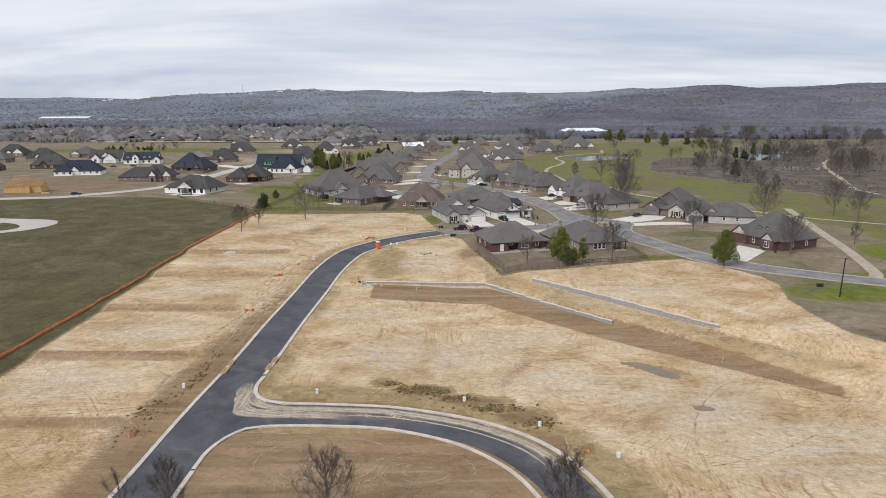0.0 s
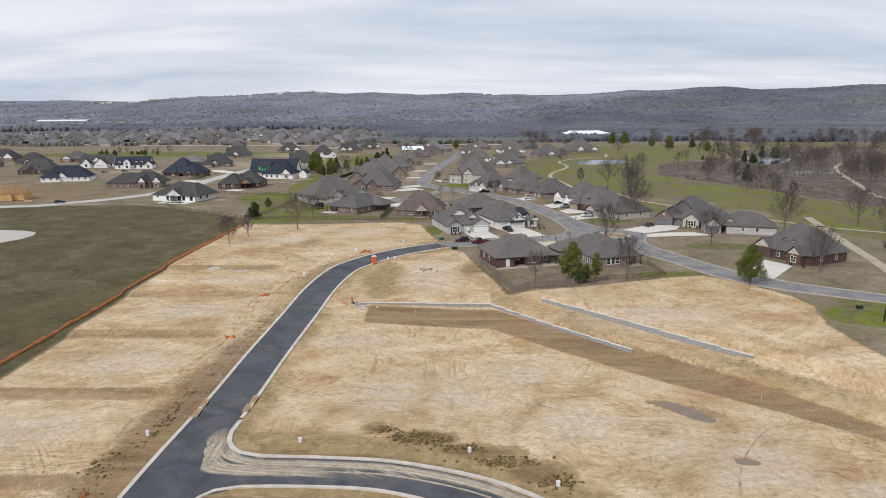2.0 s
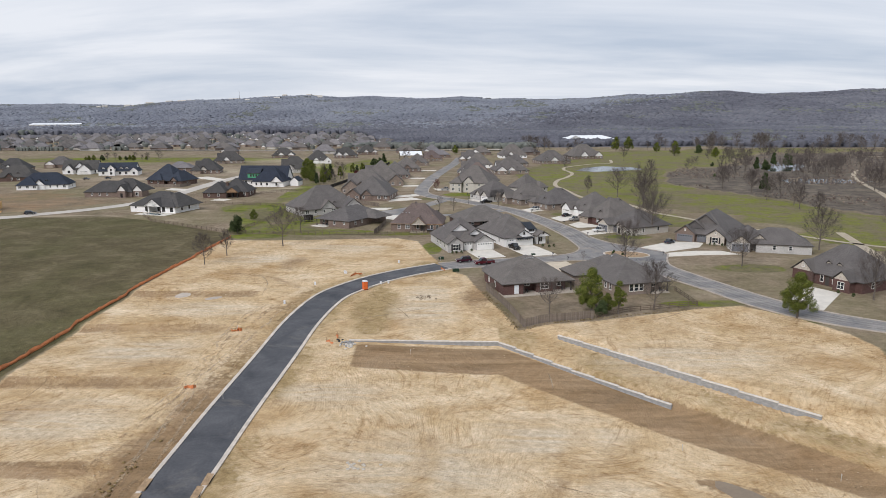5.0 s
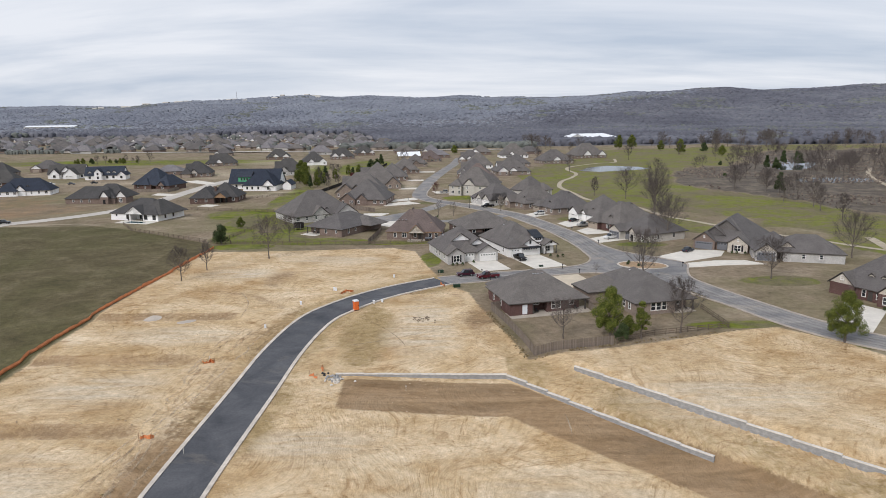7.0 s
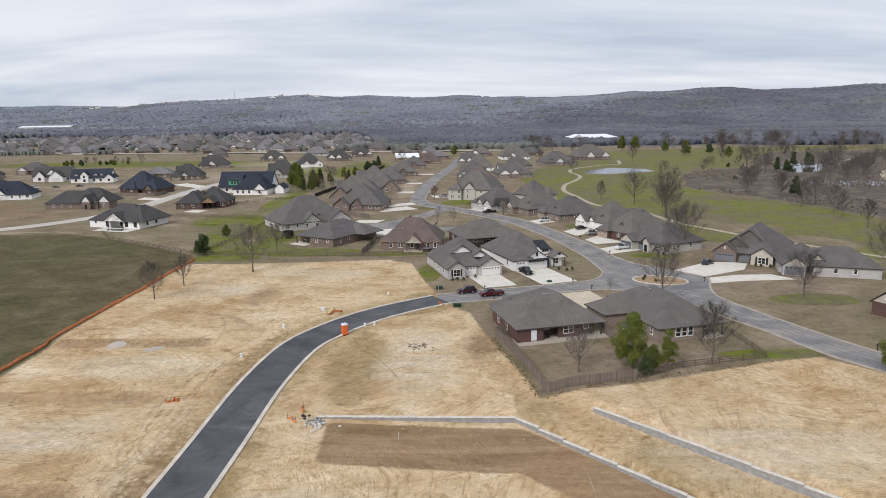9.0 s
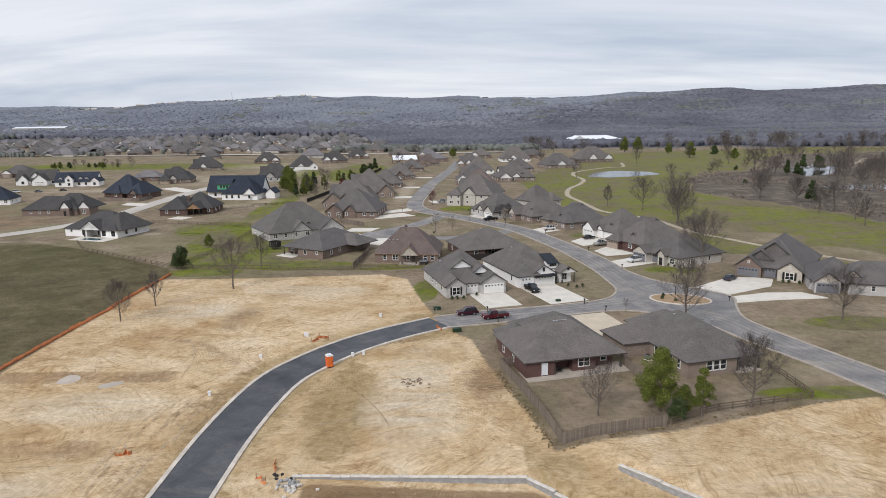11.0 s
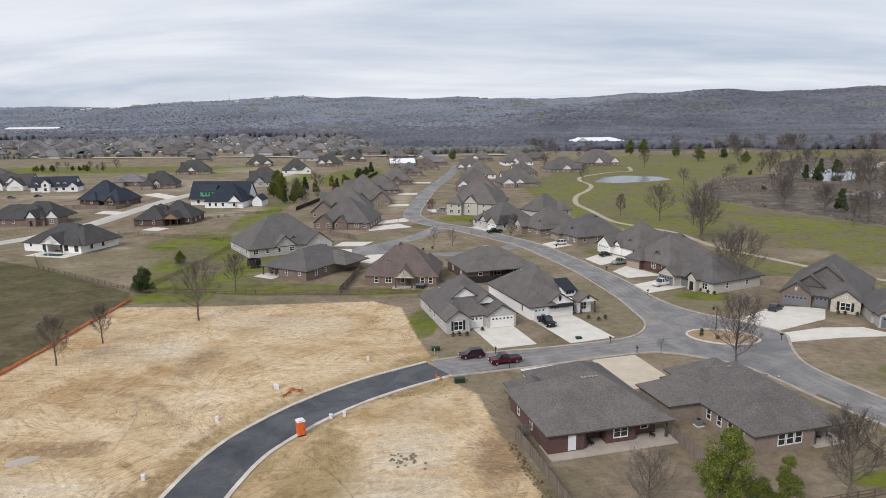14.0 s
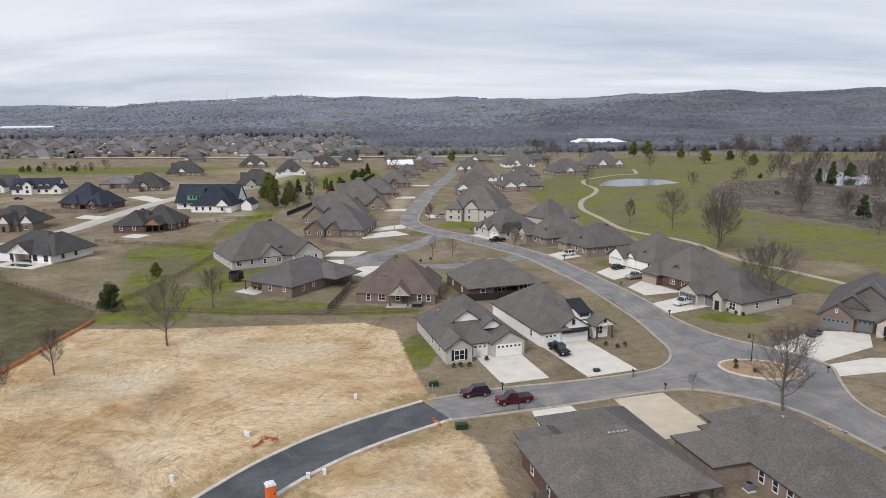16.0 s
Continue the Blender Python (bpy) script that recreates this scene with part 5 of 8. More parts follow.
for o, a, w, d, wl_, rf, lab, seed, gb_, gar in AUTO:
    auto_house(o, a, w, d, wl_, rf, lab, seed, wl_ if seed < 11 else gb_, gar)
auto_house((-0.5, 424), -20, 22, 19, "siding", "shingle_grey", "two-storey beige house with brown-grey roof", 51, "siding", None, two=True)
auto_house((37, 392), 40, 14, 12, "siding", "shingle_grey", "two-storey tan house with grey roof", 52, "siding", None, two=True, detail=1)
tall_house = house((-131, 455), -4, [(0, 9, 30, 20, 3.2), (12, -2, 31, 12, 3.2), (33, 5, 38, 14, 2.8)], [(0, 8, 30, 21, "gx", 1.2, 3.2), (12, -2, 31, 14, "hip", 1.05, 3.2), (33, 5, 38, 14, "gy", 0.9, 2.8), (24, -3, 30, 8, "gy", 1.0, 3.2)], "white", "shingle_navy", "white",
                   [(14.5, -2.01, "S", 1.0, 1.5, 0.9), (17.5, -2.01, "S", 1.0, 1.5, 0.9), (21, -2.01, "S", 1.0, 1.5, 0.9), (27, -3.01, "S", 1.0, 1.6, 0.9), (4, 8.99, "S", 1.2, 1.6, 0.8), (8, 8.99, "S", 1.2, 1.6, 0.8)], [], [], [], "tall white house with steep blue-black roof and green sheathing", frame="fascia")
bm = bmesh.new()
add_box(bm, 5.5, 8.6, 3.4, 13, 15, 7.2)
part("dormer", bm, M["green_board"], tall_house, "unclad dormer in green sheathing")
bm = bmesh.new()
roof_block(bm, 5.2, 8.3, 13.3, 15.5, "gx", 0.7, 7.2, 0.4)
part("dormer_roof", bm, [M["shingle_navy"], M["fascia"]], tall_house)
for x in (7.5, 9.2, 10.9):
    fm, pm = window_meshes(1.0, 1.3, "fascia")
    shared("pane", pm, shared("window", fm, tall_house, pose(x, 8.58, 5.0)))
house((-129, 397), 0, [(0, 0, 12, 14, 2.8), (11, 5, 22, 19, 2.8), (0.5, 12, 9, 20, 2.8)], [(0, 0, 12, 14, "hip", 0.78, 2.8), (6, 5, 22, 20, "hip", 0.82, 2.8), (12.2, -0.5, 18.2, 11, "gy", 0.8, 3.1, "timber"), (0, 9, 10, 21, "hip", 0.85, 2.8)], "brick_dark", "shingle_dark", "brick_dark",
      [(3, -0.01, "S", 1.2, 1.5, 0.8), (8, -0.01, "S", 1.2, 1.5, 0.8), (20, 4.99, "S", 1.2, 1.6, 0.8), (22.01, 9, "E", 1, 1.5, 0.8), (22.01, 14, "E", 1, 1.5, 0.8)], [], [(14, 4.99, "S", "dark"), (16.4, 4.99, "S", "dark")], [], "dark brick house with charcoal roof and open back porch", posts=[(12.5, -0.2, 3.0), (17.9, -0.2, 3.0), (15.2, -0.2, 3.0)], chimneys=[(10.5, 8, 5.2)])
house((-193, 401), 0, [(0, 0, 25, 14, 2.8), (18.5, -2, 22.5, 4, 3.4), (24.8, 1, 30, 9, 3.0), (4, 13, 20, 18, 2.8)], [(0, 0, 25, 14, "hip", 0.72, 2.8), (9, 3, 29, 18, "hip", 0.8, 2.8), (18.5, -2, 22.5, 9, "gy", 1.35, 3.6, "trim"), (25, 1, 30, 10, "gy", 1.15, 3.2, "trim"), (2, 6, 14, 18, "hip", 0.8, 2.8)], "brick_brown", "shingle_dark", "trim",
      [(4, -0.01, "S", 1.0, 1.4, 0.9), (8, -0.01, "S", 1.0, 1.4, 0.9), (12, -0.01, "S", 1.0, 1.4, 0.9), (27.4, 0.99, "S", 1.6, 1.8, 0.6)], [], [(20.5, -2.01, "S", "dark")], [], "brown brick house with cream gables and charcoal roof")
house((-191, 468), -14, [(0, 3, 24, 18, 2.9), (19, -2, 28, 14, 2.9), (6, 0, 14, 6, 2.9)], [(1, 1, 21, 19, "hip", 0.98, 2.9), (-1, 5, 11, 17, "hip", 0.9, 2.9), (17, -2, 28, 15, "hip", 0.95, 2.9), (21, -3, 25.5, 6, "gy", 0.95, 2.9, "brick_brown"), (6, -0.5, 13, 9, "hip", 0.95, 2.9)], "brick_dark", "shingle_navy", "brick_dark",
      [(3, 2.99, "S", 1.4, 1.5, 0.8), (10, -0.01, "S", 1.4, 1.5, 0.8), (16.5, 2.99, "S", 1.2, 1.5, 0.8), (23.2, -2.01, "S", 1.6, 1.6, 0.7), (28.01, 4, "E", 1, 1.5, 0.8)], [], [], [], "dark brick house with steep blue-black hip roofs", chimneys=[(1.5, 12, 4.5)])
house((-251, 530), 10, [(0, 0, 25, 12, 3.0), (7, -2.5, 11.5, 3, 5.2), (2.1, 1.2, 4.1, 4, 5.0), (14.1, 1.2, 16.1, 4, 5.0), (17.9, 1.2, 19.9, 4, 5.0), (21.5, -2, 27, 9, 3.0)], [(0, 0, 25, 12, "gx", 0.9, 3.0), (7, -2.5, 11.5, 6, "gy", 1.0, 5.2), (2.1, 1.2, 4.1, 6, "gy", 0.9, 5.0), (14.1, 1.2, 16.1, 6, "gy", 0.9, 5.0), (17.9, 1.2, 19.9, 6, "gy", 0.9, 5.0), (21.5, -2, 27, 10, "gy", 0.9, 3.0)], "white", "shingle_navy", "white",
      [(3.1, 1.19, "S", 0.9, 0.9, 3.9), (15.1, 1.19, "S", 0.9, 0.9, 3.9), (18.9, 1.19, "S", 0.9, 0.9, 3.9), (9.2, -2.51, "S", 1.2, 1.4, 3.4), (9.2, -2.51, "S", 1.4, 1.6, 0.8), (3.2, -0.01, "S", 1.4, 1.6, 0.8), (14.5, -0.01, "S", 1.4, 1.6, 0.8), (18.5, -0.01, "S", 1.4, 1.6, 0.8), (24.2, -2.01, "S", 1.4, 1.6, 0.8)], [], [], [], "white farmhouse with dormers and dark roof", frame="fascia")
house((-284, 543), 10, [(0, 0, 24, 13, 3.0), (12, -6, 21, 4, 3.0), (2, -2, 8, 3, 3.4)], [(0, 0, 24, 13, "gx", 0.95, 3.0), (12, -6, 21, 8, "gy", 0.9, 3.0), (2, -2, 8, 7, "gy", 1.1, 3.4), (8.5, 1, 15, 12, "gy", 1.0, 4.6)], "white", "shingle_dark", "white",
      [(5, -2.01, "S", 1.6, 1.7, 0.8), (10, -0.01, "S", 1.2, 1.6, 0.8), (22.5, -0.01, "S", 1.2, 1.6, 0.8)], [(16.5, -6.01, "S", 4.9, "garage_white")], [], [], "white farmhouse with tall gables and dark roof", frame="fascia")

# white house with the pool
pool_house = house((-144, 347.5), -17, [(0, 0, 10, 17, 2.9), (9.8, 3.5, 16, 17, 2.9), (15.8, 0.5, 23.5, 17, 2.9), (2, 15, 14, 21, 2.9)], [(0, 0, 23.5, 17.5, "hip", 0.62, 2.9), (12, 1, 25, 17, "hip", 0.78, 2.9), (8.5, -0.8, 17, 12, "gy", 0.7, 3.0), (-0.5, 4, 9, 20, "hip", 0.66, 2.9)], "white", "shingle_dark", "trim",
      [(8.6, -0.01, "S", 1.2, 1.9, 0.5), (17.4, 0.49, "S", 1.6, 1.9, 0.5), (21.6, 0.49, "S", 1.6, 1.9, 0.5), (12.9, 3.49, "S", 2.4, 2.1, 0.2), (3, -0.01, "S", 0.8, 0.8, 1.6), (23.51, 5, "E", 1.0, 1.5, 0.8), (23.51, 10, "E", 1.0, 1.5, 0.8)], [], [], [], "white painted house with charcoal roof and timber pool porch", frame="fascia", posts=[(9.2, -0.4, 2.9), (16.4, -0.4, 2.9)])
bm = bmesh.new()
for a, b in (((8.4, -1.1, 2.9), (17.1, -1.1, 2.9)), ((8.4, -1.1, 2.8), (12.75, -1.1, 5.6)), ((17.1, -1.1, 2.8), (12.75, -1.1, 5.6)), ((12.75, -1.1, 2.9), (12.75, -1.1, 5.5)), ((10.6, -1.1, 4.2), (12.75, -1.1, 3.1)), ((14.9, -1.1, 4.2), (12.75, -1.1, 3.1))):
    add_tube(bm, a, b, 0.13, 0.13, 4)
part("timber_truss", bm, M["trim"], pool_house, "white timber porch truss")


def local(o, ang, x, y):
    c, s = math.cos(radians(ang)), math.sin(radians(ang))
    return (o[0] + x * c - y * s, o[1] + x * s + y * c)


def pad(o, ang, rect, dz, key, label, category="driveway", depth=0.25):
    x0, y0, x1, y1 = rect
    return slab("driveway" if category == "driveway" else category.replace(" ", "_"), [local(o, ang, *p) for p in ((x0, y0), (x1, y0), (x1, y1), (x0, y1))], dz, M[key], label, category, depth)


pad((-144, 347.5), -17, (8, -7, 24, 0.4), 0.10, "drive", "pale concrete pool terrace", "terrace")
slab("swimming_pool", [local((-144, 347.5), -17, *p) for p in ((12, -5.5), (20, -5.5), (20, -2.2), (12, -2.2))], 0.115, M["pool"], "rectangular swimming pool with dark blue water", "pool", 0.1, "")

# tan house with arched entry
house((56.3, 297.4), -62, [(0, 0, 15.8, 17, 2.8), (0.3, -2.5, 5.6, 2, 2.8), (9.2, -1.4, 11.6, 1, 2.9)], [(0, 0, 15.8, 18, "hip", 0.62, 2.8), (0.3, -2.5, 5.6, 9, "gy", 0.68, 2.8), (9.0, -1.4, 11.8, 7, "gy", 0.95, 3.1), (5, -0.5, 10, 8, "hip", 0.6, 2.8)], "siding", "shingle_grey", "stone",
      [(13.4, -0.01, "S", 1.7, 1.7, 0.6), (15.81, 5, "E", 1.0, 1.5, 0.8), (15.81, 12, "E", 1.0, 1.5, 0.8)], [(2.95, -2.51, "S", 4.4, "garage_grey"), (7.2, -0.01, "S", 2.4, "garage_grey")], [(10.4, -1.41, "S", "dark")], [], "pale brick house with grey roof and arched entry")
# dark-trimmed house behind the junction
trim_house = house((76.0, 274.9), -36, [(0, 0, 6.4, 12, 2.8), (6.2, 1.6, 10.6, 12, 2.8), (10.4, -0.6, 16.2, 12, 2.8), (0.02, 8, 16.4, 26, 2.8)], [(0, 1.4, 16.4, 26, "hip", 0.8, 2.8), (0, 0, 6.4, 11, "gy", 0.78, 2.8, "brick_brown"), (2.6, 2.6, 8.4, 12, "gy", 0.76, 4.6, "shingle_grey"), (5.0, 5.0, 11.6, 15, "gy", 0.78, 6.2, "shingle_grey"), (10.4, -0.6, 16.2, 10, "gy", 0.74, 2.8, "stone")], "brick_brown", "shingle_grey", "brick_brown",
      [(13.3, -0.64, "S", 2.0, 1.8, 0.5), (16.41, 5, "E", 1, 1.5, 0.8), (16.41, 9, "E", 1, 1.5, 0.8), (16.41, 16, "E", 1.2, 1.5, 0.8), (16.41, 21, "E", 1, 1.5, 0.8), (3.2, -0.02, "S", 0.5, 0.7, 3.6), (13.3, -0.62, "S", 0.5, 0.7, 3.4)],
      [(3.2, -0.01, "S", 4.9, "garage_grey"), (8.2, 1.59, "S", 2.6, "garage_grey")], [(9.9, 1.59, "S", "fascia")], [], "brown brick house with grey garage doors and layered gables", frame="trim")
bm = bmesh.new()
add_box(bm, 10.42, -0.63, -0.3, 16.18, -0.605, 2.8)
part("stone_front", bm, M["stone"], trim_house, "pale stone front wall")
for sx in (11.9, 14.7):
    bm = bmesh.new()
    add_box(bm, sx - 0.25, -0.72, 0.45, sx + 0.25, -0.64, 2.4, 0.01)
    part("shutter", bm, M["black_metal"], trim_house, "black window shutter")
house((87.0, 256.6), -17, [(0, 3, 8, 14, 2.8), (0.5, -0.5, 6, 4, 2.8), (7.8, 0, 23.5, 13, 2.8)], [(5, 0, 23.5, 13, "hip", 0.62, 2.8), (0, 2, 12, 15, "hip", 0.7, 2.8), (0.5, -0.5, 6, 9, "gy", 0.75, 2.8), (6.5, 1.5, 11, 9, "gy", 0.85, 3.4)], "brick_grey", "shingle_grey", "stone",
      [(13, -0.01, "S", 1.0, 1.4, 0.9), (17.5, -0.01, "S", 1.0, 1.4, 0.9), (23.51, 5, "E", 1, 1.5, 0.8)], [(3.2, -0.51, "S", 4.4, "garage_grey")], [(6.9, 2.99, "S", "fascia")], [], "long pale grey brick house with grey hip roof")
# brick house with dormers by the street
dormer_house = house((90.0, 220.8), -64, [(0, 0, 18.5, 14.5, 2.8), (12.5, -2.2, 16.8, 2, 2.8), (0, -0.6, 6.0, 4, 2.8)], [(0, 0, 18.5, 15, "hip", 0.9, 2.8), (0, -0.6, 6.0, 15, "gy", 0.85, 2.8), (12.5, -2.2, 16.8, 9, "gy", 0.95, 2.8), (3, 8, 14, 19, "hip", 0.8, 2.8)], "brick_red", "shingle_grey", "stone",
      [(14.6, -2.21, "S", 1.8, 1.8, 0.5), (8, -0.01, "S", 1.0, 1.7, 0.7), (11.3, -0.01, "S", 0.9, 1.6, 0.7), (2.9, -0.55, "S", 0.9, 1.0, 3.6), (18.51, 4, "E", 1, 1.5, 0.8), (18.51, 10, "E", 1, 1.5, 0.8)], [], [(9.5, -0.01, "S", "fascia")], [], "red brick house with grey roof and two dormers")
for dx in (8.0, 10.9):
    bm = bmesh.new()
    add_box(bm, dx - 0.6, 2.2, 3.8, dx + 0.6, 5, 5.4)
    do = part("dormer", bm, M["stone"], dormer_house)
    bm = bmesh.new()
    roof_block(bm, dx - 0.6, 2.2, dx + 0.6, 6, "gy", 0.9, 5.4, 0.2)
    part("dormer_roof", bm, [M["shingle_grey"], M["fascia"]], do)
    fm, pm = window_meshes(0.7, 1.0, "fascia")
    wo = shared("window", fm, do, pose(dx, 2.19, 4.2))

# house being framed
frame_house = empty("unfinished_house", pose(-224, 345, ground_h(-218, 350), 0, 0, 14), "raw timber house with board walls and open roof trusses", "building site")
for k, (x0, y0, x1, y1) in enumerate(((0, 0, 6, 0.12), (6.1, -1.6, 12, -1.48), (12.1, 0, 17, 0.12), (17, 0.2, 17.12, 11), (-0.12, 0.2, 0, 11), (0, 11, 17, 11.12), (6, -1.5, 6.1, 0), (12, -1.5, 12.1, 0))):
    n = max(1, round(max(x1 - x0, y1 - y0) / 2.4))
    for i in range(n):
        bm = bmesh.new()
        if x1 - x0 > y1 - y0:
            add_box(bm, x0 + (x1 - x0) * i / n + 0.02, y0, 0.15, x0 + (x1 - x0) * (i + 1) / n - 0.02, y1, 3.0)
        else:
            add_box(bm, x0, y0 + (y1 - y0) * i / n + 0.02, 0.15, x1, y0 + (y1 - y0) * (i + 1) / n - 0.02, 3.0)
        part("sheathing", bm, M["osb"], frame_house, "yellow strand board wall panel")
for i in range(29):
    x = i * 0.61
    top_z = 7.6 if 3 < x < 11 else 6.6
    bm = bmesh.new()
    for a, b in (((x, -0.5, 3.05), (x, 5.5, top_z)), ((x, 11.5, 3.05), (x, 5.5, top_z)), ((x, -0.5, 3.1), (x, 11.5, 3.1)), ((x, 5.5, 3.1), (x, 5.5, top_z)), ((x, 2.7, 3.1), (x, 2.7, 4.9)), ((x, 8.3, 3.1), (x, 8.3, 4.9))):
        add_tube(bm, a, b, 0.07, 0.07, 4)
    part("truss", bm, M["raw_timber"], frame_house)
for i in range(10):
    bm = bmesh.new()
    add_box(bm, 6.1 + i * 0.62, -1.5, 3.0, 6.22 + i * 0.62, -1.38, 4.9)
    part("stud", bm, M["raw_timber"], frame_house)
for x, y, z0, l in ((-6, -3, 0.1, 4.5), (21, 0, 0.1, 3.6)):
    bm = bmesh.new()
    for k in range(4):
        add_box(bm, -l / 2, -0.6, k * 0.18, l / 2, 0.6, k * 0.18 + 0.15)
    lumber = tagged(link_mesh("lumber_stack", bm, M["raw_timber"]), "stack of pale lumber on the bare site", "lumber")
    lumber.matrix_basis = pose(*(-224 + x, 345 + y), ground_h(-224 + x, 345 + y), 0, 0, 14)

# far subdivision: compact houses with real roofs
r_far = random.Random(11)
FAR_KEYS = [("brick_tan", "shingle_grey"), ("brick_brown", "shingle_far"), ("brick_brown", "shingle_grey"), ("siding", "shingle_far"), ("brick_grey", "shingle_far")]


def far_proto(i):
    wkey, rkey = FAR_KEYS[i % len(FAR_KEYS)]
    w, d, p = r_far.uniform(17, 24), r_far.uniform(13, 17), r_far.uniform(0.6, 0.85)
    k = w * r_far.uniform(0.3, 0.45)
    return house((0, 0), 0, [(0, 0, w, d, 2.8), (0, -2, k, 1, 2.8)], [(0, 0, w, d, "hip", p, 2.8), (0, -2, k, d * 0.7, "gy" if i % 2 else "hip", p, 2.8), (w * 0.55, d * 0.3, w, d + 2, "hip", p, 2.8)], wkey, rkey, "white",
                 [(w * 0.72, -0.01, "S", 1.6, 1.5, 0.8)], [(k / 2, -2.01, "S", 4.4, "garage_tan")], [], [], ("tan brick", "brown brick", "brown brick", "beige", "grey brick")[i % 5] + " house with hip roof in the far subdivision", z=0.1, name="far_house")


protos = [far_proto(i) for i in range(8)]
far_spots = []
for row, y in enumerate((888, 922, 962, 998, 1040, 1080, 1125, 1170, 1220, 1275, 1340, 1400)):
    x = -760.0 + 17 * (row % 3)
    while x < -120 + 20 * (row % 4) - row * 4:
        if r_far.random() < 0.86:
            far_spots.append((x + r_far.uniform(-6, 6), y + r_far.uniform(-9, 9), r_far.choice((0, 90, 180, 12, -15, 25))))
        x += r_far.uniform(23, 31)
for x, y, a in [(-60, 800, 10), (-30, 790, 5), (-150, 790, 8), (-65, 900, 12), (-20, 720, 5), (20, 760, 0), (-95, 880, 0), (-60, 960, 10), (70, 760, 10), (-40, 1010, 12), (-90, 1040, 5), (-250, 790, 10), (-215, 560, 10), (-330, 600, 10), (-370, 540, 8)]:
    far_spots.append((x, y, a))
for i, (x, y, a) in enumerate(far_spots):
    m = pose(x, y, ground_h(x, y) + 0.1, 0, 0, a)
    if i < len(protos):
        protos[i].matrix_basis = m
    else:
        copy_thing(protos[i % len(protos)], m)

# long white barn-like hall behind the golf course
hall = empty("hall", pose(161, 1018, ground_h(190, 1030), 0, 0, 13), "long low white hall beyond the golf course", "hall")
bm = bmesh.new()
add_box(bm, 0, 0, -1, 70, 26, 6.5)
part("wall", bm, M["trim"], hall)
for k in range(9):
    bm = bmesh.new()
    add_box(bm, 4 + k * 7.2, -0.08, 1.2, 8.2 + k * 7.2, 0.06, 4.6)
    part("window", bm, M["glass"], hall)
bm = bmesh.new()
roof_block(bm, 0, 0, 70, 26, "hip", 0.32, 6.5, 1.2)
part("roof", bm, [M["membrane"], M["trim"]], hall)
bm = bmesh.new()
roof_block(bm, 4, -3, 18, 14, "gy", 0.5, 7.5, 0.6)
part("roof", bm, [M["membrane"], M["trim"]], hall)
gable_face(4, -3, 18, 14, "gy", 0.5, 7.5, M["trim"], hall)
far_hall = empty("hall", pose(-1040, 1750, ground_h(-1000, 1760), 0, 0, 4), "far long white-roofed hall at the edge of woods", "hall")
bm = bmesh.new()
add_box(bm, 0, 0, -4, 120, 40, 10)
part("wall", bm, M["siding"], far_hall)
bm = bmesh.new()
roof_block(bm, 0, 0, 120, 40, "gx", 0.15, 10, 1.0)
part("roof", bm, [M["membrane"], M["trim"]], far_hall)
tent = empty("shed", pose(-48, 690, ground_h(-45, 690), 0, 0, 10), "open shed with white metal roof", "shed")
bm = bmesh.new()
roof_block(bm, 0, 0, 20, 14, "gx", 0.45, 4.2, 0.5)
part("roof", bm, [M["membrane"], M["trim"]], tent)
for px, py in ((0.3, 0.3), (19.7, 0.3), (0.3, 13.7), (19.7, 13.7), (10, 0.3)):
    bm = bmesh.new()
    add_box(bm, px - 0.15, py - 0.15, -0.2, px + 0.15, py + 0.15, 4.3)
    part("post", bm, M["fascia"], tent)

# ---------------- driveways and patios ----------------
pad((-1.1, 254.2), 17, (6.2, -11.4, 14.8, 2.0), 0.08, "drive", "clean pale concrete driveway")
pad((17.0, 263.3), 20, (0.4, -16.5, 10.3, 0.5), 0.08, "drive", "clean pale concrete driveway")
slab("driveway", [(11.8, 234.6), (18.0, 236.6), (20.5, 228.5), (12.5, 226.5)], 0.07, M["drive"], "pale concrete driveway", "driveway")
slab("driveway", [(25.2, 238.7), (33.6, 241.2), (37.0, 228.5), (28.2, 225)], 0.07, M["drive_tan"], "broad pale concrete driveway", "driveway")
slab("driveway", [(46.8, 293.3), (56.8, 300), (61.2, 291.7), (48.8, 285.2)], 0.07, M["drive"], "pale concrete driveway", "driveway")
slab("driveway", [(45.5, 309), (51, 316), (57.5, 304), (47.6, 301)], 0.07, M["drive"], "pale concrete driveway", "driveway")
slab("driveway", [(41, 326), (49, 336), (54.5, 325.5), (43.8, 317)], 0.07, M["drive"], "pale concrete driveway", "driveway")
slab("driveway", [(30.8, 350.5), (37.5, 357), (41, 348.5), (33.6, 342.8)], 0.07, M["drive"], "pale concrete driveway", "driveway")
slab("driveway", [(7.5, 387), (12, 391), (19, 380), (15.5, 374.8)], 0.07, M["drive"], "pale concrete driveway", "driveway")
slab("driveway", [(60.5, 262), (73.5, 272.5), (80, 271.8), (84, 270), (80, 262.5), (66, 254.5)], 0.07, M["drive"], "broad bright concrete driveway", "driveway")
slab("driveway", [(66.4, 253.2), (76, 256.5), (84.5, 256.5), (88.5, 251), (76, 250), (65.6, 247.8)], 0.075, M["drive"], "curved bright concrete driveway", "driveway")
slab("driveway", [(78.4, 198.5), (89, 213), (93.6, 205), (82, 190.6)], 0.07, M["drive"], "pale concrete driveway", "driveway")
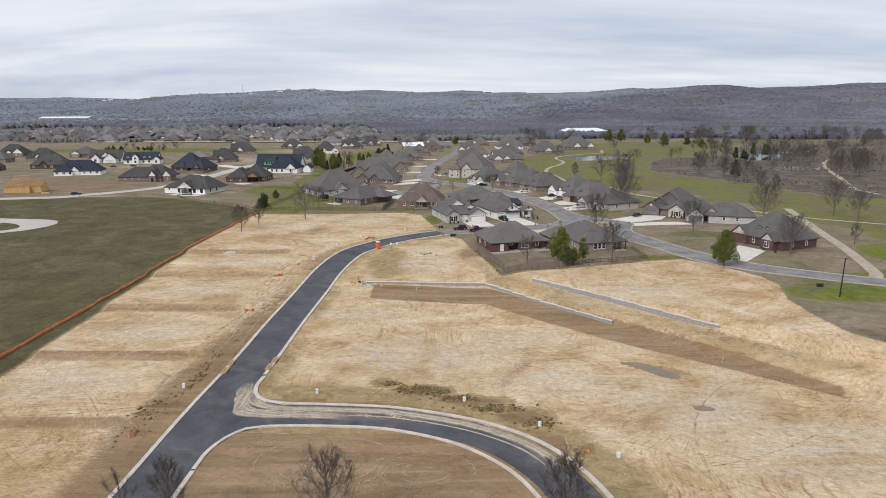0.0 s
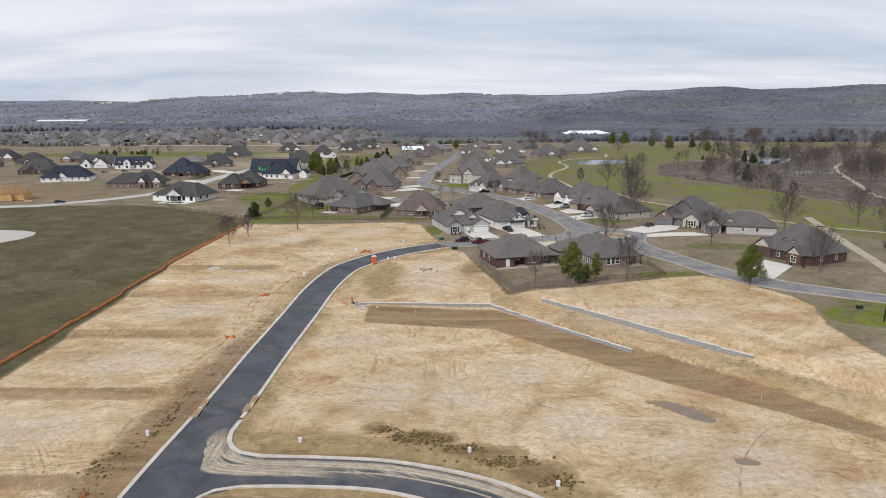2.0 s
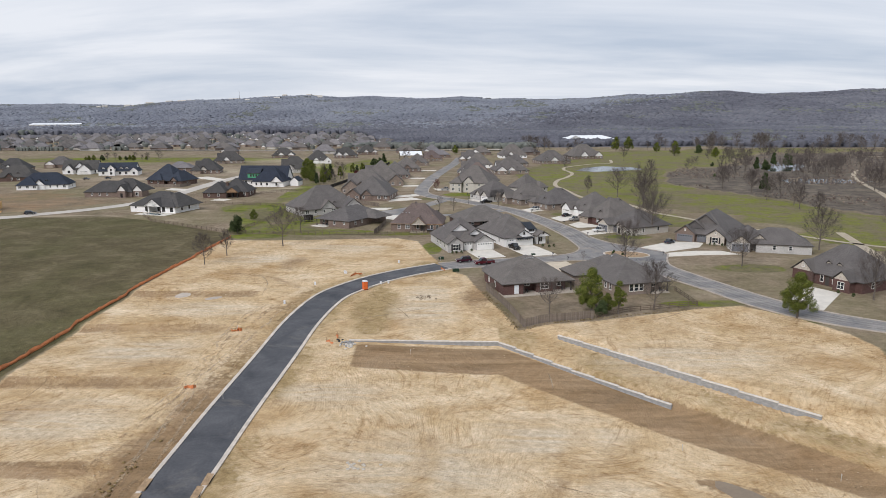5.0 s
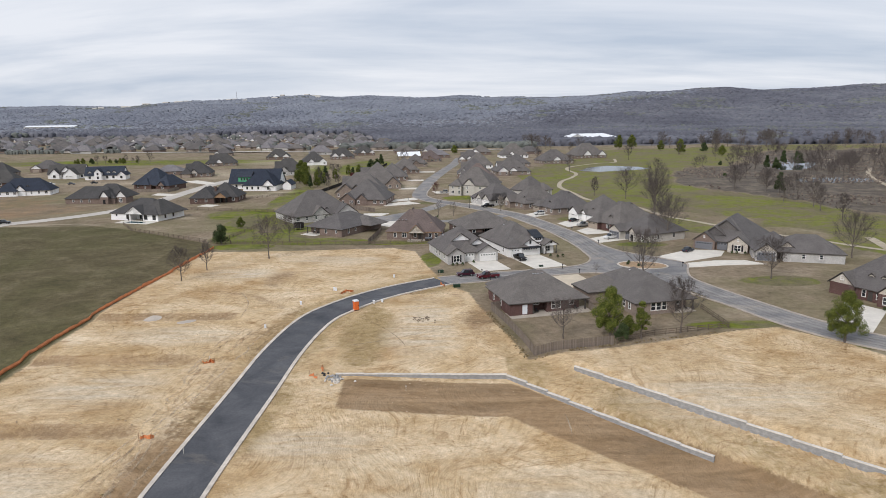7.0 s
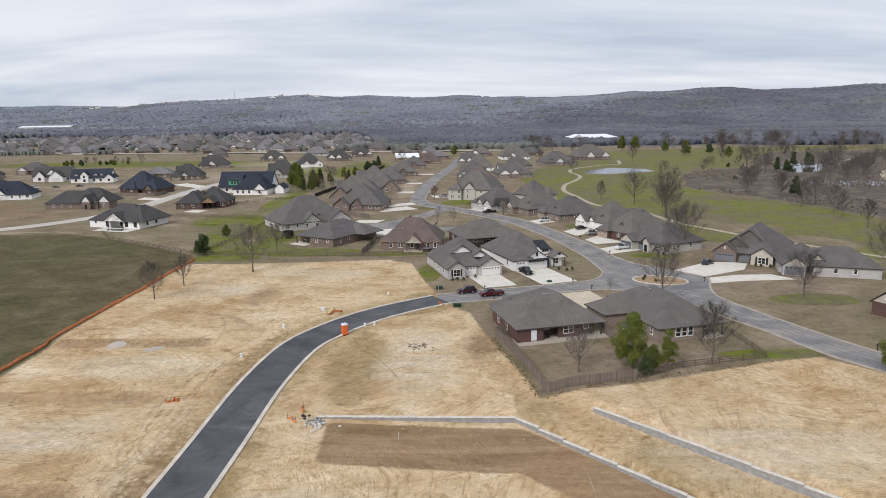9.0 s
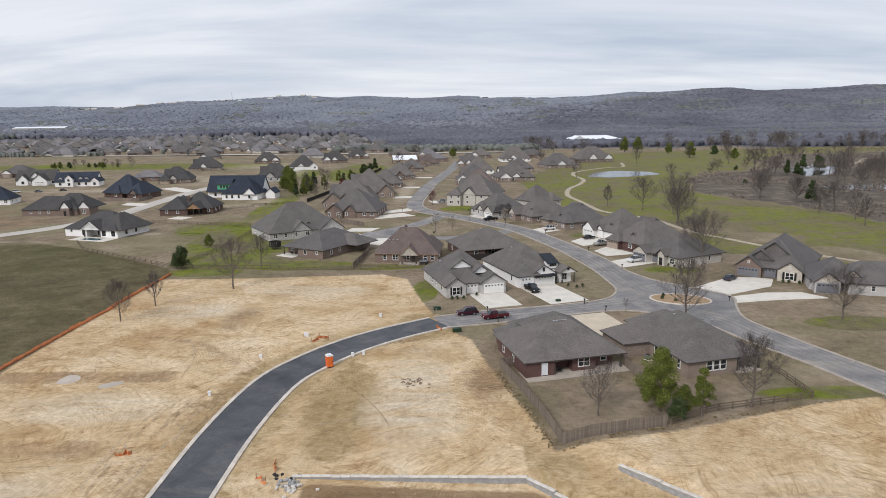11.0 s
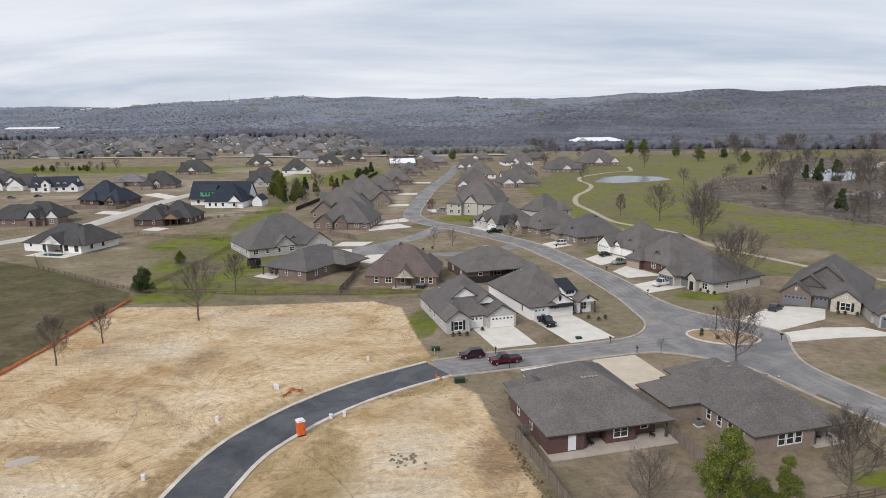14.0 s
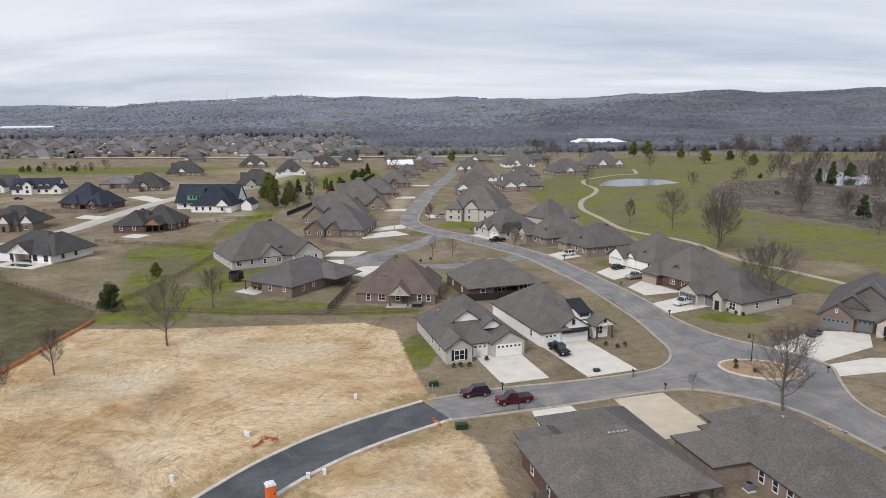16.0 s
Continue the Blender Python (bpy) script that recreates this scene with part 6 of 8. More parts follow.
for poly in ([(-19, 413), (-33, 402), (-31, 396), (-17, 404)], [(-21, 398), (-34, 388), (-31, 381), (-15, 389)], [(-27, 358), (-38, 358), (-40, 350), (-30, 350)], [(-33, 345), (-44, 344), (-43, 336), (-32, 339)], [(-26, 335), (-31, 326), (-24, 322), (-20, 336)], [(-20, 452), (-30, 452), (-30, 460), (-20, 460)], [(-18, 500), (-29, 500), (-29, 508), (-18, 508)], [(-12, 562), (-24, 562), (-24, 570), (-12, 570)], [(-8, 430), (-1, 430), (0, 438), (-11, 440)], [(-150, 500), (-170, 520), (-176, 512), (-153, 490)], [(-152, 440), (-165, 445), (-165, 436), (-152, 431)]):
    slab("driveway", poly, 0.07, M["drive"], "pale concrete driveway", "driveway")
pad((12.4, 204.5), 15, (-0.2, -1.8, 18.6, 2.6), 0.10, "patio", "long concrete patio slab behind brick house", "patio")
pad((39.3, 203.9), 16, (9.4, -0.6, 14.6, 2.6), 0.10, "patio", "concrete patio slab under porch", "patio")
pad((-53.2, 308.5), -30, (-0.5, -2.6, 6.3, 2.5), 0.10, "drive", "concrete patio slab", "patio")
pad((-22.6, 295.3), -5, (7.6, -3.4, 13.6, 0), 0.10, "stone", "paved porch floor", "patio")
pad((-129, 398), -18, (10, -8, 18, -1), 0.10, "drive", "pale back terrace", "terrace")

# ---------------- ponds ----------------
for poly in ([(92, 560), (105, 552), (128, 560), (146, 572), (143, 592), (122, 604), (104, 590)], [(38, 438), (46, 432), (54, 437), (55, 447), (46, 453), (39, 448)], [(232, 550), (252, 552), (282, 600), (290, 616), (282, 650), (262, 640), (250, 615), (240, 580)], [(206, 468), (222, 461), (245, 466), (262, 474), (252, 490), (226, 494), (210, 486)]):
    slab("water", poly, 0.05, M["water"], "still grey pond reflecting the sky", "pond", 0.2)


# ---------------- garden walls ----------------
def wall_run(pts, tops, label, seg=6.0, low=1.2):
    """A block wall in stepped lengths, each with its cap stones."""
    top = empty("retaining_wall", Matrix(), label, "retaining wall")
    total = 0
    for (x0, y0), (x1, y1), h0, h1 in zip(pts, pts[1:], tops, tops[1:]):
        length = math.hypot(x1 - x0, y1 - y0)
        n = max(1, round(length / seg))
        a = math.degrees(math.atan2(y1 - y0, x1 - x0))
        for i in range(n):
            t = (i + 0.5) / n
            x, y, z = x0 + (x1 - x0) * t, y0 + (y1 - y0) * t, h0 + (h1 - h0) * t
            l = length / n
            m = pose(x, y, z, 0, 0, a)
            bm = bmesh.new()
            rows = 6
            for r in range(rows):
                zz = -low + (low - 0.1) * r / rows
                add_box(bm, -l / 2 - 0.02, -0.2 + r * 0.012, zz, l / 2 + 0.02, 0.2, zz + (low - 0.1) / rows - 0.012)
            add_box(bm, -l / 2, -0.12, -low, l / 2, 0.18, -0.12)
            part("wall_section", bm, M["block"], top).matrix_basis = m
            k = max(1, round(l / 1.2))
            bm = bmesh.new()
            add_box(bm, -l / k / 2 + 0.015, -0.24, -0.1, l / k / 2 - 0.015, 0.24, 0.06, 0.015)
            cap_me = mesh_of("cap_stone", bm, M["cap"])
            for c in range(k):
                shared("cap_stone", cap_me, top, m @ pose(-l / 2 + (c + 0.5) * l / k, 0, 0))
    return top


def up_h(x, y, d):
    """The ground just uphill of a wall."""
    return ground_h(x + 0.71 * d, y + 0.7 * d)


W1 = [(-20.8, 176), (9.5, 176), (22, 163.3), (36, 149.2)]
wall_run(W1, [ground_h(-20.8, 177) + 0.35, ground_h(9.4, 177) + 0.15, up_h(22, 163.3, 1) - 0.15, up_h(36, 149.2, 1.2) - 0.45], "grey concrete block retaining wall with pale caps", 5.0, 1.6)
W2 = [(21.6, 177.3), (38.5, 160.2), (56.5, 142)]
wall_run(W2, [up_h(x, y, 1.0) + 0.12 for x, y in W2], "grey concrete block retaining wall on the upper bank", 6.0, 1.7)


# ---------------- fences ----------------
def sample_line(pts, step):
    out, carry = [], 0.0
    for (x0, y0), (x1, y1) in zip(pts, pts[1:]):
        l = math.hypot(x1 - x0, y1 - y0)
        s = carry
        a = math.atan2(y1 - y0, x1 - x0)
        while s < l:
            out.append((x0 + (x1 - x0) * s / l, y0 + (y1 - y0) * s / l, a))
            s += step
        carry = s - l
    return out


def board_mesh(w, h, key):
    bm = bmesh.new()
    add_box(bm, -w / 2 + 0.008, -0.012, -0.15, w / 2 - 0.008, 0.012, h - 0.05)
    add_box(bm, -w / 2 + 0.03, -0.012, h - 0.05, w / 2 - 0.03, 0.012, h)
    return mesh_of("board", bm, M[key])


def board_fence(pts, label, key="fence", h=1.8, step=0.16, single=True):
    top = empty("fence", Matrix(), label, "fence")
    me = board_mesh(step, h, key)
    r = random.Random(5)
    if single:
        for x, y, a in sample_line(pts, step):
            shared("board", me, top, pose(x, y, ground_h(x, y) + r.uniform(-0.03, 0.03), r.uniform(-1.5, 1.5), r.uniform(-1, 1), math.degrees(a)))
    else:
        panel = bmesh.new()
        xs = [-1.2 + 0.15 * k for k in range(17)]
        top_v = [[panel.verts.new((x, (0.012 if k % 2 else -0.012), z)) for z in (-0.2, h + (0.02 if k % 3 else -0.02))] for k, x in enumerate(xs)]
        back_v = [[panel.verts.new((x, 0.04, z)) for z in (-0.2, h)] for x in xs]
        for p, q, p2, q2 in zip(top_v, top_v[1:], back_v, back_v[1:]):
            panel.faces.new((p[0], q[0], q[1], p[1])), panel.faces.new((q2[0], p2[0], p2[1], q2[1])), panel.faces.new((p[1], q[1], q2[1], p2[1]))
        panel_me = mesh_of("panel", panel, M[key])
        for x, y, a in sample_line(pts, 2.4):
            shared("panel", panel_me, top, pose(x, y, ground_h(x, y), 0, 0, math.degrees(a)) @ Matrix.Translation((1.2, 0, 0)))
    for x, y, a in sample_line(pts, 2.4):
        bm = bmesh.new()
        add_box(bm, -0.05, 0.02, -0.3, 0.05, 0.12, h - 0.1)
        part("post", bm, M[key], top).matrix_basis = pose(x, y, ground_h(x, y), 0, 0, math.degrees(a))
    return top


board_fence([(8.6, 209.5), (10.8, 201.5), (15.2, 183.4), (30.8, 187.2)], "weathered grey wooden privacy fence round the brick house yard")
board_fence([(8.6, 209.5), (11.0, 210.3)], "weathered wooden gate fence beside brick house")
board_fence([(30.3, 209.5), (31.6, 203), (33, 196)], "weathered wooden fence between two yards", single=False)
rail_store = {}


def rail_fence(pts, label, step=2.4, h=1.25, rails=3, key="rail"):
    top = empty("rail_fence", Matrix(), label, "fence")
    if "post" not in rail_store:
        bm = bmesh.new()
        add_box(bm, -0.07, -0.07, -0.3, 0.07, 0.07, h + 0.05, 0.01)
        rail_store["post"] = mesh_of("post", bm, M[key])
    line = sample_line(pts, step) + [(*pts[-1], 0)]
    for x, y, a in line:
        shared("post", rail_store["post"], top, pose(x, y, ground_h(x, y), 0, 0, math.degrees(a)))
    for (x0, y0, _), (x1, y1, _) in zip(line, line[1:]):
        l = math.hypot(x1 - x0, y1 - y0)
        if l < 0.1:
            continue
        z0, z1 = ground_h(x0, y0), ground_h(x1, y1)
        for k in range(rails):
            z = h * (k + 1) / rails - 0.12
            a, b = Vector((x0, y0, z0 + z)), Vector((x1, y1, z1 + z))
            if "rail" not in rail_store:
                rail_store["rail"] = mesh_of("rail", add_box(bmesh.new(), -0.5, -0.025, -0.07, 0.5, 0.025, 0.07), M[key])
            shared("rail", rail_store["rail"], top, Matrix.Translation((a + b) / 2) @ (b - a).to_track_quat("X", "Z").to_matrix().to_4x4() @ Matrix.Diagonal((l, 1, 1, 1)))
    return top


rail_fence([(31.5, 187.4), (39, 191.6), (56.2, 196), (55.1, 209)], "brown three-rail wooden fence round a back yard")
rail_fence([(-132, 333), (-122, 318), (-80.4, 289.5), (-75, 289.5)], "weathered wooden rail fence along the field", 3.0)
rail_fence([(-80, 291), (-76, 318), (-74.5, 360)], "weathered wooden rail fence climbing past green yards", 3.0)
rail_fence([(-75, 289), (-40.5, 286), (-27.8, 285.8), (-7.6, 287.4)], "wooden rail fence behind brick houses", 2.6)
board_fence([(-28, 287), (-27, 298), (-26.2, 309)], "weathered wooden privacy fence between yards", single=False)
board_fence([(-75.5, 365), (-74.5, 392), (-74, 420)], "black-stained wooden privacy fence", "black_fence", single=False)
rail_fence([(-126, 377), (-100, 370), (-79.4, 365)], "brown wooden rail fence behind the pool house", 3.0)
rail_fence([(-108, 412), (-98, 422), (-78, 436)], "brown wooden rail fence on bare yard", 3.0)
board_fence([(2, 296), (10, 297.5), (21, 302)], "dark wooden privacy fence behind dark brick house", "black_fence", single=False)
board_fence([(-34, 362), (-44, 372), (-48, 384)], "weathered wooden privacy fence", single=False)
board_fence([(-190, 455), (-162, 450), (-160, 462)], "brown wooden privacy fence round dark house", single=False)
board_fence([(22, 419), (35, 430), (38, 446)], "wooden privacy fence behind two-storey house", single=False)
board_fence([(-72, 440), (-64, 500), (-58, 560), (-54, 640)], "dark wooden privacy fence behind houses", "black_fence", single=False)

# orange silt fence along the field
silt = empty("silt_fence", Matrix(), "orange mesh silt fence sagging along the field edge", "fence")
line = sample_line([(-85.2, 105), (-84.9, 128), (-83.8, 146), (-81.8, 168), (-81, 198), (-80, 222), (-78.8, 250), (-78.2, 282)], 1.5)
r = random.Random(3)
prev = None
for i in range(0, len(line) - 1, 12):
    bm = bmesh.new()
    run = line[i:i + 13]
    rows = []
    for x, y, a in run:
        z = ground_h(x, y)
        j, hh = r.uniform(-0.15, 0.15), r.uniform(0.58, 0.92)
        rows.append([bm.verts.new((x + j, y, z - 0.05)), bm.verts.new((x + j + 0.12, y, z + hh * 0.5)), bm.verts.new((x + j - 0.05, y, z + hh)), bm.verts.new((x + j - 0.35, y, z + hh * 0.35)), bm.verts.new((x + j - 0.6, y, z + 0.04))])
    for p, q in zip(rows, rows[1:]):
        for k in range(4):
            bm.faces.new((p[k], p[k + 1], q[k + 1], q[k]))
    part("mesh_panel", bm, M["orange"], silt)
for x, y, a in line[::3]:
    bm = bmesh.new()
    add_box(bm, x - 0.03, y - 0.03, ground_h(x, y) - 0.2, x + 0.03, y + 0.03, ground_h(x, y) + 1.0)
    part("stake", bm, M["timber"], silt)


# ---------------- trees ----------------
def bare_tree_meshes(seed, height, width, twig_key, limbs=20, sides=8, sprays=5, blades=3, blade=0.011):
    """A tapered leader with rising limbs, branchlets along them and a haze of fine twigs; width is the crown's share of the height."""
    r = random.Random(seed)
    trunk, verts, faces = bmesh.new(), [], []

    def jitter(k):
        return Vector((r.uniform(-1, 1), r.uniform(-1, 1), r.uniform(-1, 1))) * k

    def twig(a, b, w):
        d = (b - a).normalized()
        u = d.orthogonal().normalized() * w
        v = d.cross(u).normalized() * w
        k = len(verts)
        verts.extend((a + u, a - u * 0.5 + v * 0.87, a - u * 0.5 - v * 0.87, b))
        faces.extend(((k, k + 1, k + 3), (k + 1, k + 2, k + 3), (k + 2, k, k + 3)))

    def hair(a, d, length):
        side = d.orthogonal().normalized()
        t = r.uniform(0, 6.28)
        side = (side * math.cos(t) + d.cross(side) * math.sin(t)) * blade
        k = len(verts)
        verts.extend((a + side, a - side, a + d * length))
        faces.append((k, k + 1, k + 2))

    def branchlets(a, b, n, length):
        d0 = (b - a).normalized()
        for _ in range(n):
            p = a.lerp(b, r.uniform(0.15, 1.0))
            d = (d0 * 0.8 + jitter(0.75) + Vector((0, 0, 0.35))).normalized()
            q = p + d * length * r.uniform(0.6, 1.2)
            twig(p, q, blade * 1.7)
            for _ in range(sprays):
                p2 = p.lerp(q, r.uniform(0.2, 1.0))
                d2 = (d * 0.8 + jitter(0.7) + Vector((0, 0, 0.25))).normalized()
                hair(p2, d2, length * r.uniform(0.45, 0.9))
                for _ in range(blades - 1):
                    p3 = p2 + d2 * length * r.uniform(0.1, 0.5)
                    hair(p3, (d2 + jitter(0.8)).normalized(), length * r.uniform(0.25, 0.55))

    line, n = [Vector((0, 0, -0.25))], 8
    for i in range(n):
        line.append(Vector((line[-1].x, line[-1].y, height * 0.9 * (i + 1) / n)) + Vector((r.uniform(-1, 1), r.uniform(-1, 1), 0)) * height * 0.012)
    for i in range(n):
        add_tube(trunk, line[i], line[i + 1], height * 0.0175 * (1 - i / n) + 0.02, height * 0.0175 * (1 - (i + 1) / n) + 0.02, 7, False)
    for k in range(limbs):
        u = (k + r.uniform(0, 0.8)) / limbs
        z = height * (0.2 + 0.62 * u)
        f = z / (height * 0.9) * n
        p = line[int(f)].lerp(line[min(n, int(f) + 1)], f - int(f))
        az = k * 2.4 + r.uniform(-0.4, 0.4)
        reach = height * width * (0.55 + 0.6 * math.sin(math.pi * min(1.0, 0.28 + 0.72 * u))) * r.uniform(0.75, 1.1)
        d = Vector((math.cos(az), math.sin(az), r.uniform(0.35, 0.8) + 0.8 * u)).normalized()
        rad = height * 0.0075 * (1 - 0.55 * u)
        for i in range(3):
            q = p + (d + jitter(0.14)).normalized() * reach / 3
            add_tube(trunk, p, q, rad * (1 - i * 0.28), rad * (1 - (i + 1) * 0.28), 5 if i < 2 else 4, False)
            branchlets(p, q, sides if i else max(2, sides // 3), reach * 0.36)
            p, d = q, (d + Vector((0, 0, 0.22))).normalized()
        branchlets(p - d * reach * 0.1, p + d * reach * 0.12, 3, reach * 0.3)
    branchlets(line[-3], line[-1] + Vector((0, 0, height * 0.06)), sides * 2, height * 0.1)
    tm = mesh_of("trunk", trunk, M["bark"])
    cm = bpy.data.meshes.new("crown")
    cm.from_pydata([tuple(v) for v in verts], [], faces)
    cm.materials.append(M[twig_key])
    return tm, cm


def leafy_meshes(seed, height, width, key, count=2600, conical=0.0, leaf=0.34):
    """A trunk with limbs and an uneven crown of many small leaf clumps."""
    r = random.Random(seed)
    bm = bmesh.new()
    add_tube(bm, (0, 0, -0.2), (0, 0, height * 0.55), height * 0.028, height * 0.012, 7)
    for k in range(7):
        a = k * 2.4
        add_tube(bm, (0, 0, height * (0.2 + 0.04 * k)), (math.cos(a) * width * 0.35, math.sin(a) * width * 0.35, height * (0.42 + 0.05 * k)), height * 0.011, height * 0.004, 5)
    tm = mesh_of("trunk", bm, M["bark"])
    lobes = []
    for k in range(46):
        z = r.uniform(0.2, 0.97)
        rad = width * 0.5 * (math.sin(min(1, z * 0.92 + 0.12) * math.pi) ** 0.6 if not conical else (1 - z) ** 0.75 * 1.15)
        a, q = r.uniform(0, 6.28), math.sqrt(r.random())
        lobes.append((Vector((math.cos(a) * rad * q * 0.8, math.sin(a) * rad * q * 0.8, z * height)), width * r.uniform(0.08, 0.16)))
    verts, faces = [], []
    for i in range(count):
        c, rad = r.choice(lobes)
        d = Vector((r.gauss(0, 1), r.gauss(0, 1), r.gauss(0, 0.9))).normalized()
        p = c + d * rad * r.uniform(0.6, 1.12)
        if p.z < height * 0.08:
            continue
        n = (d + Vector((r.uniform(-1, 1), r.uniform(-1, 1), r.uniform(-0.3, 1))) * 0.8).normalized()
        u = n.orthogonal().normalized()
        v = n.cross(u)
        s = leaf * r.uniform(0.6, 1.3)
        k = len(verts)
        t = r.uniform(0, 6.28)
        for j in range(4):
            e = t + j * 1.57
            verts.append(p + u * math.cos(e) * s * (1 if j % 2 else 0.55) + v * math.sin(e) * s * (1 if j % 2 else 0.55) + n * (0.3 * s if j % 2 else 0))
        faces += [(k, k + 1, k + 2, k + 3)]
    cm = bpy.data.meshes.new("crown")
    cm.from_pydata([tuple(v) for v in verts], [], faces)
    cm.materials.append(M[key])
    return tm, cm


FAR_TREES = {"a": bare_tree_meshes(1, 11, 0.36, "twig", 14, 5, 4, 3, 0.022), "b": bare_tree_meshes(2, 12, 0.46, "twig", 14, 5, 4, 3, 0.022), "c": bare_tree_meshes(3, 10, 0.28, "twig", 13, 5, 4, 3, 0.022)}
TREES = {"a": bare_tree_meshes(1, 11, 0.36, "twig"), "b": bare_tree_meshes(2, 12, 0.46, "twig", 22), "c": bare_tree_meshes(3, 10, 0.26, "twig"), "e": bare_tree_meshes(8, 11, 0.4, "twig", 22), "d": bare_tree_meshes(7, 6, 0.36, "twig", 11, 5, 3, 2), "red": bare_tree_meshes(4, 6, 0.38, "twig_red", 14, 6, 5, 3, 0.016), "pale": bare_tree_meshes(5, 7, 0.3, "twig_pale", 16, 7, 6, 3, 0.022),
         "slim": leafy_meshes(18, 8, 3.7, "leaf", 9000, 0, 0.1), "leafy": leafy_meshes(11, 10, 8.2, "leaf", 26000, 0, 0.115), "leafy_b": leafy_meshes(12, 7, 6.2, "leaf", 9000, 0, 0.14), "holly": leafy_meshes(13, 6, 6.0, "leaf_dark", 9000, 0, 0.14), "cedar": leafy_meshes(14, 7, 4, "leaf_dark", 2200, 1.0), "shrub": leafy_meshes(15, 1.2, 1.4, "leaf_dark", 260, 0, 0.14), "redbush": leafy_meshes(16, 4, 4.5, "leaf_red", 1200)}
TREE_LABEL = {"slim": "slim young tree in fresh leaf", "a": "bare deciduous tree with fine twigs", "b": "broad spreading bare deciduous tree", "c": "upright bare deciduous tree", "e": "upright bare tree with fine twigs", "d": "small bare young tree", "red": "small tree with reddish buds", "pale": "upright tree with pale blossom buds", "leafy": "tree with fresh yellow-green leaves", "leafy_b": "tree with fresh green leaves", "holly": "dark round evergreen tree", "cedar": "dark conical evergreen cedar tree", "shrub": "clipped dark green shrub", "redbush": "large bush with dull red leaves"}


def tree(kind, x, y, scale=1.0, turn=None, label=""):
    tm, cm = FAR_TREES[kind] if y > 420 and kind in FAR_TREES else TREES[kind]
    name = "shrub" if kind in ("shrub", "redbush") else "tree"
    o = empty(name, pose(x, y, ground_h(x, y), 0, 0, (x * 37 + y * 91) % 360 if turn is None else turn) @ Matrix.Scale(scale, 4), label or TREE_LABEL[kind], name, "trees of the neighbourhood" if name == "tree" else "garden shrubs")
    shared("trunk", tm, o)
    shared("crown", cm, o)
    return o


for kind, x, y, sc, lab in [
    ("b", -55.6, 265.1, 1.0, "bare spreading tree standing on graded soil"), ("a", -72.2, 238.5, 0.82, "bare tree on graded soil beside the orange fence"), ("c", -69.3, 250, 0.85, "slim bare tree on graded soil"), ("holly", -78, 288.8, 1.1, "dark round evergreen by the rail fence"),
    ("a", -55.6, 292, 0.85, ""), ("leafy_b", -81.3, 322, 0.62, ""), ("e", 49.0, 233.2, 1.2, "large bare tree in front of the junction"), ("b", 87, 355, 1.15, ""), ("b", 85.5, 399, 1.15, ""), ("c", 73, 413, 1.0, ""), ("a", 141, 536, 0.9, ""), ("b", 71.8, 288, 1.2, "large bare tree beside pale house"),
    ("b", 154, 437, 0.95, ""), ("b", 162, 417, 1.0, ""), ("b", 165, 390, 1.0, ""), ("a", 84.5, 556, 1.1, ""), ("a", 73, 650, 1.2, ""), ("red", -8.5, 424, 1.1, ""), ("d", -5.6, 348.6, 1.1, ""), ("d", 0.6, 348.4, 1.0, ""), ("pale", 21.5, 362, 0.95, ""), ("a", 232, 622, 1.1, ""),
    ("leafy", 74, 186, 0.95, "leafy green street tree beside kerb"), ("b", 98, 199, 0.9, "bare tree in a mulched lawn ring"), ("b", 82, 234.5, 0.85, "low spreading bare tree on green lawn"), ("b", 116, 258, 1.05, ""), ("a", 73, 300, 1.1, ""),
    ("leafy", 31.2, 192.0, 0.95, "full leafy green tree inside the fence"), ("slim", 36.8, 190.2, 0.98, "young leafy tree by the fence"), ("leafy_b", 34.6, 191.2, 0.62, "dark leafy thicket between two yard trees"), ("holly", 32.8, 188.9, 0.58, "round dark shrub at the fence"), ("b", 21.7, 190.5, 0.62, "bare spreading yard tree"), ("e", 45.4, 193.2, 0.98, "bare yard tree by the rail fence"),
    ("d", 38.6, 242, 0.5, ""), ("d", 52, 316, 0.5, ""), ("d", 90, 212, 0.7, ""), ("a", 172, 474, 1.0, ""), ("a", 95, 387, 0.9, ""), ("c", 12.8, 69, 1.35, "bare tree rising beside the loop road"), ("e", -13, 74, 0.9, "bare tree on brown soil inside the loop"), ("c", -31, 74, 0.98, "bare tree beside the new road"), ("d", -36, 74, 1.3, "thin bare tree beside the new road"),
    ("leafy_b", 3, 780, 1.3, ""), ("redbush", -66, 520, 1.0, ""), ("holly", -62, 540, 1.0, ""), ("holly", -50, 545, 0.9, ""), ("holly", -46, 548, 0.8, ""), ("leafy_b", -80, 470, 0.9, ""), ("cedar", -83, 465, 1.0, ""), ("leafy", -93, 500, 1.2, ""), ("leafy_b", -87, 512, 1.1, ""), ("leafy", -100, 520, 1.2, ""), ("cedar", -84, 520, 1.2, ""),
    ("holly", -63, 600, 1.2, ""), ("holly", -60, 618, 1.1, ""), ("cedar", -58, 632, 1.3, ""), ("a", -40, 640, 1.2, ""), ("a", -30, 715, 1.4, ""), ("leafy_b", 250, 705, 1.4, ""), ("leafy_b", -88, 478, 0.9, ""), ("leafy_b", -91, 486, 1.1, ""), ("leafy_b", -84, 492, 1.0, ""), ("leafy_b", -96, 494, 1.2, ""), ("slim", -78, 482, 1.0, ""), ("slim", -74, 500, 1.1, ""), ("slim", -70, 530, 1.1, ""), ("leafy_b", -67, 560, 0.9, "")]:
    tree(kind, x, y, sc, None, lab)
r = random.Random(21)
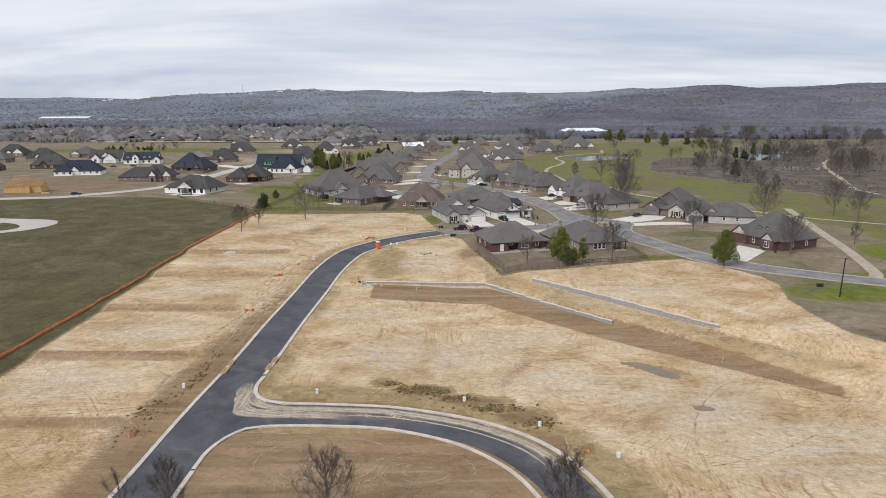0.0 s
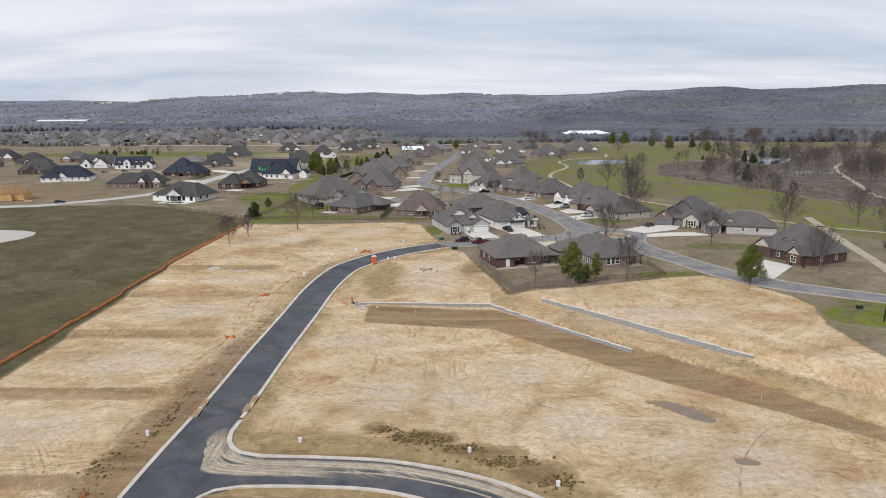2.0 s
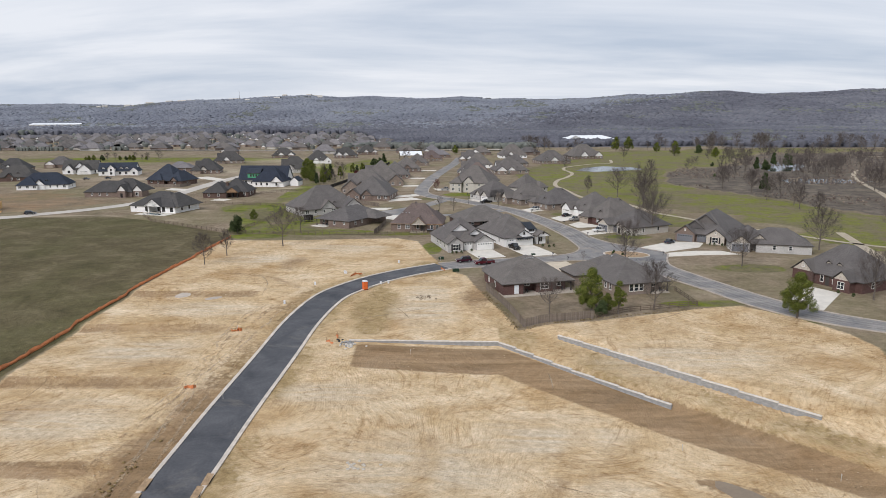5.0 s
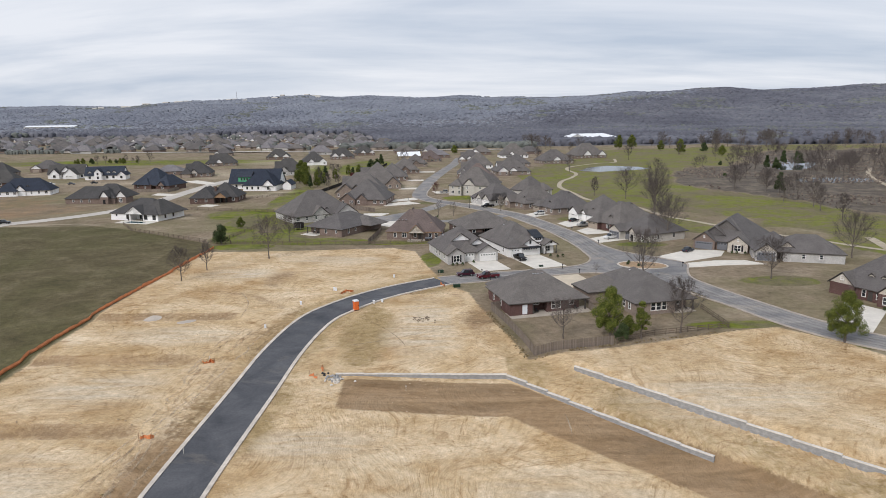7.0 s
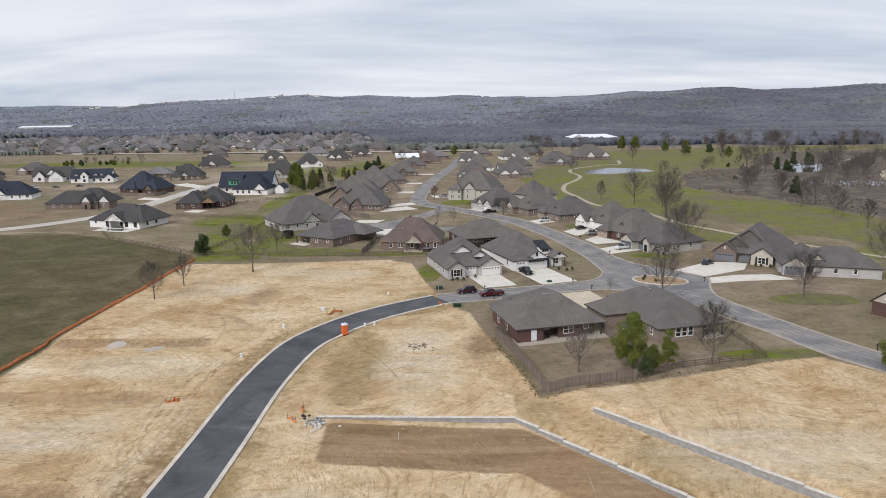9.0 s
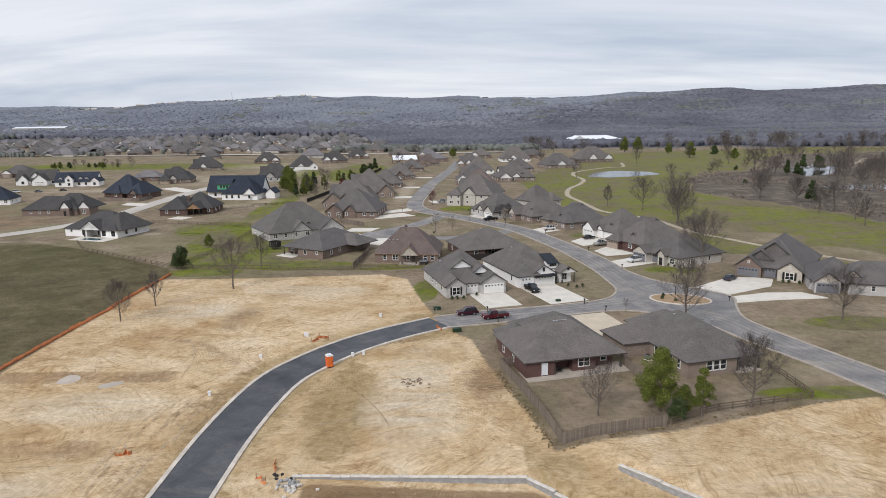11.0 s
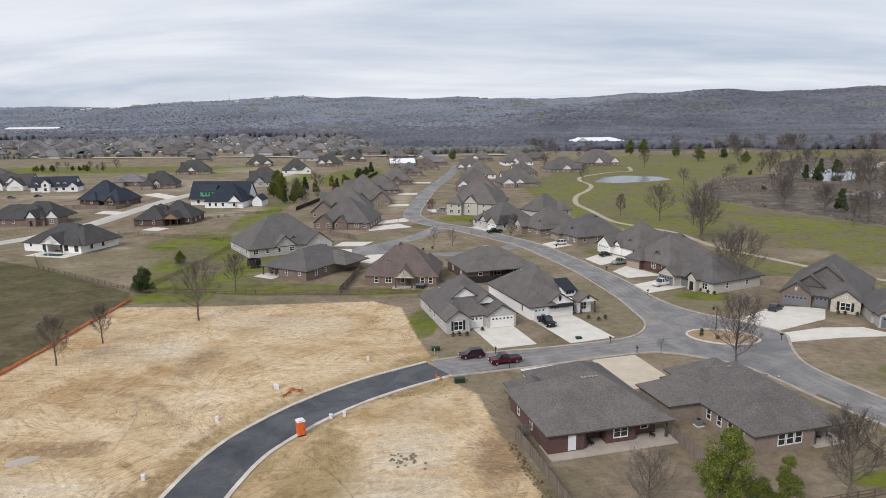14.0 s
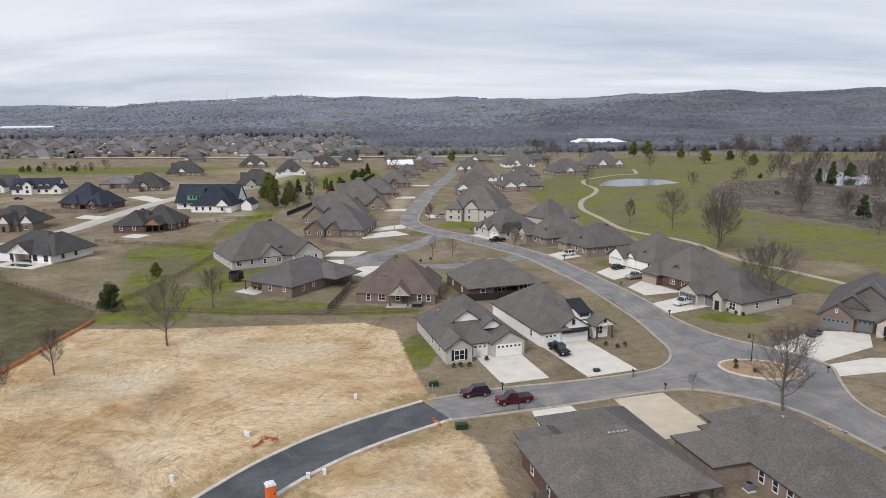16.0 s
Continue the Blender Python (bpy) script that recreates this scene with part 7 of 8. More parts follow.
for i in range(34):
    x, y = -80 + r.uniform(-16, 16), 500 + r.uniform(-50, 60)
    if i % 3 == 0:
        tree(r.choice(("a", "c", "leafy_b", "cedar")), x, y, r.uniform(0.6, 1.0))
for k, x, y, sc in (("a", 152.9, 434.3, 1.15), ("a", 161.3, 415.7, 1.1), ("b", 155.2, 383.4, 0.95), ("a", 160, 365.4, 1.05), ("c", 156, 352, 1.1), ("c", 151.4, 326.9, 1.1), ("b", 87.8, 359.4, 1.5), ("a", 171.7, 548.3, 0.9), ("b", 219.3, 594, 1.2), ("a", 268, 567, 1.3), ("leafy", 222, 738, 1.4), ("holly", 257, 771, 1.5), ("a", 270, 775, 1.5), ("cedar", 225, 557, 1.4), ("cedar", 229, 553, 1.2), ("holly", 232, 556, 1.1), ("holly", 207, 596, 0.6), ("a", 213.6, 550, 1.2), ("b", 217, 557, 1.2), ("a", 211, 560, 1.1), ("b", 148.1, 269.6, 1.1), ("b", 150.3, 257.1, 0.9), ("c", 124.9, 214.4, 0.7), ("b", 238, 415, 1.2), ("a", 244, 420, 1.3), ("b", 233, 425, 1.2), ("b", 300, 548, 1.3), ("b", 368, 628, 1.2)):
    tree(k, x, y, sc)
for i in range(30):
    x, y = r.uniform(225, 300), r.uniform(405, 560)
    tree(r.choice(("a", "b", "c", "b")), x, y, r.uniform(0.8, 1.35))
for i in range(120):
    x, y = r.uniform(170, 560), r.uniform(420, 860)
    if noise.noise((x * 0.012, y * 0.012, 2.0)) > 0.05:
        tree(r.choice(("a", "b", "c", "a")), x, y, r.uniform(0.7, 1.25))
for i in range(110):
    x = r.uniform(90, 680)
    y = 870 + r.uniform(-45, 70) - 0.12 * max(0, x - 250)
    if not 130 < x < 245:
        tree(r.choice(("a", "b", "c")), x, y, r.uniform(1.0, 1.5))
for i in range(14):
    x, y = r.uniform(110, 330), r.uniform(640, 860)
    tree(r.choice(("a", "b", "c")), x, y, r.uniform(0.9, 1.3))
for x, y, k in ((200, 835, "leafy"), (185, 830, "leafy"), (222, 800, "leafy_b"), (262, 590, "cedar"), (268, 598, "holly"), (257, 600, "cedar"), (175, 505, "shrub"), (168, 415, "cedar")):
    tree(k, x, y, 1.5 if k != "shrub" else 2)
for i in range(16):
    x, y = -345 + i * 4.5 + r.uniform(-3, 3), 690 + r.uniform(-6, 6)
    tree(r.choice(("leafy_b", "a", "holly", "leafy_b")), x, y, r.uniform(0.5, 0.9))
for x, y in ((3.0, 253.0), (0.2, 252.6), (1.4, 253), (6.2, 256), (31.5, 262.5), (33.2, 263.6), (29.6, 264), (64, 283), (63, 284.5), (62, 286.5), (60.6, 289.5), (88, 264.5), (85.8, 265.4), (84.6, 266), (49.5, 251.5), (50.5, 254), (52, 249.5), (93, 205), (95, 202), (-12, 340.5), (-9, 341), (-6, 344)):
    tree("shrub", x, y, 0.75)


# ---------------- woods, brush ----------------
def clump_field(name, spots, key, label, category, seed, sides=6):
    """Many ragged tree crowns as one mesh."""
    rng = np.random.default_rng(seed)
    rings = ((0.0, 0.7), (0.7, 1.05))
    P = np.array(spots)
    n = len(P)
    ang = np.arange(sides) * 2 * np.pi / sides
    per = sides * 2 + 1
    V = np.zeros((n, per, 3))
    for k, (hz, rr) in enumerate(rings):
        jr = rng.uniform(0.6, 1.35, (n, sides))
        jz = rng.uniform(-0.2, 0.14, (n, sides)) if k else np.zeros((n, sides))
        V[:, k * sides:(k + 1) * sides, 0] = P[:, None, 0] + np.cos(ang + k * 0.5) * rr * jr * P[:, None, 3]
        V[:, k * sides:(k + 1) * sides, 1] = P[:, None, 1] + np.sin(ang + k * 0.5) * rr * jr * P[:, None, 3]
        V[:, k * sides:(k + 1) * sides, 2] = P[:, None, 2] + (hz + jz) * P[:, None, 4]
    V[:, -1, :2] = P[:, :2] + rng.uniform(-0.3, 0.3, (n, 2)) * P[:, 3:4]
    V[:, -1, 2] = P[:, 2] + P[:, 4] * rng.uniform(0.86, 1.04, n)
    tri = []
    for i in range(sides):
        a, b = i, (i + 1) % sides
        tri += [(a, b, b + sides), (a, b + sides, a + sides), (sides + a, sides + b, per - 1)]
    T = np.array(tri)
    F = (T[None] + (np.arange(n) * per)[:, None, None]).reshape(-1, 3)
    me = bpy.data.meshes.new(name)
    me.vertices.add(n * per)
    me.vertices.foreach_set("co", V.reshape(-1).astype(np.float32))
    me.loops.add(F.size)
    me.loops.foreach_set("vertex_index", F.reshape(-1).astype(np.int32))
    me.polygons.add(len(F))
    me.polygons.foreach_set("loop_start", (np.arange(len(F)) * 3).astype(np.int32))
    me.update(calc_edges=True)
    me.materials.append(M[key])
    return tagged(new(name, me), label, category, kind="stuff")


r = random.Random(77)
bare_spots, green_spots, haze_spots = [], [], []
y = 900.0
while y < 3250:
    step = 4.6 + (y - 900) * 0.0042
    half = y * 0.69 + 60
    x = -half
    while x < half:
        px, py = x + r.uniform(-step, step) * 0.6, y + r.uniform(-step, step) * 0.6
        edge = 945 + 40 * noise.noise((px * 0.01, 0, 0)) + (520 * sm(-60, -200, px)) - 90 * sm(330, 420, px)
        if py > edge and not (150 < px < 260 and 990 < py < 1065) and not (-1060 < px < -900 and 1700 < py < 1800):
            gap = noise.noise((px * 0.004, py * 0.003, 5.0))
            if gap > -0.5 or r.random() < 0.4:
                s = step * r.uniform(0.72, 1.12) * (1.5 if py < 1010 else 1)
                h = r.uniform(9, 12.5) * (r.uniform(0.55, 0.9) if py < 1010 else 1) + (2 if py > 2000 else 0)
                g = noise.noise((px * 0.006, py * 0.006, 9.0))
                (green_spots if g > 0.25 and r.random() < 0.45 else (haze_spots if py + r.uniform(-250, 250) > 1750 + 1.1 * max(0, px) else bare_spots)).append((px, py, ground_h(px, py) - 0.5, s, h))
        x += step * r.uniform(0.7, 1.2)
    y += step * 0.85
clump_field("far_woods", bare_spots, "woods", "leafless grey-brown woods covering plain and hills", "woods", 1, 5)
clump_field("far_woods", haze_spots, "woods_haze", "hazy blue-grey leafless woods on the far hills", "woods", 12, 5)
clump_field("far_woods", green_spots, "woods_green", "woods with pale green spring buds", "woods", 2, 5)
spots = []
for i in range(26000):
    x, y = r.uniform(130, 620), r.uniform(320, 880)
    if (inside(MARSH, x, y) and noise.noise((x * 0.02, y * 0.02, 4)) > -0.05) or (x > 330 and y > 500 and r.random() < 0.3):
        spots.append((x, y, ground_h(x, y) - 0.1, r.uniform(0.25, 0.7), r.uniform(0.3, 1.3)))
clump_field("marsh_brush", spots, "dry_brush", "low leafless brown brush on wet ground", "brush", 3, 5)
spots = []
for i in range(420):
    x = -130 + r.uniform(0, 230)
    spots.append((x, 905 + 25 * noise.noise((x * 0.02, 0, 0)) + r.uniform(-14, 14), 0, r.uniform(3.5, 6), r.uniform(4.5, 8.5)))
clump_field("green_tree_line", spots, "woods_green", "line of trees in early green leaf beyond houses", "tree line", 4, 6)
spots = []
for i in range(170):
    x, y = r.uniform(-720, -130), r.uniform(870, 1400)
    spots.append((x, y, 0, r.uniform(2, 4), r.uniform(4, 9)))
for i in range(26):
    spots.append((-520 + i * 3.2 if i < 18 else -450 + i * 2.5, 868 + r.uniform(-2, 2), 0, 2.2, 5.5))
clump_field("garden_trees", spots, "woods_green", "small garden trees among far houses", "trees", 5, 6)
spots = []
for i in range(300):
    d = r.uniform(-0.5, 0.5)
    if i < 160:
        t = r.random()
        x, y = 8.4 + 6.2 * t, 208 - 25 * t
        x, y = x - 0.8 + d * 1.2, y + d
    else:
        t = r.random()
        x, y = 15 + 42 * t, 182.3 + 12.2 * t + d
    spots.append((x, y, ground_h(x, y) - 0.05, r.uniform(0.08, 0.25), r.uniform(0.1, 0.35)))
clump_field("dry_weeds", spots, "dry_grass", "dry weeds along the fence foot", "weeds", 6, 5)
spots = []
for cx, cy, rx, ry, n in ((-4, 114.4, 4.2, 1.7, 420), (-9.5, 116.6, 2.0, 1.2, 70), (1.5, 111.6, 4, 1.2, 90), (8, 107.6, 5, 1.6, 170), (14, 102.5, 3, 2.4, 110), (-44.5, 121, 1.6, 12, 90), (-47, 104, 2.4, 9, 70)):
    for i in range(n):
        x, y = cx + r.gauss(0, 0.5) * rx, cy + r.gauss(0, 0.5) * ry
        s = r.uniform(0.1, 0.3)
        spots.append((x, y, ground_h(x, y) - 0.05, s, s * r.uniform(0.6, 1.2)))
clump_field("rough_weeds", spots, "rank_weeds", "rough weeds round a muddy hollow", "weeds", 7, 5)


spots = []
for i in range(4500):
    x, y = r.uniform(-79, 85), r.uniform(75, 276)
    if not inside(SOIL_EDGE, x, y) or seg_dist(main_fine, x, y) < 5 or seg_dist(loop_fine, x, y) < 5:
        continue
    near_scarp = x < -46 and min(abs(y - s) for s in SCARPS) < 2.5
    if near_scarp or noise.noise((x * 0.06, y * 0.06, 1)) > 0.12:
        s = r.uniform(0.05, 0.15) * (1.3 if near_scarp else 1)
        spots.append((x, y, ground_h(x, y) - 0.03, s, s * r.uniform(0.8, 1.3)))
clump_field("soil_clods", spots, "clod", "crumbled clods strewn over graded soil", "clods", 8, 5)


def track_mat(name, colour, lo=0.38, hi=0.66, most=0.62, scale=0.35):
    """Soil pressed by tyres, broken up along its length."""
    m, nodes, links, b = shader(name, 0.95, 0.0, 0.1)
    n = noise_tex(nodes, links, 1.6, 5, 0.7)
    fade, soft = nodes.new("ShaderNodeAttribute"), nodes.new("ShaderNodeMath")
    fade.attribute_name, soft.operation = "fade", "MULTIPLY"
    links.new(ramp(nodes, links, n, [(0.3, tuple(c * 0.75 for c in colour)), (0.7, tuple(c * 1.15 for c in colour))]), b.inputs["Base Color"])
    links.new(ramp(nodes, links, noise_tex(nodes, links, scale, 6, 0.72), [(lo, (0.0,) * 3), (hi, (most,) * 3)]), soft.inputs[0])
    links.new(fade.outputs["Fac"], soft.inputs[1])
    links.new(soft.outputs[0], b.inputs["Alpha"])
    return m


def track_field(name, lines, key, label, dz=0.035):
    bm = bmesh.new()
    fades = []
    for k, (line, width) in enumerate(lines):
        rows = []
        lift = dz + (k % 10) * 0.003
        for i, (x, y) in enumerate(line):
            a, b = line[max(0, i - 1)], line[min(len(line) - 1, i + 1)]
            t = Vector((b[0] - a[0], b[1] - a[1])).normalized()
            w = width * r.uniform(0.55, 0.85)
            rows.append([bm.verts.new((x + s * t.y * w, y - s * t.x * w, ground_h(x + s * t.y * w, y - s * t.x * w) + lift)) for s in (-1, 0, 1)])
            fades += [0.0, min(1.0, min(i, len(line) - 1 - i) / 4), 0.0]
        for p, q in zip(rows, rows[1:]):
            bm.faces.new((p[0], p[1], q[1], q[0]))
            bm.faces.new((p[1], p[2], q[2], q[1]))
    ob = link_mesh(name, bm, M[key])
    ob.data.attributes.new("fade", "FLOAT", "POINT").data.foreach_set("value", fades)
    return tagged(ob, label, "tyre tracks", kind="stuff")


M["track_dark"] = track_mat("pressed_soil", (0.36, 0.255, 0.16), 0.42, 0.7, 0.5)
M["track_pale"] = track_mat("pale_pressed_soil", (0.62, 0.52, 0.38))
dark_lines, pale_lines = [], []
for k in range(26):
    off = r.uniform(5.5, 15)
    y0 = r.uniform(90, 200)
    line = [(x + off * -1 + 0.8 * math.sin(y * 0.12 + k) + (y - y0) * r.uniform(-0.02, 0.02), y) for x, y in smooth_path(MAIN_ROAD, 1.2) if y0 < y < y0 + r.uniform(15, 55) and y < 205]
    if len(line) > 4:
        (dark_lines if k % 4 else pale_lines).append((line, r.uniform(0.3, 0.7)))
for k in range(40):
    cx, cy = r.uniform(-75, 70), r.uniform(85, 270)
    rad, a0, sweep = r.uniform(16, 60), r.uniform(0, 6.28), r.uniform(0.25, 1.1)
    for gap in (0, 1.7):
        line = []
        n = max(4, int(rad * sweep / 1.1))
        for i in range(n):
            a = a0 + sweep * i / n
            x, y = cx + (rad + gap) * (math.cos(a) - math.cos(a0)), cy + (rad + gap) * (math.sin(a) - math.sin(a0)) * 0.8
            if inside(SOIL_EDGE, x, y) and seg_dist(main_fine, x, y) > 5 and seg_dist(loop_fine, x, y) > 5 and abs(wall_d(x, y)) > 2 and abs(wall_d(x, y) - 9.5) > 2:
                line.append((x, y))
            elif len(line) > 3:
                break
            else:
                line = []
        if len(line) > 3:
            (dark_lines if k % 3 else pale_lines).append((line, 0.22))
for cx, cy, rads in ((-16, 90, (3, 4.5, 6, 7.5, 8.6)), (-3, 88, (2.2, 3.4, 5, 6.2))):
    for rad in rads:
        a0 = r.uniform(0, 6)
        line = [(cx + rad * 1.15 * math.cos(a0 + i * 0.16), cy + rad * 0.85 * math.sin(a0 + i * 0.16)) for i in range(26)]
        line = [p for p in line if seg_dist(main_fine, *p) > 5 and seg_dist(loop_fine, *p) > 4.6]
        if len(line) > 4:
            runs = [[line[0]]]
            for p in line[1:]:
                if math.hypot(p[0] - runs[-1][-1][0], p[1] - runs[-1][-1][1]) < 3:
                    runs[-1].append(p)
                else:
                    runs.append([p])
            for run in runs:
                if len(run) > 3:
                    (pale_lines if cy < 100 else dark_lines).append((run, 0.36))
track_field("tyre_tracks", dark_lines, "track_dark", "dark tyre tracks pressed into graded soil")
track_field("tyre_tracks", pale_lines, "track_pale", "pale scraped tyre tracks on graded soil")


M["dust"] = track_mat("road_dust", (0.56, 0.48, 0.37), 0.12, 0.5, 1.0, 0.3)
dust_lines = []
edge_line = smooth_path([(-32, 113), (-30.4, 109.5), (-27, 107.4), (-17.3, 106.9), (-8, 106.2), (1.2, 103.4), (7.8, 99.8), (13, 95.2), (16.8, 89)], 1.0)
for w, d in ((1.0, 0.2), (1.2, 0.5), (1.1, 1.0), (0.5, 2.4)):
    dust_lines.append((offset_line(edge_line, -d), w))
for k in range(14):
    dust_lines.append((smooth_path([(-33.5 + r.uniform(-1.5, 1), 117 - r.uniform(0, 4)), (-33 + r.uniform(-2, 1), 109), (-29.5 + r.uniform(-3, 2), 105.2 + r.uniform(-1, 1.2)), (-20 + r.uniform(-4, 6), 105 + r.uniform(-2, 1.2))], 1.0), r.uniform(0.5, 1.1)))
for k in range(12):
    x0 = r.uniform(-24, 6)
    dust_lines.append((smooth_path([(x0, 106.2 - max(0, x0 + 10) * 0.18), (x0 + 2.5, 105 - max(0, x0 + 10) * 0.2), (x0 + 5 + r.uniform(0, 3), 102.6 - max(0, x0 + 10) * 0.28)], 0.8), r.uniform(0.25, 0.5)))
track_field("road_dust", dust_lines, "dust", "pale sandy dust swept over the asphalt junction", 0.095)
worn = []
for path in (STREET_1, STREET_3[:8], STREET_2[:7]):
    for d in (-2.2, -0.9, 0.9, 2.3):
        worn.append(([(x + r.uniform(-0.08, 0.08), y) for x, y in offset_line(smooth_path(path, 1.5), d)], 0.9))
M["worn"] = track_mat("tyre_worn_street", (0.40, 0.365, 0.32), 0.35, 0.8, 0.6, 0.25)
track_field("wheel_marks", worn, "worn", "pale dusty wheel marks along the streets", 0.088)


# ---------------- vehicles ----------------
def vehicle(kind, key, x, y, ang, label):
    z = ground_h(x, y) + 0.08
    top = empty({"suv": "suv", "pickup": "pickup_truck", "car": "car"}[kind], pose(x, y, z, 0, 0, ang), label, "vehicle", "parked vehicles")
    L, W = {"suv": (4.7, 1.85), "pickup": (5.8, 1.95), "car": (4.5, 1.8)}[kind]

    def prof(pts, w, inset=0.0):
        bm = bmesh.new()
        rows = []
        for s in (-1, 1):
            rows.append([bm.verts.new((px, s * (w / 2 - (inset if pz > 1.0 else 0)), pz)) for px, pz in pts])
        bm.faces.new(rows[0]), bm.faces.new(rows[1][::-1])
        n = len(pts)
        for i in range(n):
            bm.faces.new((rows[0][i], rows[1][i], rows[1][(i + 1) % n], rows[0][(i + 1) % n]))
        bmesh.ops.recalc_face_normals(bm, faces=bm.faces[:])
        bmesh.ops.bevel(bm, geom=bm.edges[:], offset=0.05, segments=2, affect="EDGES")
        return bm

    h = L / 2
    belt = {"suv": 1.0, "pickup": 1.1, "car": 0.85}[kind]
    hood = belt - 0.06
    part("body", prof([(h, 0.35), (h, hood - 0.2), (h - 0.15, hood), (h - 1.2, belt), (-h + 0.1, belt), (-h, belt - 0.15), (-h, 0.4)], W), M[key], top)
    rt = {"suv": 1.72, "pickup": 1.85, "car": 1.45}[kind]
    back = {"suv": -h + 0.25, "pickup": -0.55, "car": -h + 0.9}[kind]
    cab = part("cabin", prof([(h - 1.25, belt - 0.02), (h - 2.0, rt), (back + 0.3, rt), (back, belt - 0.02)], W - 0.12, 0.14), M["glass"], top, "dark tinted windows")
    bm = bmesh.new()
    add_box(bm, back + 0.35, -W / 2 + 0.25, rt - 0.05, h - 2.05, W / 2 - 0.25, rt + 0.03, 0.02)
    for s in (-1, 1):
        for px in (h - 2.05, (h - 2.0 + back) / 2, back + 0.3):
            add_box(bm, px - 0.05, s * (W / 2 - 0.1) - 0.04, belt, px + 0.05, s * (W / 2 - 0.1) + 0.04, rt - 0.02)
    part("roof", bm, M[key], top)
    if kind == "pickup":
        bm = bmesh.new()
        add_box(bm, -h + 0.12, -W / 2 + 0.14, belt - 0.1, -0.6, W / 2 - 0.14, belt + 0.012)
        part("cargo_bed", bm, M["black_metal"], top, "dark open cargo bed")
    for px in (h - 0.95, -h + 1.0):
        for s in (-1, 1):
            bm = bmesh.new()
            bmesh.ops.create_cone(bm, cap_ends=True, segments=14, radius1=0.38, radius2=0.38, depth=0.24, matrix=Matrix.Translation((px, s * (W / 2 - 0.1), 0.36)) @ pose(0, 0, 0, 90))
            bmesh.ops.bevel(bm, geom=[e for e in bm.edges if e.calc_face_angle(0) > 1], offset=0.04, segments=1, affect="EDGES")
            wh = part("wheel", bm, M["rubber"], top)
            bm = bmesh.new()
            bmesh.ops.create_cone(bm, cap_ends=True, segments=10, radius1=0.23, radius2=0.2, depth=0.26, matrix=Matrix.Translation((px, s * (W / 2 - 0.09), 0.36)) @ pose(0, 0, 0, 90))
            part("rim", bm, M["alloy"], wh)
    for s in (-1, 1):
        bm = bmesh.new()
        add_box(bm, h - 0.08, s * (W / 2 - 0.25) - 0.18, hood - 0.36, h + 0.02, s * (W / 2 - 0.25) + 0.18, hood - 0.18, 0.02)
        part("headlight", bm, M["lamp_glass"], top)
        bm = bmesh.new()
        add_box(bm, -h - 0.02, s * (W / 2 - 0.15) - 0.1, belt - 0.4, -h + 0.06, s * (W / 2 - 0.15) + 0.1, belt - 0.1, 0.02)
        part("tail_light", bm, M["tail"], top)
    return top


vehicle("suv", "plum", 3.5, 240.3, 194, "dark plum SUV parked at the kerb")
vehicle("pickup", "maroon", 9.4, 237.6, 197, "dark red pickup truck on the street")
vehicle("pickup", "black", 20.0, 260.2, -72, "black pickup truck on a pale driveway")
vehicle("pickup", "paint_white", 54.3, 292.6, 208, "white pickup truck on a driveway")
vehicle("pickup", "silver", 50.0, 318.5, 205, "silver pickup truck on a driveway")
vehicle("car", "black", 48.0, 330, 30, "black car on a driveway")
vehicle("suv", "paint_white", 37.0, 349.5, 200, "white SUV on a driveway")
vehicle("pickup", "black", 16.5, 374, 200, "black pickup truck at a driveway")
vehicle("car", "navy", 72.5, 269.5, 40, "dark blue car on a bright driveway")
vehicle("suv", "silver", -4.0, 432, 180, "silver SUV on a driveway")
vehicle("suv", "black", -184, 338.5, 18, "black SUV on the pale street")
vehicle("car", "black", -232, 505, 10, "dark car outside a white farmhouse")
vehicle("car", "grey", -244, 500, 10, "grey car outside a white farmhouse")
vehicle("suv", "paint_white", -256, 498, 10, "white SUV outside a white farmhouse")


# ---------------- site clutter ----------------
toilet = empty("portable_toilet", pose(-21.9, 211.4, ground_h(-21.9, 211.4), 0, 0, 30), "orange portable toilet with white roof on soil", "portable toilet")
bm = bmesh.new()
add_box(bm, -0.55, -0.55, 0.12, 0.55, 0.55, 2.1, 0.04)
for k in (-0.3, 0, 0.3):
    add_box(bm, k - 0.05, -0.575, 0.3, k + 0.05, -0.54, 1.9), add_box(bm, -0.575, k - 0.05, 0.3, -0.54, k + 0.05, 1.9), add_box(bm, 0.54, k - 0.05, 0.3, 0.575, k + 0.05, 1.9)
part("cabin", bm, M["orange_plastic"], toilet)
bm = bmesh.new()
add_box(bm, -0.62, -0.62, 2.1, 0.62, 0.62, 2.22, 0.03), add_box(bm, -0.5, -0.5, 2.22, 0.5, 0.5, 2.4, 0.08)
part("roof", bm, M["white_plastic"], toilet, "white plastic roof")
bm = bmesh.new()
add_box(bm, -0.42, -0.61, 0.2, 0.42, -0.56, 2.0, 0.01)
dr = part("door", bm, M["orange_plastic"], toilet)
bm = bmesh.new()
add_box(bm, 0.25, -0.65, 1.0, 0.35, -0.61, 1.2)
part("handle", bm, M["black_metal"], dr)
bm = bmesh.new()
add_box(bm, -0.6, -0.6, 0, 0.6, 0.6, 0.12, 0.02)
part("base", bm, M["black_metal"], toilet)


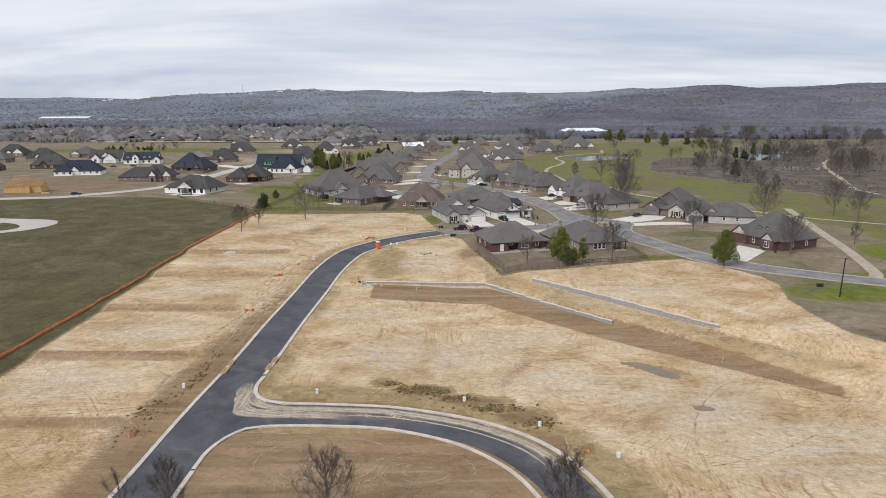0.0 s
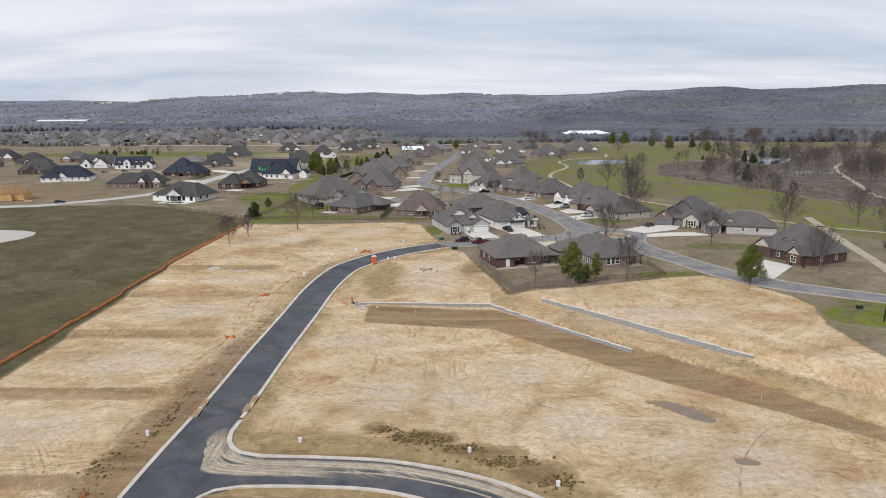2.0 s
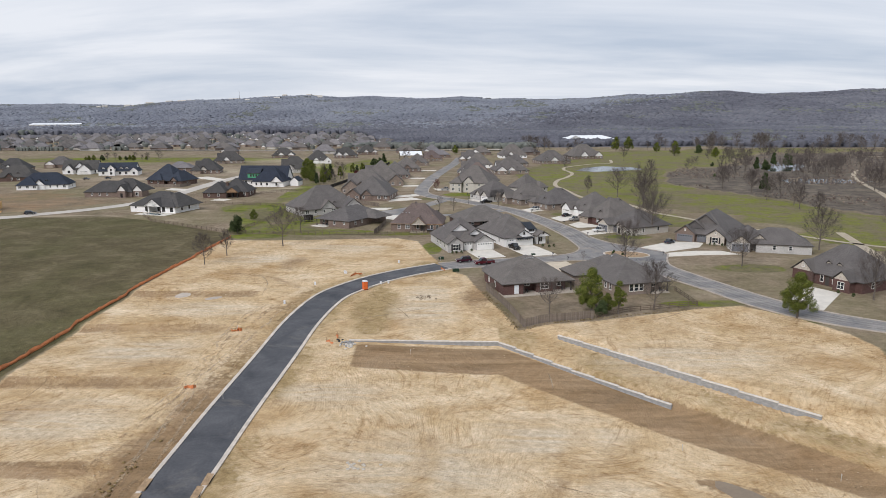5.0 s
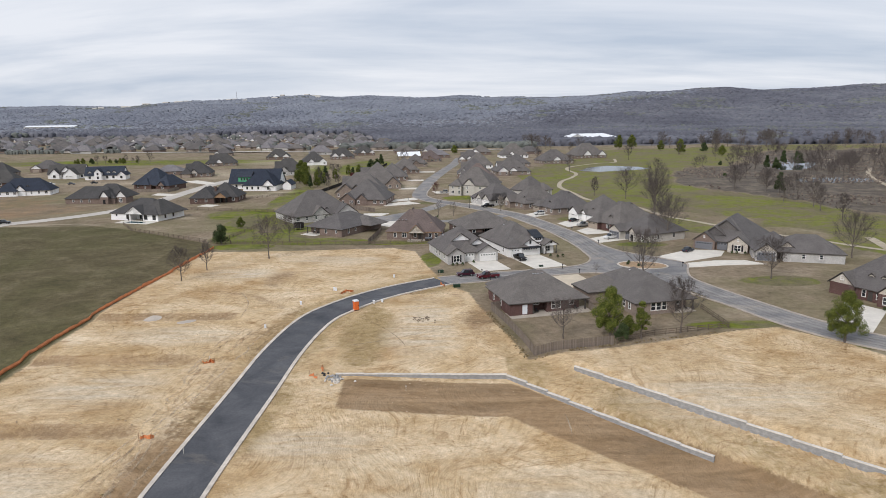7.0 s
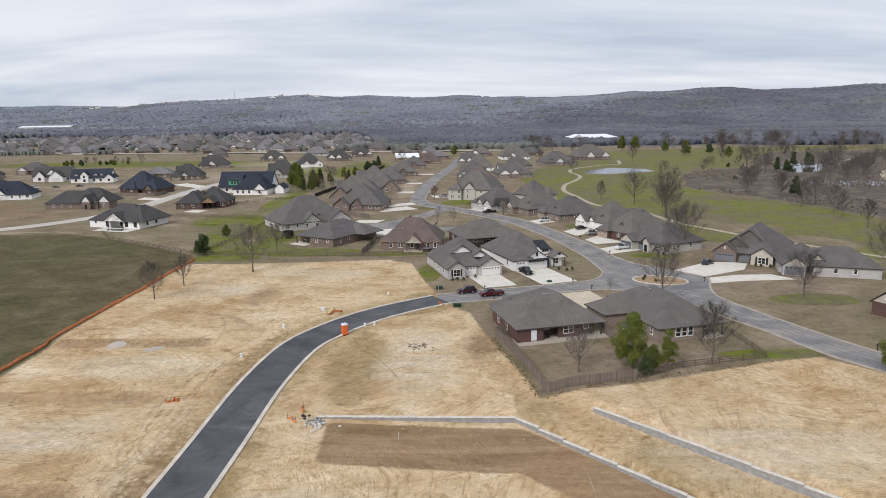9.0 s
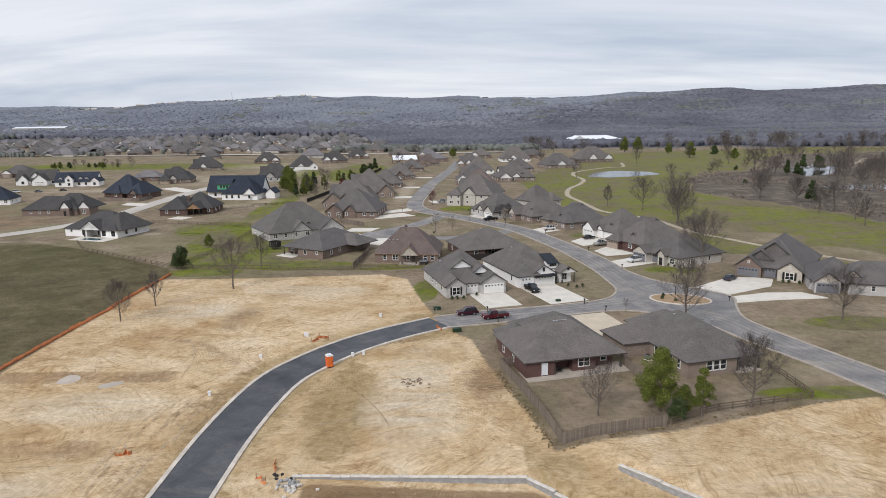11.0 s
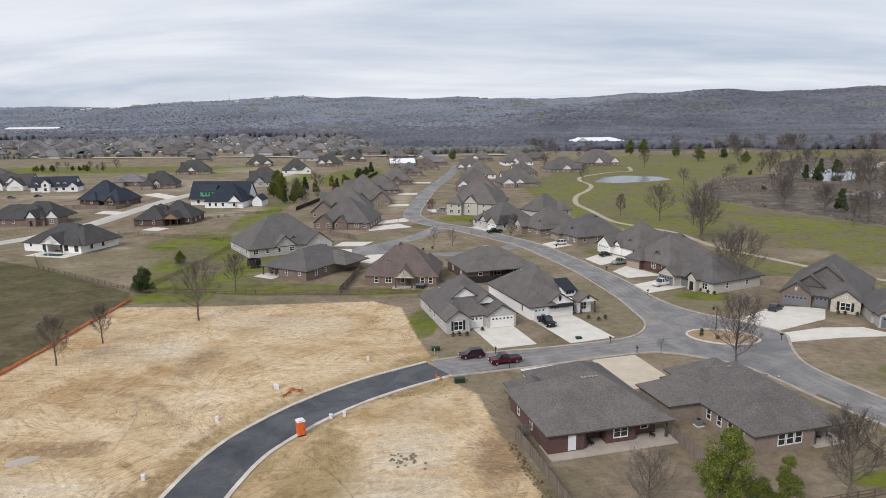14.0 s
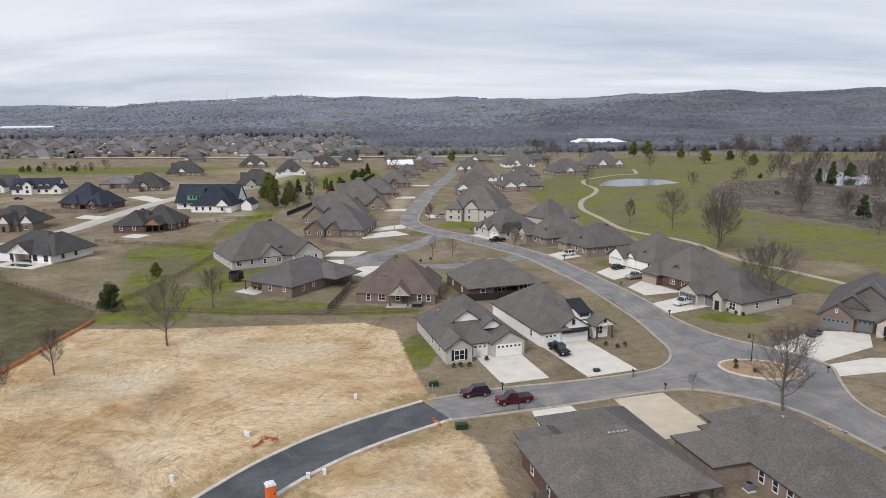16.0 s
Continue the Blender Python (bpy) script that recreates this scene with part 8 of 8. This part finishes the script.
def utility_box(x, y, key="white_plastic", w=0.45, d=0.4, h=0.75, label="small grey-white utility pedestal on soil"):
    o = empty("utility_box", pose(x, y, ground_h(x, y), 0, 0, 12), label, "utility box", "utility boxes")
    bm = bmesh.new()
    add_box(bm, -w / 2, -d / 2, -0.05, w / 2, d / 2, h * 0.8, 0.03)
    b = part("body", bm, M[key], o)
    bm = bmesh.new()
    add_box(bm, -w / 2 - 0.03, -d / 2 - 0.03, h * 0.8, w / 2 + 0.03, d / 2 + 0.03, h, 0.04)
    part("lid", bm, M[key], o)
    return o


for x, y in ((-18.4, 216.2), (-29, 227), (-35.4, 215.8), (-15.5, 239.6), (-21.7, 112.5), (3, 110.5), (-45, 114.5), (14.3, 101.5), (-16.5, 217), (-39.6, 200), (-29.5, 227.4), (24, 92)):
    utility_box(x, y)
utility_box(1.1, 229, "utility_green", 1.7, 0.9, 0.8, "dark green transformer box beside the street")
utility_box(-3.2, 244.5, "utility_green", 1.5, 0.9, 0.75, "dark green transformer box on lawn")
utility_box(25, 250.5, "utility_green", 1.1, 0.8, 0.5, "dark green utility box between driveways")
utility_box(88.5, 164.5, "utility_green", 1.2, 0.9, 0.8, "dark utility box on green grass")
for i, (x, y) in enumerate(((-45.4, 154.5), (20, 93.5), (-46, 98), (-2.5, 230.5), (-25.5, 226), (-45.4, 182), (-27, 224.5), (-23.5, 178.5), (-24.6, 175.2))):
    o = empty("marker_tape", pose(x, y, ground_h(x, y), 0, 0, i * 40), "loose orange safety netting tied to stakes", "safety netting", "orange site netting")
    bm = bmesh.new()
    r = random.Random(i)
    prev = None
    for k in range(7):
        p = (k * 0.35 - 1, r.uniform(-0.4, 0.4), 0.05)
        q = (k * 0.35 - 1 + r.uniform(-0.1, 0.1), p[1] + 0.1, r.uniform(0.2, 0.8))
        cur = (bm.verts.new(p), bm.verts.new(q))
        if prev:
            bm.faces.new((prev[0], cur[0], cur[1], prev[1]))
        prev = cur
    part("netting", bm, M["orange"], o)
    for k in (-1, 1):
        bm = bmesh.new()
        add_box(bm, k - 0.03, -0.03, -0.1, k + 0.03, 0.03, 1.0)
        part("stake", bm, M["timber"], o)
for x, y in ((-8, 170.5), (33.5, 136), (52, 128), (-45.5, 182.8), (-3.4, 242.5), (-12, 262), (-38, 150), (-60, 262), (10, 95)):
    o = tagged(link_mesh("stake", add_box(add_box(bmesh.new(), -0.03, -0.03, -0.2, 0.03, 0.03, 1.1, 0.005), -0.07, -0.035, 0.75, 0.07, 0.035, 1.0), M["siding"]), "pale survey stake driven into soil", "stake", "survey stakes")
    o.matrix_basis = pose(x, y, ground_h(x, y))
r = random.Random(9)
block_bm = bmesh.new()
add_box(block_bm, -0.22, -0.15, 0, 0.22, 0.15, 0.2, 0.02)
block_me = mesh_of("concrete_block", block_bm, M["cap"])
for i in range(26):
    x, y = -20.2 + r.gauss(0, 0.9), 173.6 + r.gauss(0, 0.9)
    o = tagged(new("concrete_block", block_me), "loose pale concrete wall block lying on soil", "block", "loose wall blocks")
    o.matrix_basis = pose(x, y, ground_h(x, y) + (0.18 if i % 4 == 0 else 0.0), 0, 0, r.uniform(0, 180))
# Clods at (-6.6, 204) are added lumps that stand in for flat shadows.
for (cx, cy, n, s, key, lab, nm) in ((-13.2, 130.2, 16, 0.28, "stone", "pale rubble stone on graded soil", "stone"), (-6.6, 204, 30, 0.24, "rock", "clod of broken soil beside ruts", "clod"), (53.6, 251, 16, 0.35, "rock", "brown landscape rock in the island bed", "rock"), (-22.6, 176.4, 8, 0.3, "black_metal", "black plastic drain pipe offcut by the wall", "pipe_offcut")):
    for i in range(n):
        bm = bmesh.new()
        bmesh.ops.create_icosphere(bm, subdivisions=1, radius=s)
        for v in bm.verts:
            v.co *= r.uniform(0.7, 1.25)
            v.co.z *= 0.6
        x, y = cx + r.gauss(0, 1.3), cy + r.gauss(0, 0.8)
        o = tagged(link_mesh(nm, bm, M[key]), lab, nm.replace("_", " "), nm + " scatter")
        o.matrix_basis = pose(x, y, ground_h(x, y) + (0.18 if nm == "rock" else 0.03))
for x, y, s in ((-40.1, 125, 1), (-32.3, 126.3, 1), (-32.6, 123.2, 1), (-40.1, 121.5, 1)):
    o = empty("storm_inlet", pose(x, y, ground_h(x, y), 0, 0, 92), "concrete storm drain inlet set in the kerb", "storm drain", "storm inlets")
    bm = bmesh.new()
    add_box(bm, -1.5, -0.5, -0.1, 1.5, 0.5, 0.24, 0.03)
    part("hood", bm, M["mulch"], o)
    # Solid dark strip on the hood, painted as the shade inside the drain.
    bm = bmesh.new()
    add_box(bm, -1.1, -0.56, 0.05, 1.1, -0.49, 0.18)
    part("opening", bm, M["dark"], o)


def mailbox(x, y, a):
    o = empty("mailbox", pose(x, y, ground_h(x, y), 0, 0, a), "black mailbox on a post beside the kerb", "mailbox", "mailboxes")
    bm = bmesh.new()
    add_box(bm, -0.06, -0.06, -0.2, 0.06, 0.06, 1.25, 0.01)
    part("post", bm, M["black_metal"], o)
    bm = bmesh.new()
    add_box(bm, -0.13, -0.32, 1.05, 0.13, 0.28, 1.35, 0.06)
    part("box", bm, M["black_metal"], o)


for x, y, a in ((9.9, 235.0, 15), (34.2, 242.0, 15), (30.6, 247.9, 15), (8.0, 242.4, 15), (48.0, 283.5, -60), (64.2, 249, 60), (43.7, 309, -60), (34.6, 341.8, -60), (77.2, 198, -60), (-21.5, 402, 0)):
    mailbox(x, y, a)


def street_lamp(x, y, a, h=5.0):
    o = empty("street_lamp", pose(x, y, ground_h(x, y), 0, 0, a), "black street lamp with a hanging lantern", "street lamp", "street lamps")
    bm = bmesh.new()
    add_tube(bm, (0, 0, -0.2), (0, 0, h), 0.09, 0.06, 8)
    add_tube(bm, (0, 0, -0.1), (0, 0, 0.8), 0.14, 0.11, 8)
    part("pole", bm, M["black_metal"], o)
    bm = bmesh.new()
    add_tube(bm, (0, 0, h - 0.05), (-0.8, 0, h + 0.25), 0.04, 0.04, 6)
    part("arm", bm, M["black_metal"], o)
    bm = bmesh.new()
    add_tube(bm, (-0.8, 0, h - 0.45), (-0.8, 0, h + 0.2), 0.3, 0.08, 8)
    part("lantern", bm, M["black_metal"], o)


street_lamp(53.8, 255.2, 10)
street_lamp(8, 372, 40)
pole = tagged(link_mesh("utility_pole", add_tube(add_tube(bmesh.new(), (0, 0, -0.5), (0, 0, 9.0), 0.15, 0.11, 8), (0, 0, 8.8), (0.9, 0, 9.1), 0.05, 0.04, 6), M["black_metal"]), "tall dark lamp pole on green grass by the street", "pole")
pole.matrix_basis = pose(88.3, 155.5, ground_h(88.3, 155.5), 0, 2)
mast = tagged(link_mesh("radio_mast", add_tube(bmesh.new(), (0, 0, -10), (0, 0, 48), 1.2, 0.5, 4), M["alloy"]), "thin radio mast on the far hill ridge", "mast")
mast.matrix_basis = pose(-880, 2950, ground_h(-880, 2950))
r = random.Random(31)
for i in range(26):
    x, y = r.uniform(-1300, -450), r.uniform(2550, 2950)
    bm = bmesh.new()
    w, d, h = r.uniform(16, 30), r.uniform(10, 14), r.uniform(10, 15)
    add_box(bm, -w / 2, -d / 2, -4, w / 2, d / 2, h)
    roof_block(bm, -w / 2, -d / 2, w / 2, d / 2, "gx", 0.5, h, 0.4)
    o = tagged(link_mesh("hillside_house", bm, [M["siding"], M["shingle_grey"]]), "pale house among woods on the far hill", "house", "hillside houses")
    o.matrix_basis = pose(x, y, ground_h(x, y), 0, 0, r.uniform(-20, 20))

# garden furniture and small things near houses
bin_ = empty("wheelie_bin", pose(*local((17.0, 263.3), 20, 2.6, -0.9), ground_h(18, 263) + 0.1, 0, 0, 20), "blue wheeled rubbish bin beside garage door", "rubbish bin")
M["bin_blue"] = plain("blue_plastic", (0.02, 0.05, 0.28), 0.4, vary=0.08, relief=0)
bm = bmesh.new()
bmesh.ops.create_cone(bm, cap_ends=True, segments=4, radius1=0.36, radius2=0.45, depth=1.0, matrix=Matrix.Translation((0, 0, 0.55)) @ pose(0, 0, 0, 0, 0, 45))
part("body", bm, M["bin_blue"], bin_)
bm = bmesh.new()
add_box(bm, -0.36, -0.38, 1.05, 0.36, 0.38, 1.13, 0.03)
part("lid", bm, M["bin_blue"], bin_)
for x, y, lab in ((*local((39.3, 203.9), 16, -1.5, 9.6), "grey air conditioning unit beside tan brick wall"), (*local((-22.6, 295.3), -5, 20, 4), "grey air conditioning unit beside brown house")):
    o = empty("air_conditioner", pose(x, y, ground_h(x, y), 0, 0, 16), lab, "air conditioner")
    bm = bmesh.new()
    add_box(bm, -0.45, -0.45, 0.08, 0.45, 0.45, 0.95, 0.05)
    c = part("cabinet", bm, M["garage_grey"], o)
    bm = bmesh.new()
    bmesh.ops.create_cone(bm, cap_ends=True, segments=14, radius1=0.36, radius2=0.36, depth=0.04, matrix=Matrix.Translation((0, 0, 0.97)))
    part("fan_grille", bm, M["black_metal"], o)
    bm = bmesh.new()
    add_box(bm, -0.6, -0.6, -0.1, 0.6, 0.6, 0.08)
    part("pad", bm, M["drive"], o)
tub = empty("hot_tub", pose(*local((-22.6, 295.3), -5, 14.8, -1.6), ground_h(-8, 293), 0, 0, -5), "dark covered hot tub on the back patio", "hot tub")
bm = bmesh.new()
add_box(bm, -1.1, -1.1, 0, 1.1, 1.1, 0.9, 0.06)
part("cabinet", bm, M["black_fence"], tub)
bm = bmesh.new()
add_box(bm, -1.15, -1.15, 0.9, 1.15, 1.15, 1.02, 0.04)
part("cover", bm, M["garage_grey"], tub)
tramp = empty("trampoline", pose(-58, 318, ground_h(-58, 318)), "round trampoline with dark safety net", "trampoline")
bm = bmesh.new()
bmesh.ops.create_cone(bm, cap_ends=True, segments=18, radius1=2.0, radius2=2.0, depth=0.06, matrix=Matrix.Translation((0, 0, 0.8)))
part("mat", bm, M["black_fence"], tramp)
bm = bmesh.new()
bmesh.ops.create_cone(bm, cap_ends=False, segments=18, radius1=2.0, radius2=1.9, depth=1.7, matrix=Matrix.Translation((0, 0, 1.7)))
part("safety_net", bm, M["black_fence"], tramp)
for k in range(6):
    a = k * math.pi / 3
    bm = bmesh.new()
    add_tube(bm, (2.0 * math.cos(a), 2.0 * math.sin(a), 0), (2.0 * math.cos(a), 2.0 * math.sin(a), 2.6), 0.04, 0.04, 6)
    part("leg", bm, M["alloy"], tramp)
for o0, ang, x, y in (((12.4, 204.5), 15, 6.6, 0.8), ((12.4, 204.5), 15, 15.8, 0.6), ((39.3, 203.9), 16, 11.5, 1.2), ((39.3, 203.9), 16, 13, 1.0), ((-53.2, 308.5), -30, 3, 0.8), ((-53.2, 308.5), -30, 4.8, 0.6)):
    px, py = local(o0, ang, x, y)
    o = empty("patio_chair", pose(px, py, ground_h(px, py) + 0.12, 0, 0, ang + 30), "dark metal patio chair on concrete slab", "chair", "patio chairs")
    bm = bmesh.new()
    add_box(bm, -0.3, -0.28, 0.38, 0.3, 0.28, 0.45, 0.02)
    part("seat", bm, M["black_metal"], o)
    bm = bmesh.new()
    add_box(bm, -0.3, 0.24, 0.45, 0.3, 0.3, 0.95, 0.02)
    part("backrest", bm, M["black_metal"], o)
    for sx in (-0.27, 0.27):
        for sy in (-0.25, 0.25):
            bm = bmesh.new()
            add_box(bm, sx - 0.02, sy - 0.02, 0, sx + 0.02, sy + 0.02, 0.4)
            part("leg", bm, M["black_metal"], o)

# puddles on the graded soil
r = random.Random(44)
for cx, cy, a, b, ang, key, lab in ((38.3, 123.8, 5.2, 1.7, -48, "mud_water", "brown muddy puddle on graded soil"), (41.4, 107.9, 1.8, 0.9, -5, "mud_water", "small brown puddle on graded soil"), (-66.6, 206.9, 1.8, 1.3, 20, "pale_puddle", "pale shallow puddle on graded soil"), (-58.3, 205.0, 2.0, 1.1, 30, "pale_puddle", "pale shallow puddle on graded soil")):
    pts = []
    for k in range(26):
        t = k * math.pi / 13
        w = 1 + 0.22 * noise.noise((math.cos(t) * 1.6 + cx, math.sin(t) * 1.6, 0.5)) + 0.1 * noise.noise((math.cos(t) * 4 + cx, math.sin(t) * 4, 2.5))
        pts.append(local((cx, cy), ang, a * w * math.cos(t), b * w * math.sin(t)))
    slab("puddle", pts, 0.05, M[key], lab, "puddle", 0.2)
bm = bmesh.new()
bmesh.ops.create_icosphere(bm, subdivisions=1, radius=0.3)
for v in bm.verts:
    v.co *= r.uniform(0.7, 1.2)
riprap_me = mesh_of("stone", bm, M["block"])
for i in range(26):
    x, y = -20.9 + r.gauss(0, 0.7), 174.6 + r.gauss(0, 0.9)
    o = tagged(new("stone", riprap_me), "grey broken stone heaped at the wall's end", "stone", "riprap stones")
    o.matrix_basis = pose(x, y, ground_h(x, y) + 0.1, r.uniform(0, 90), 0, r.uniform(0, 180)) @ Matrix.Scale(r.uniform(0.7, 1.3), 4)
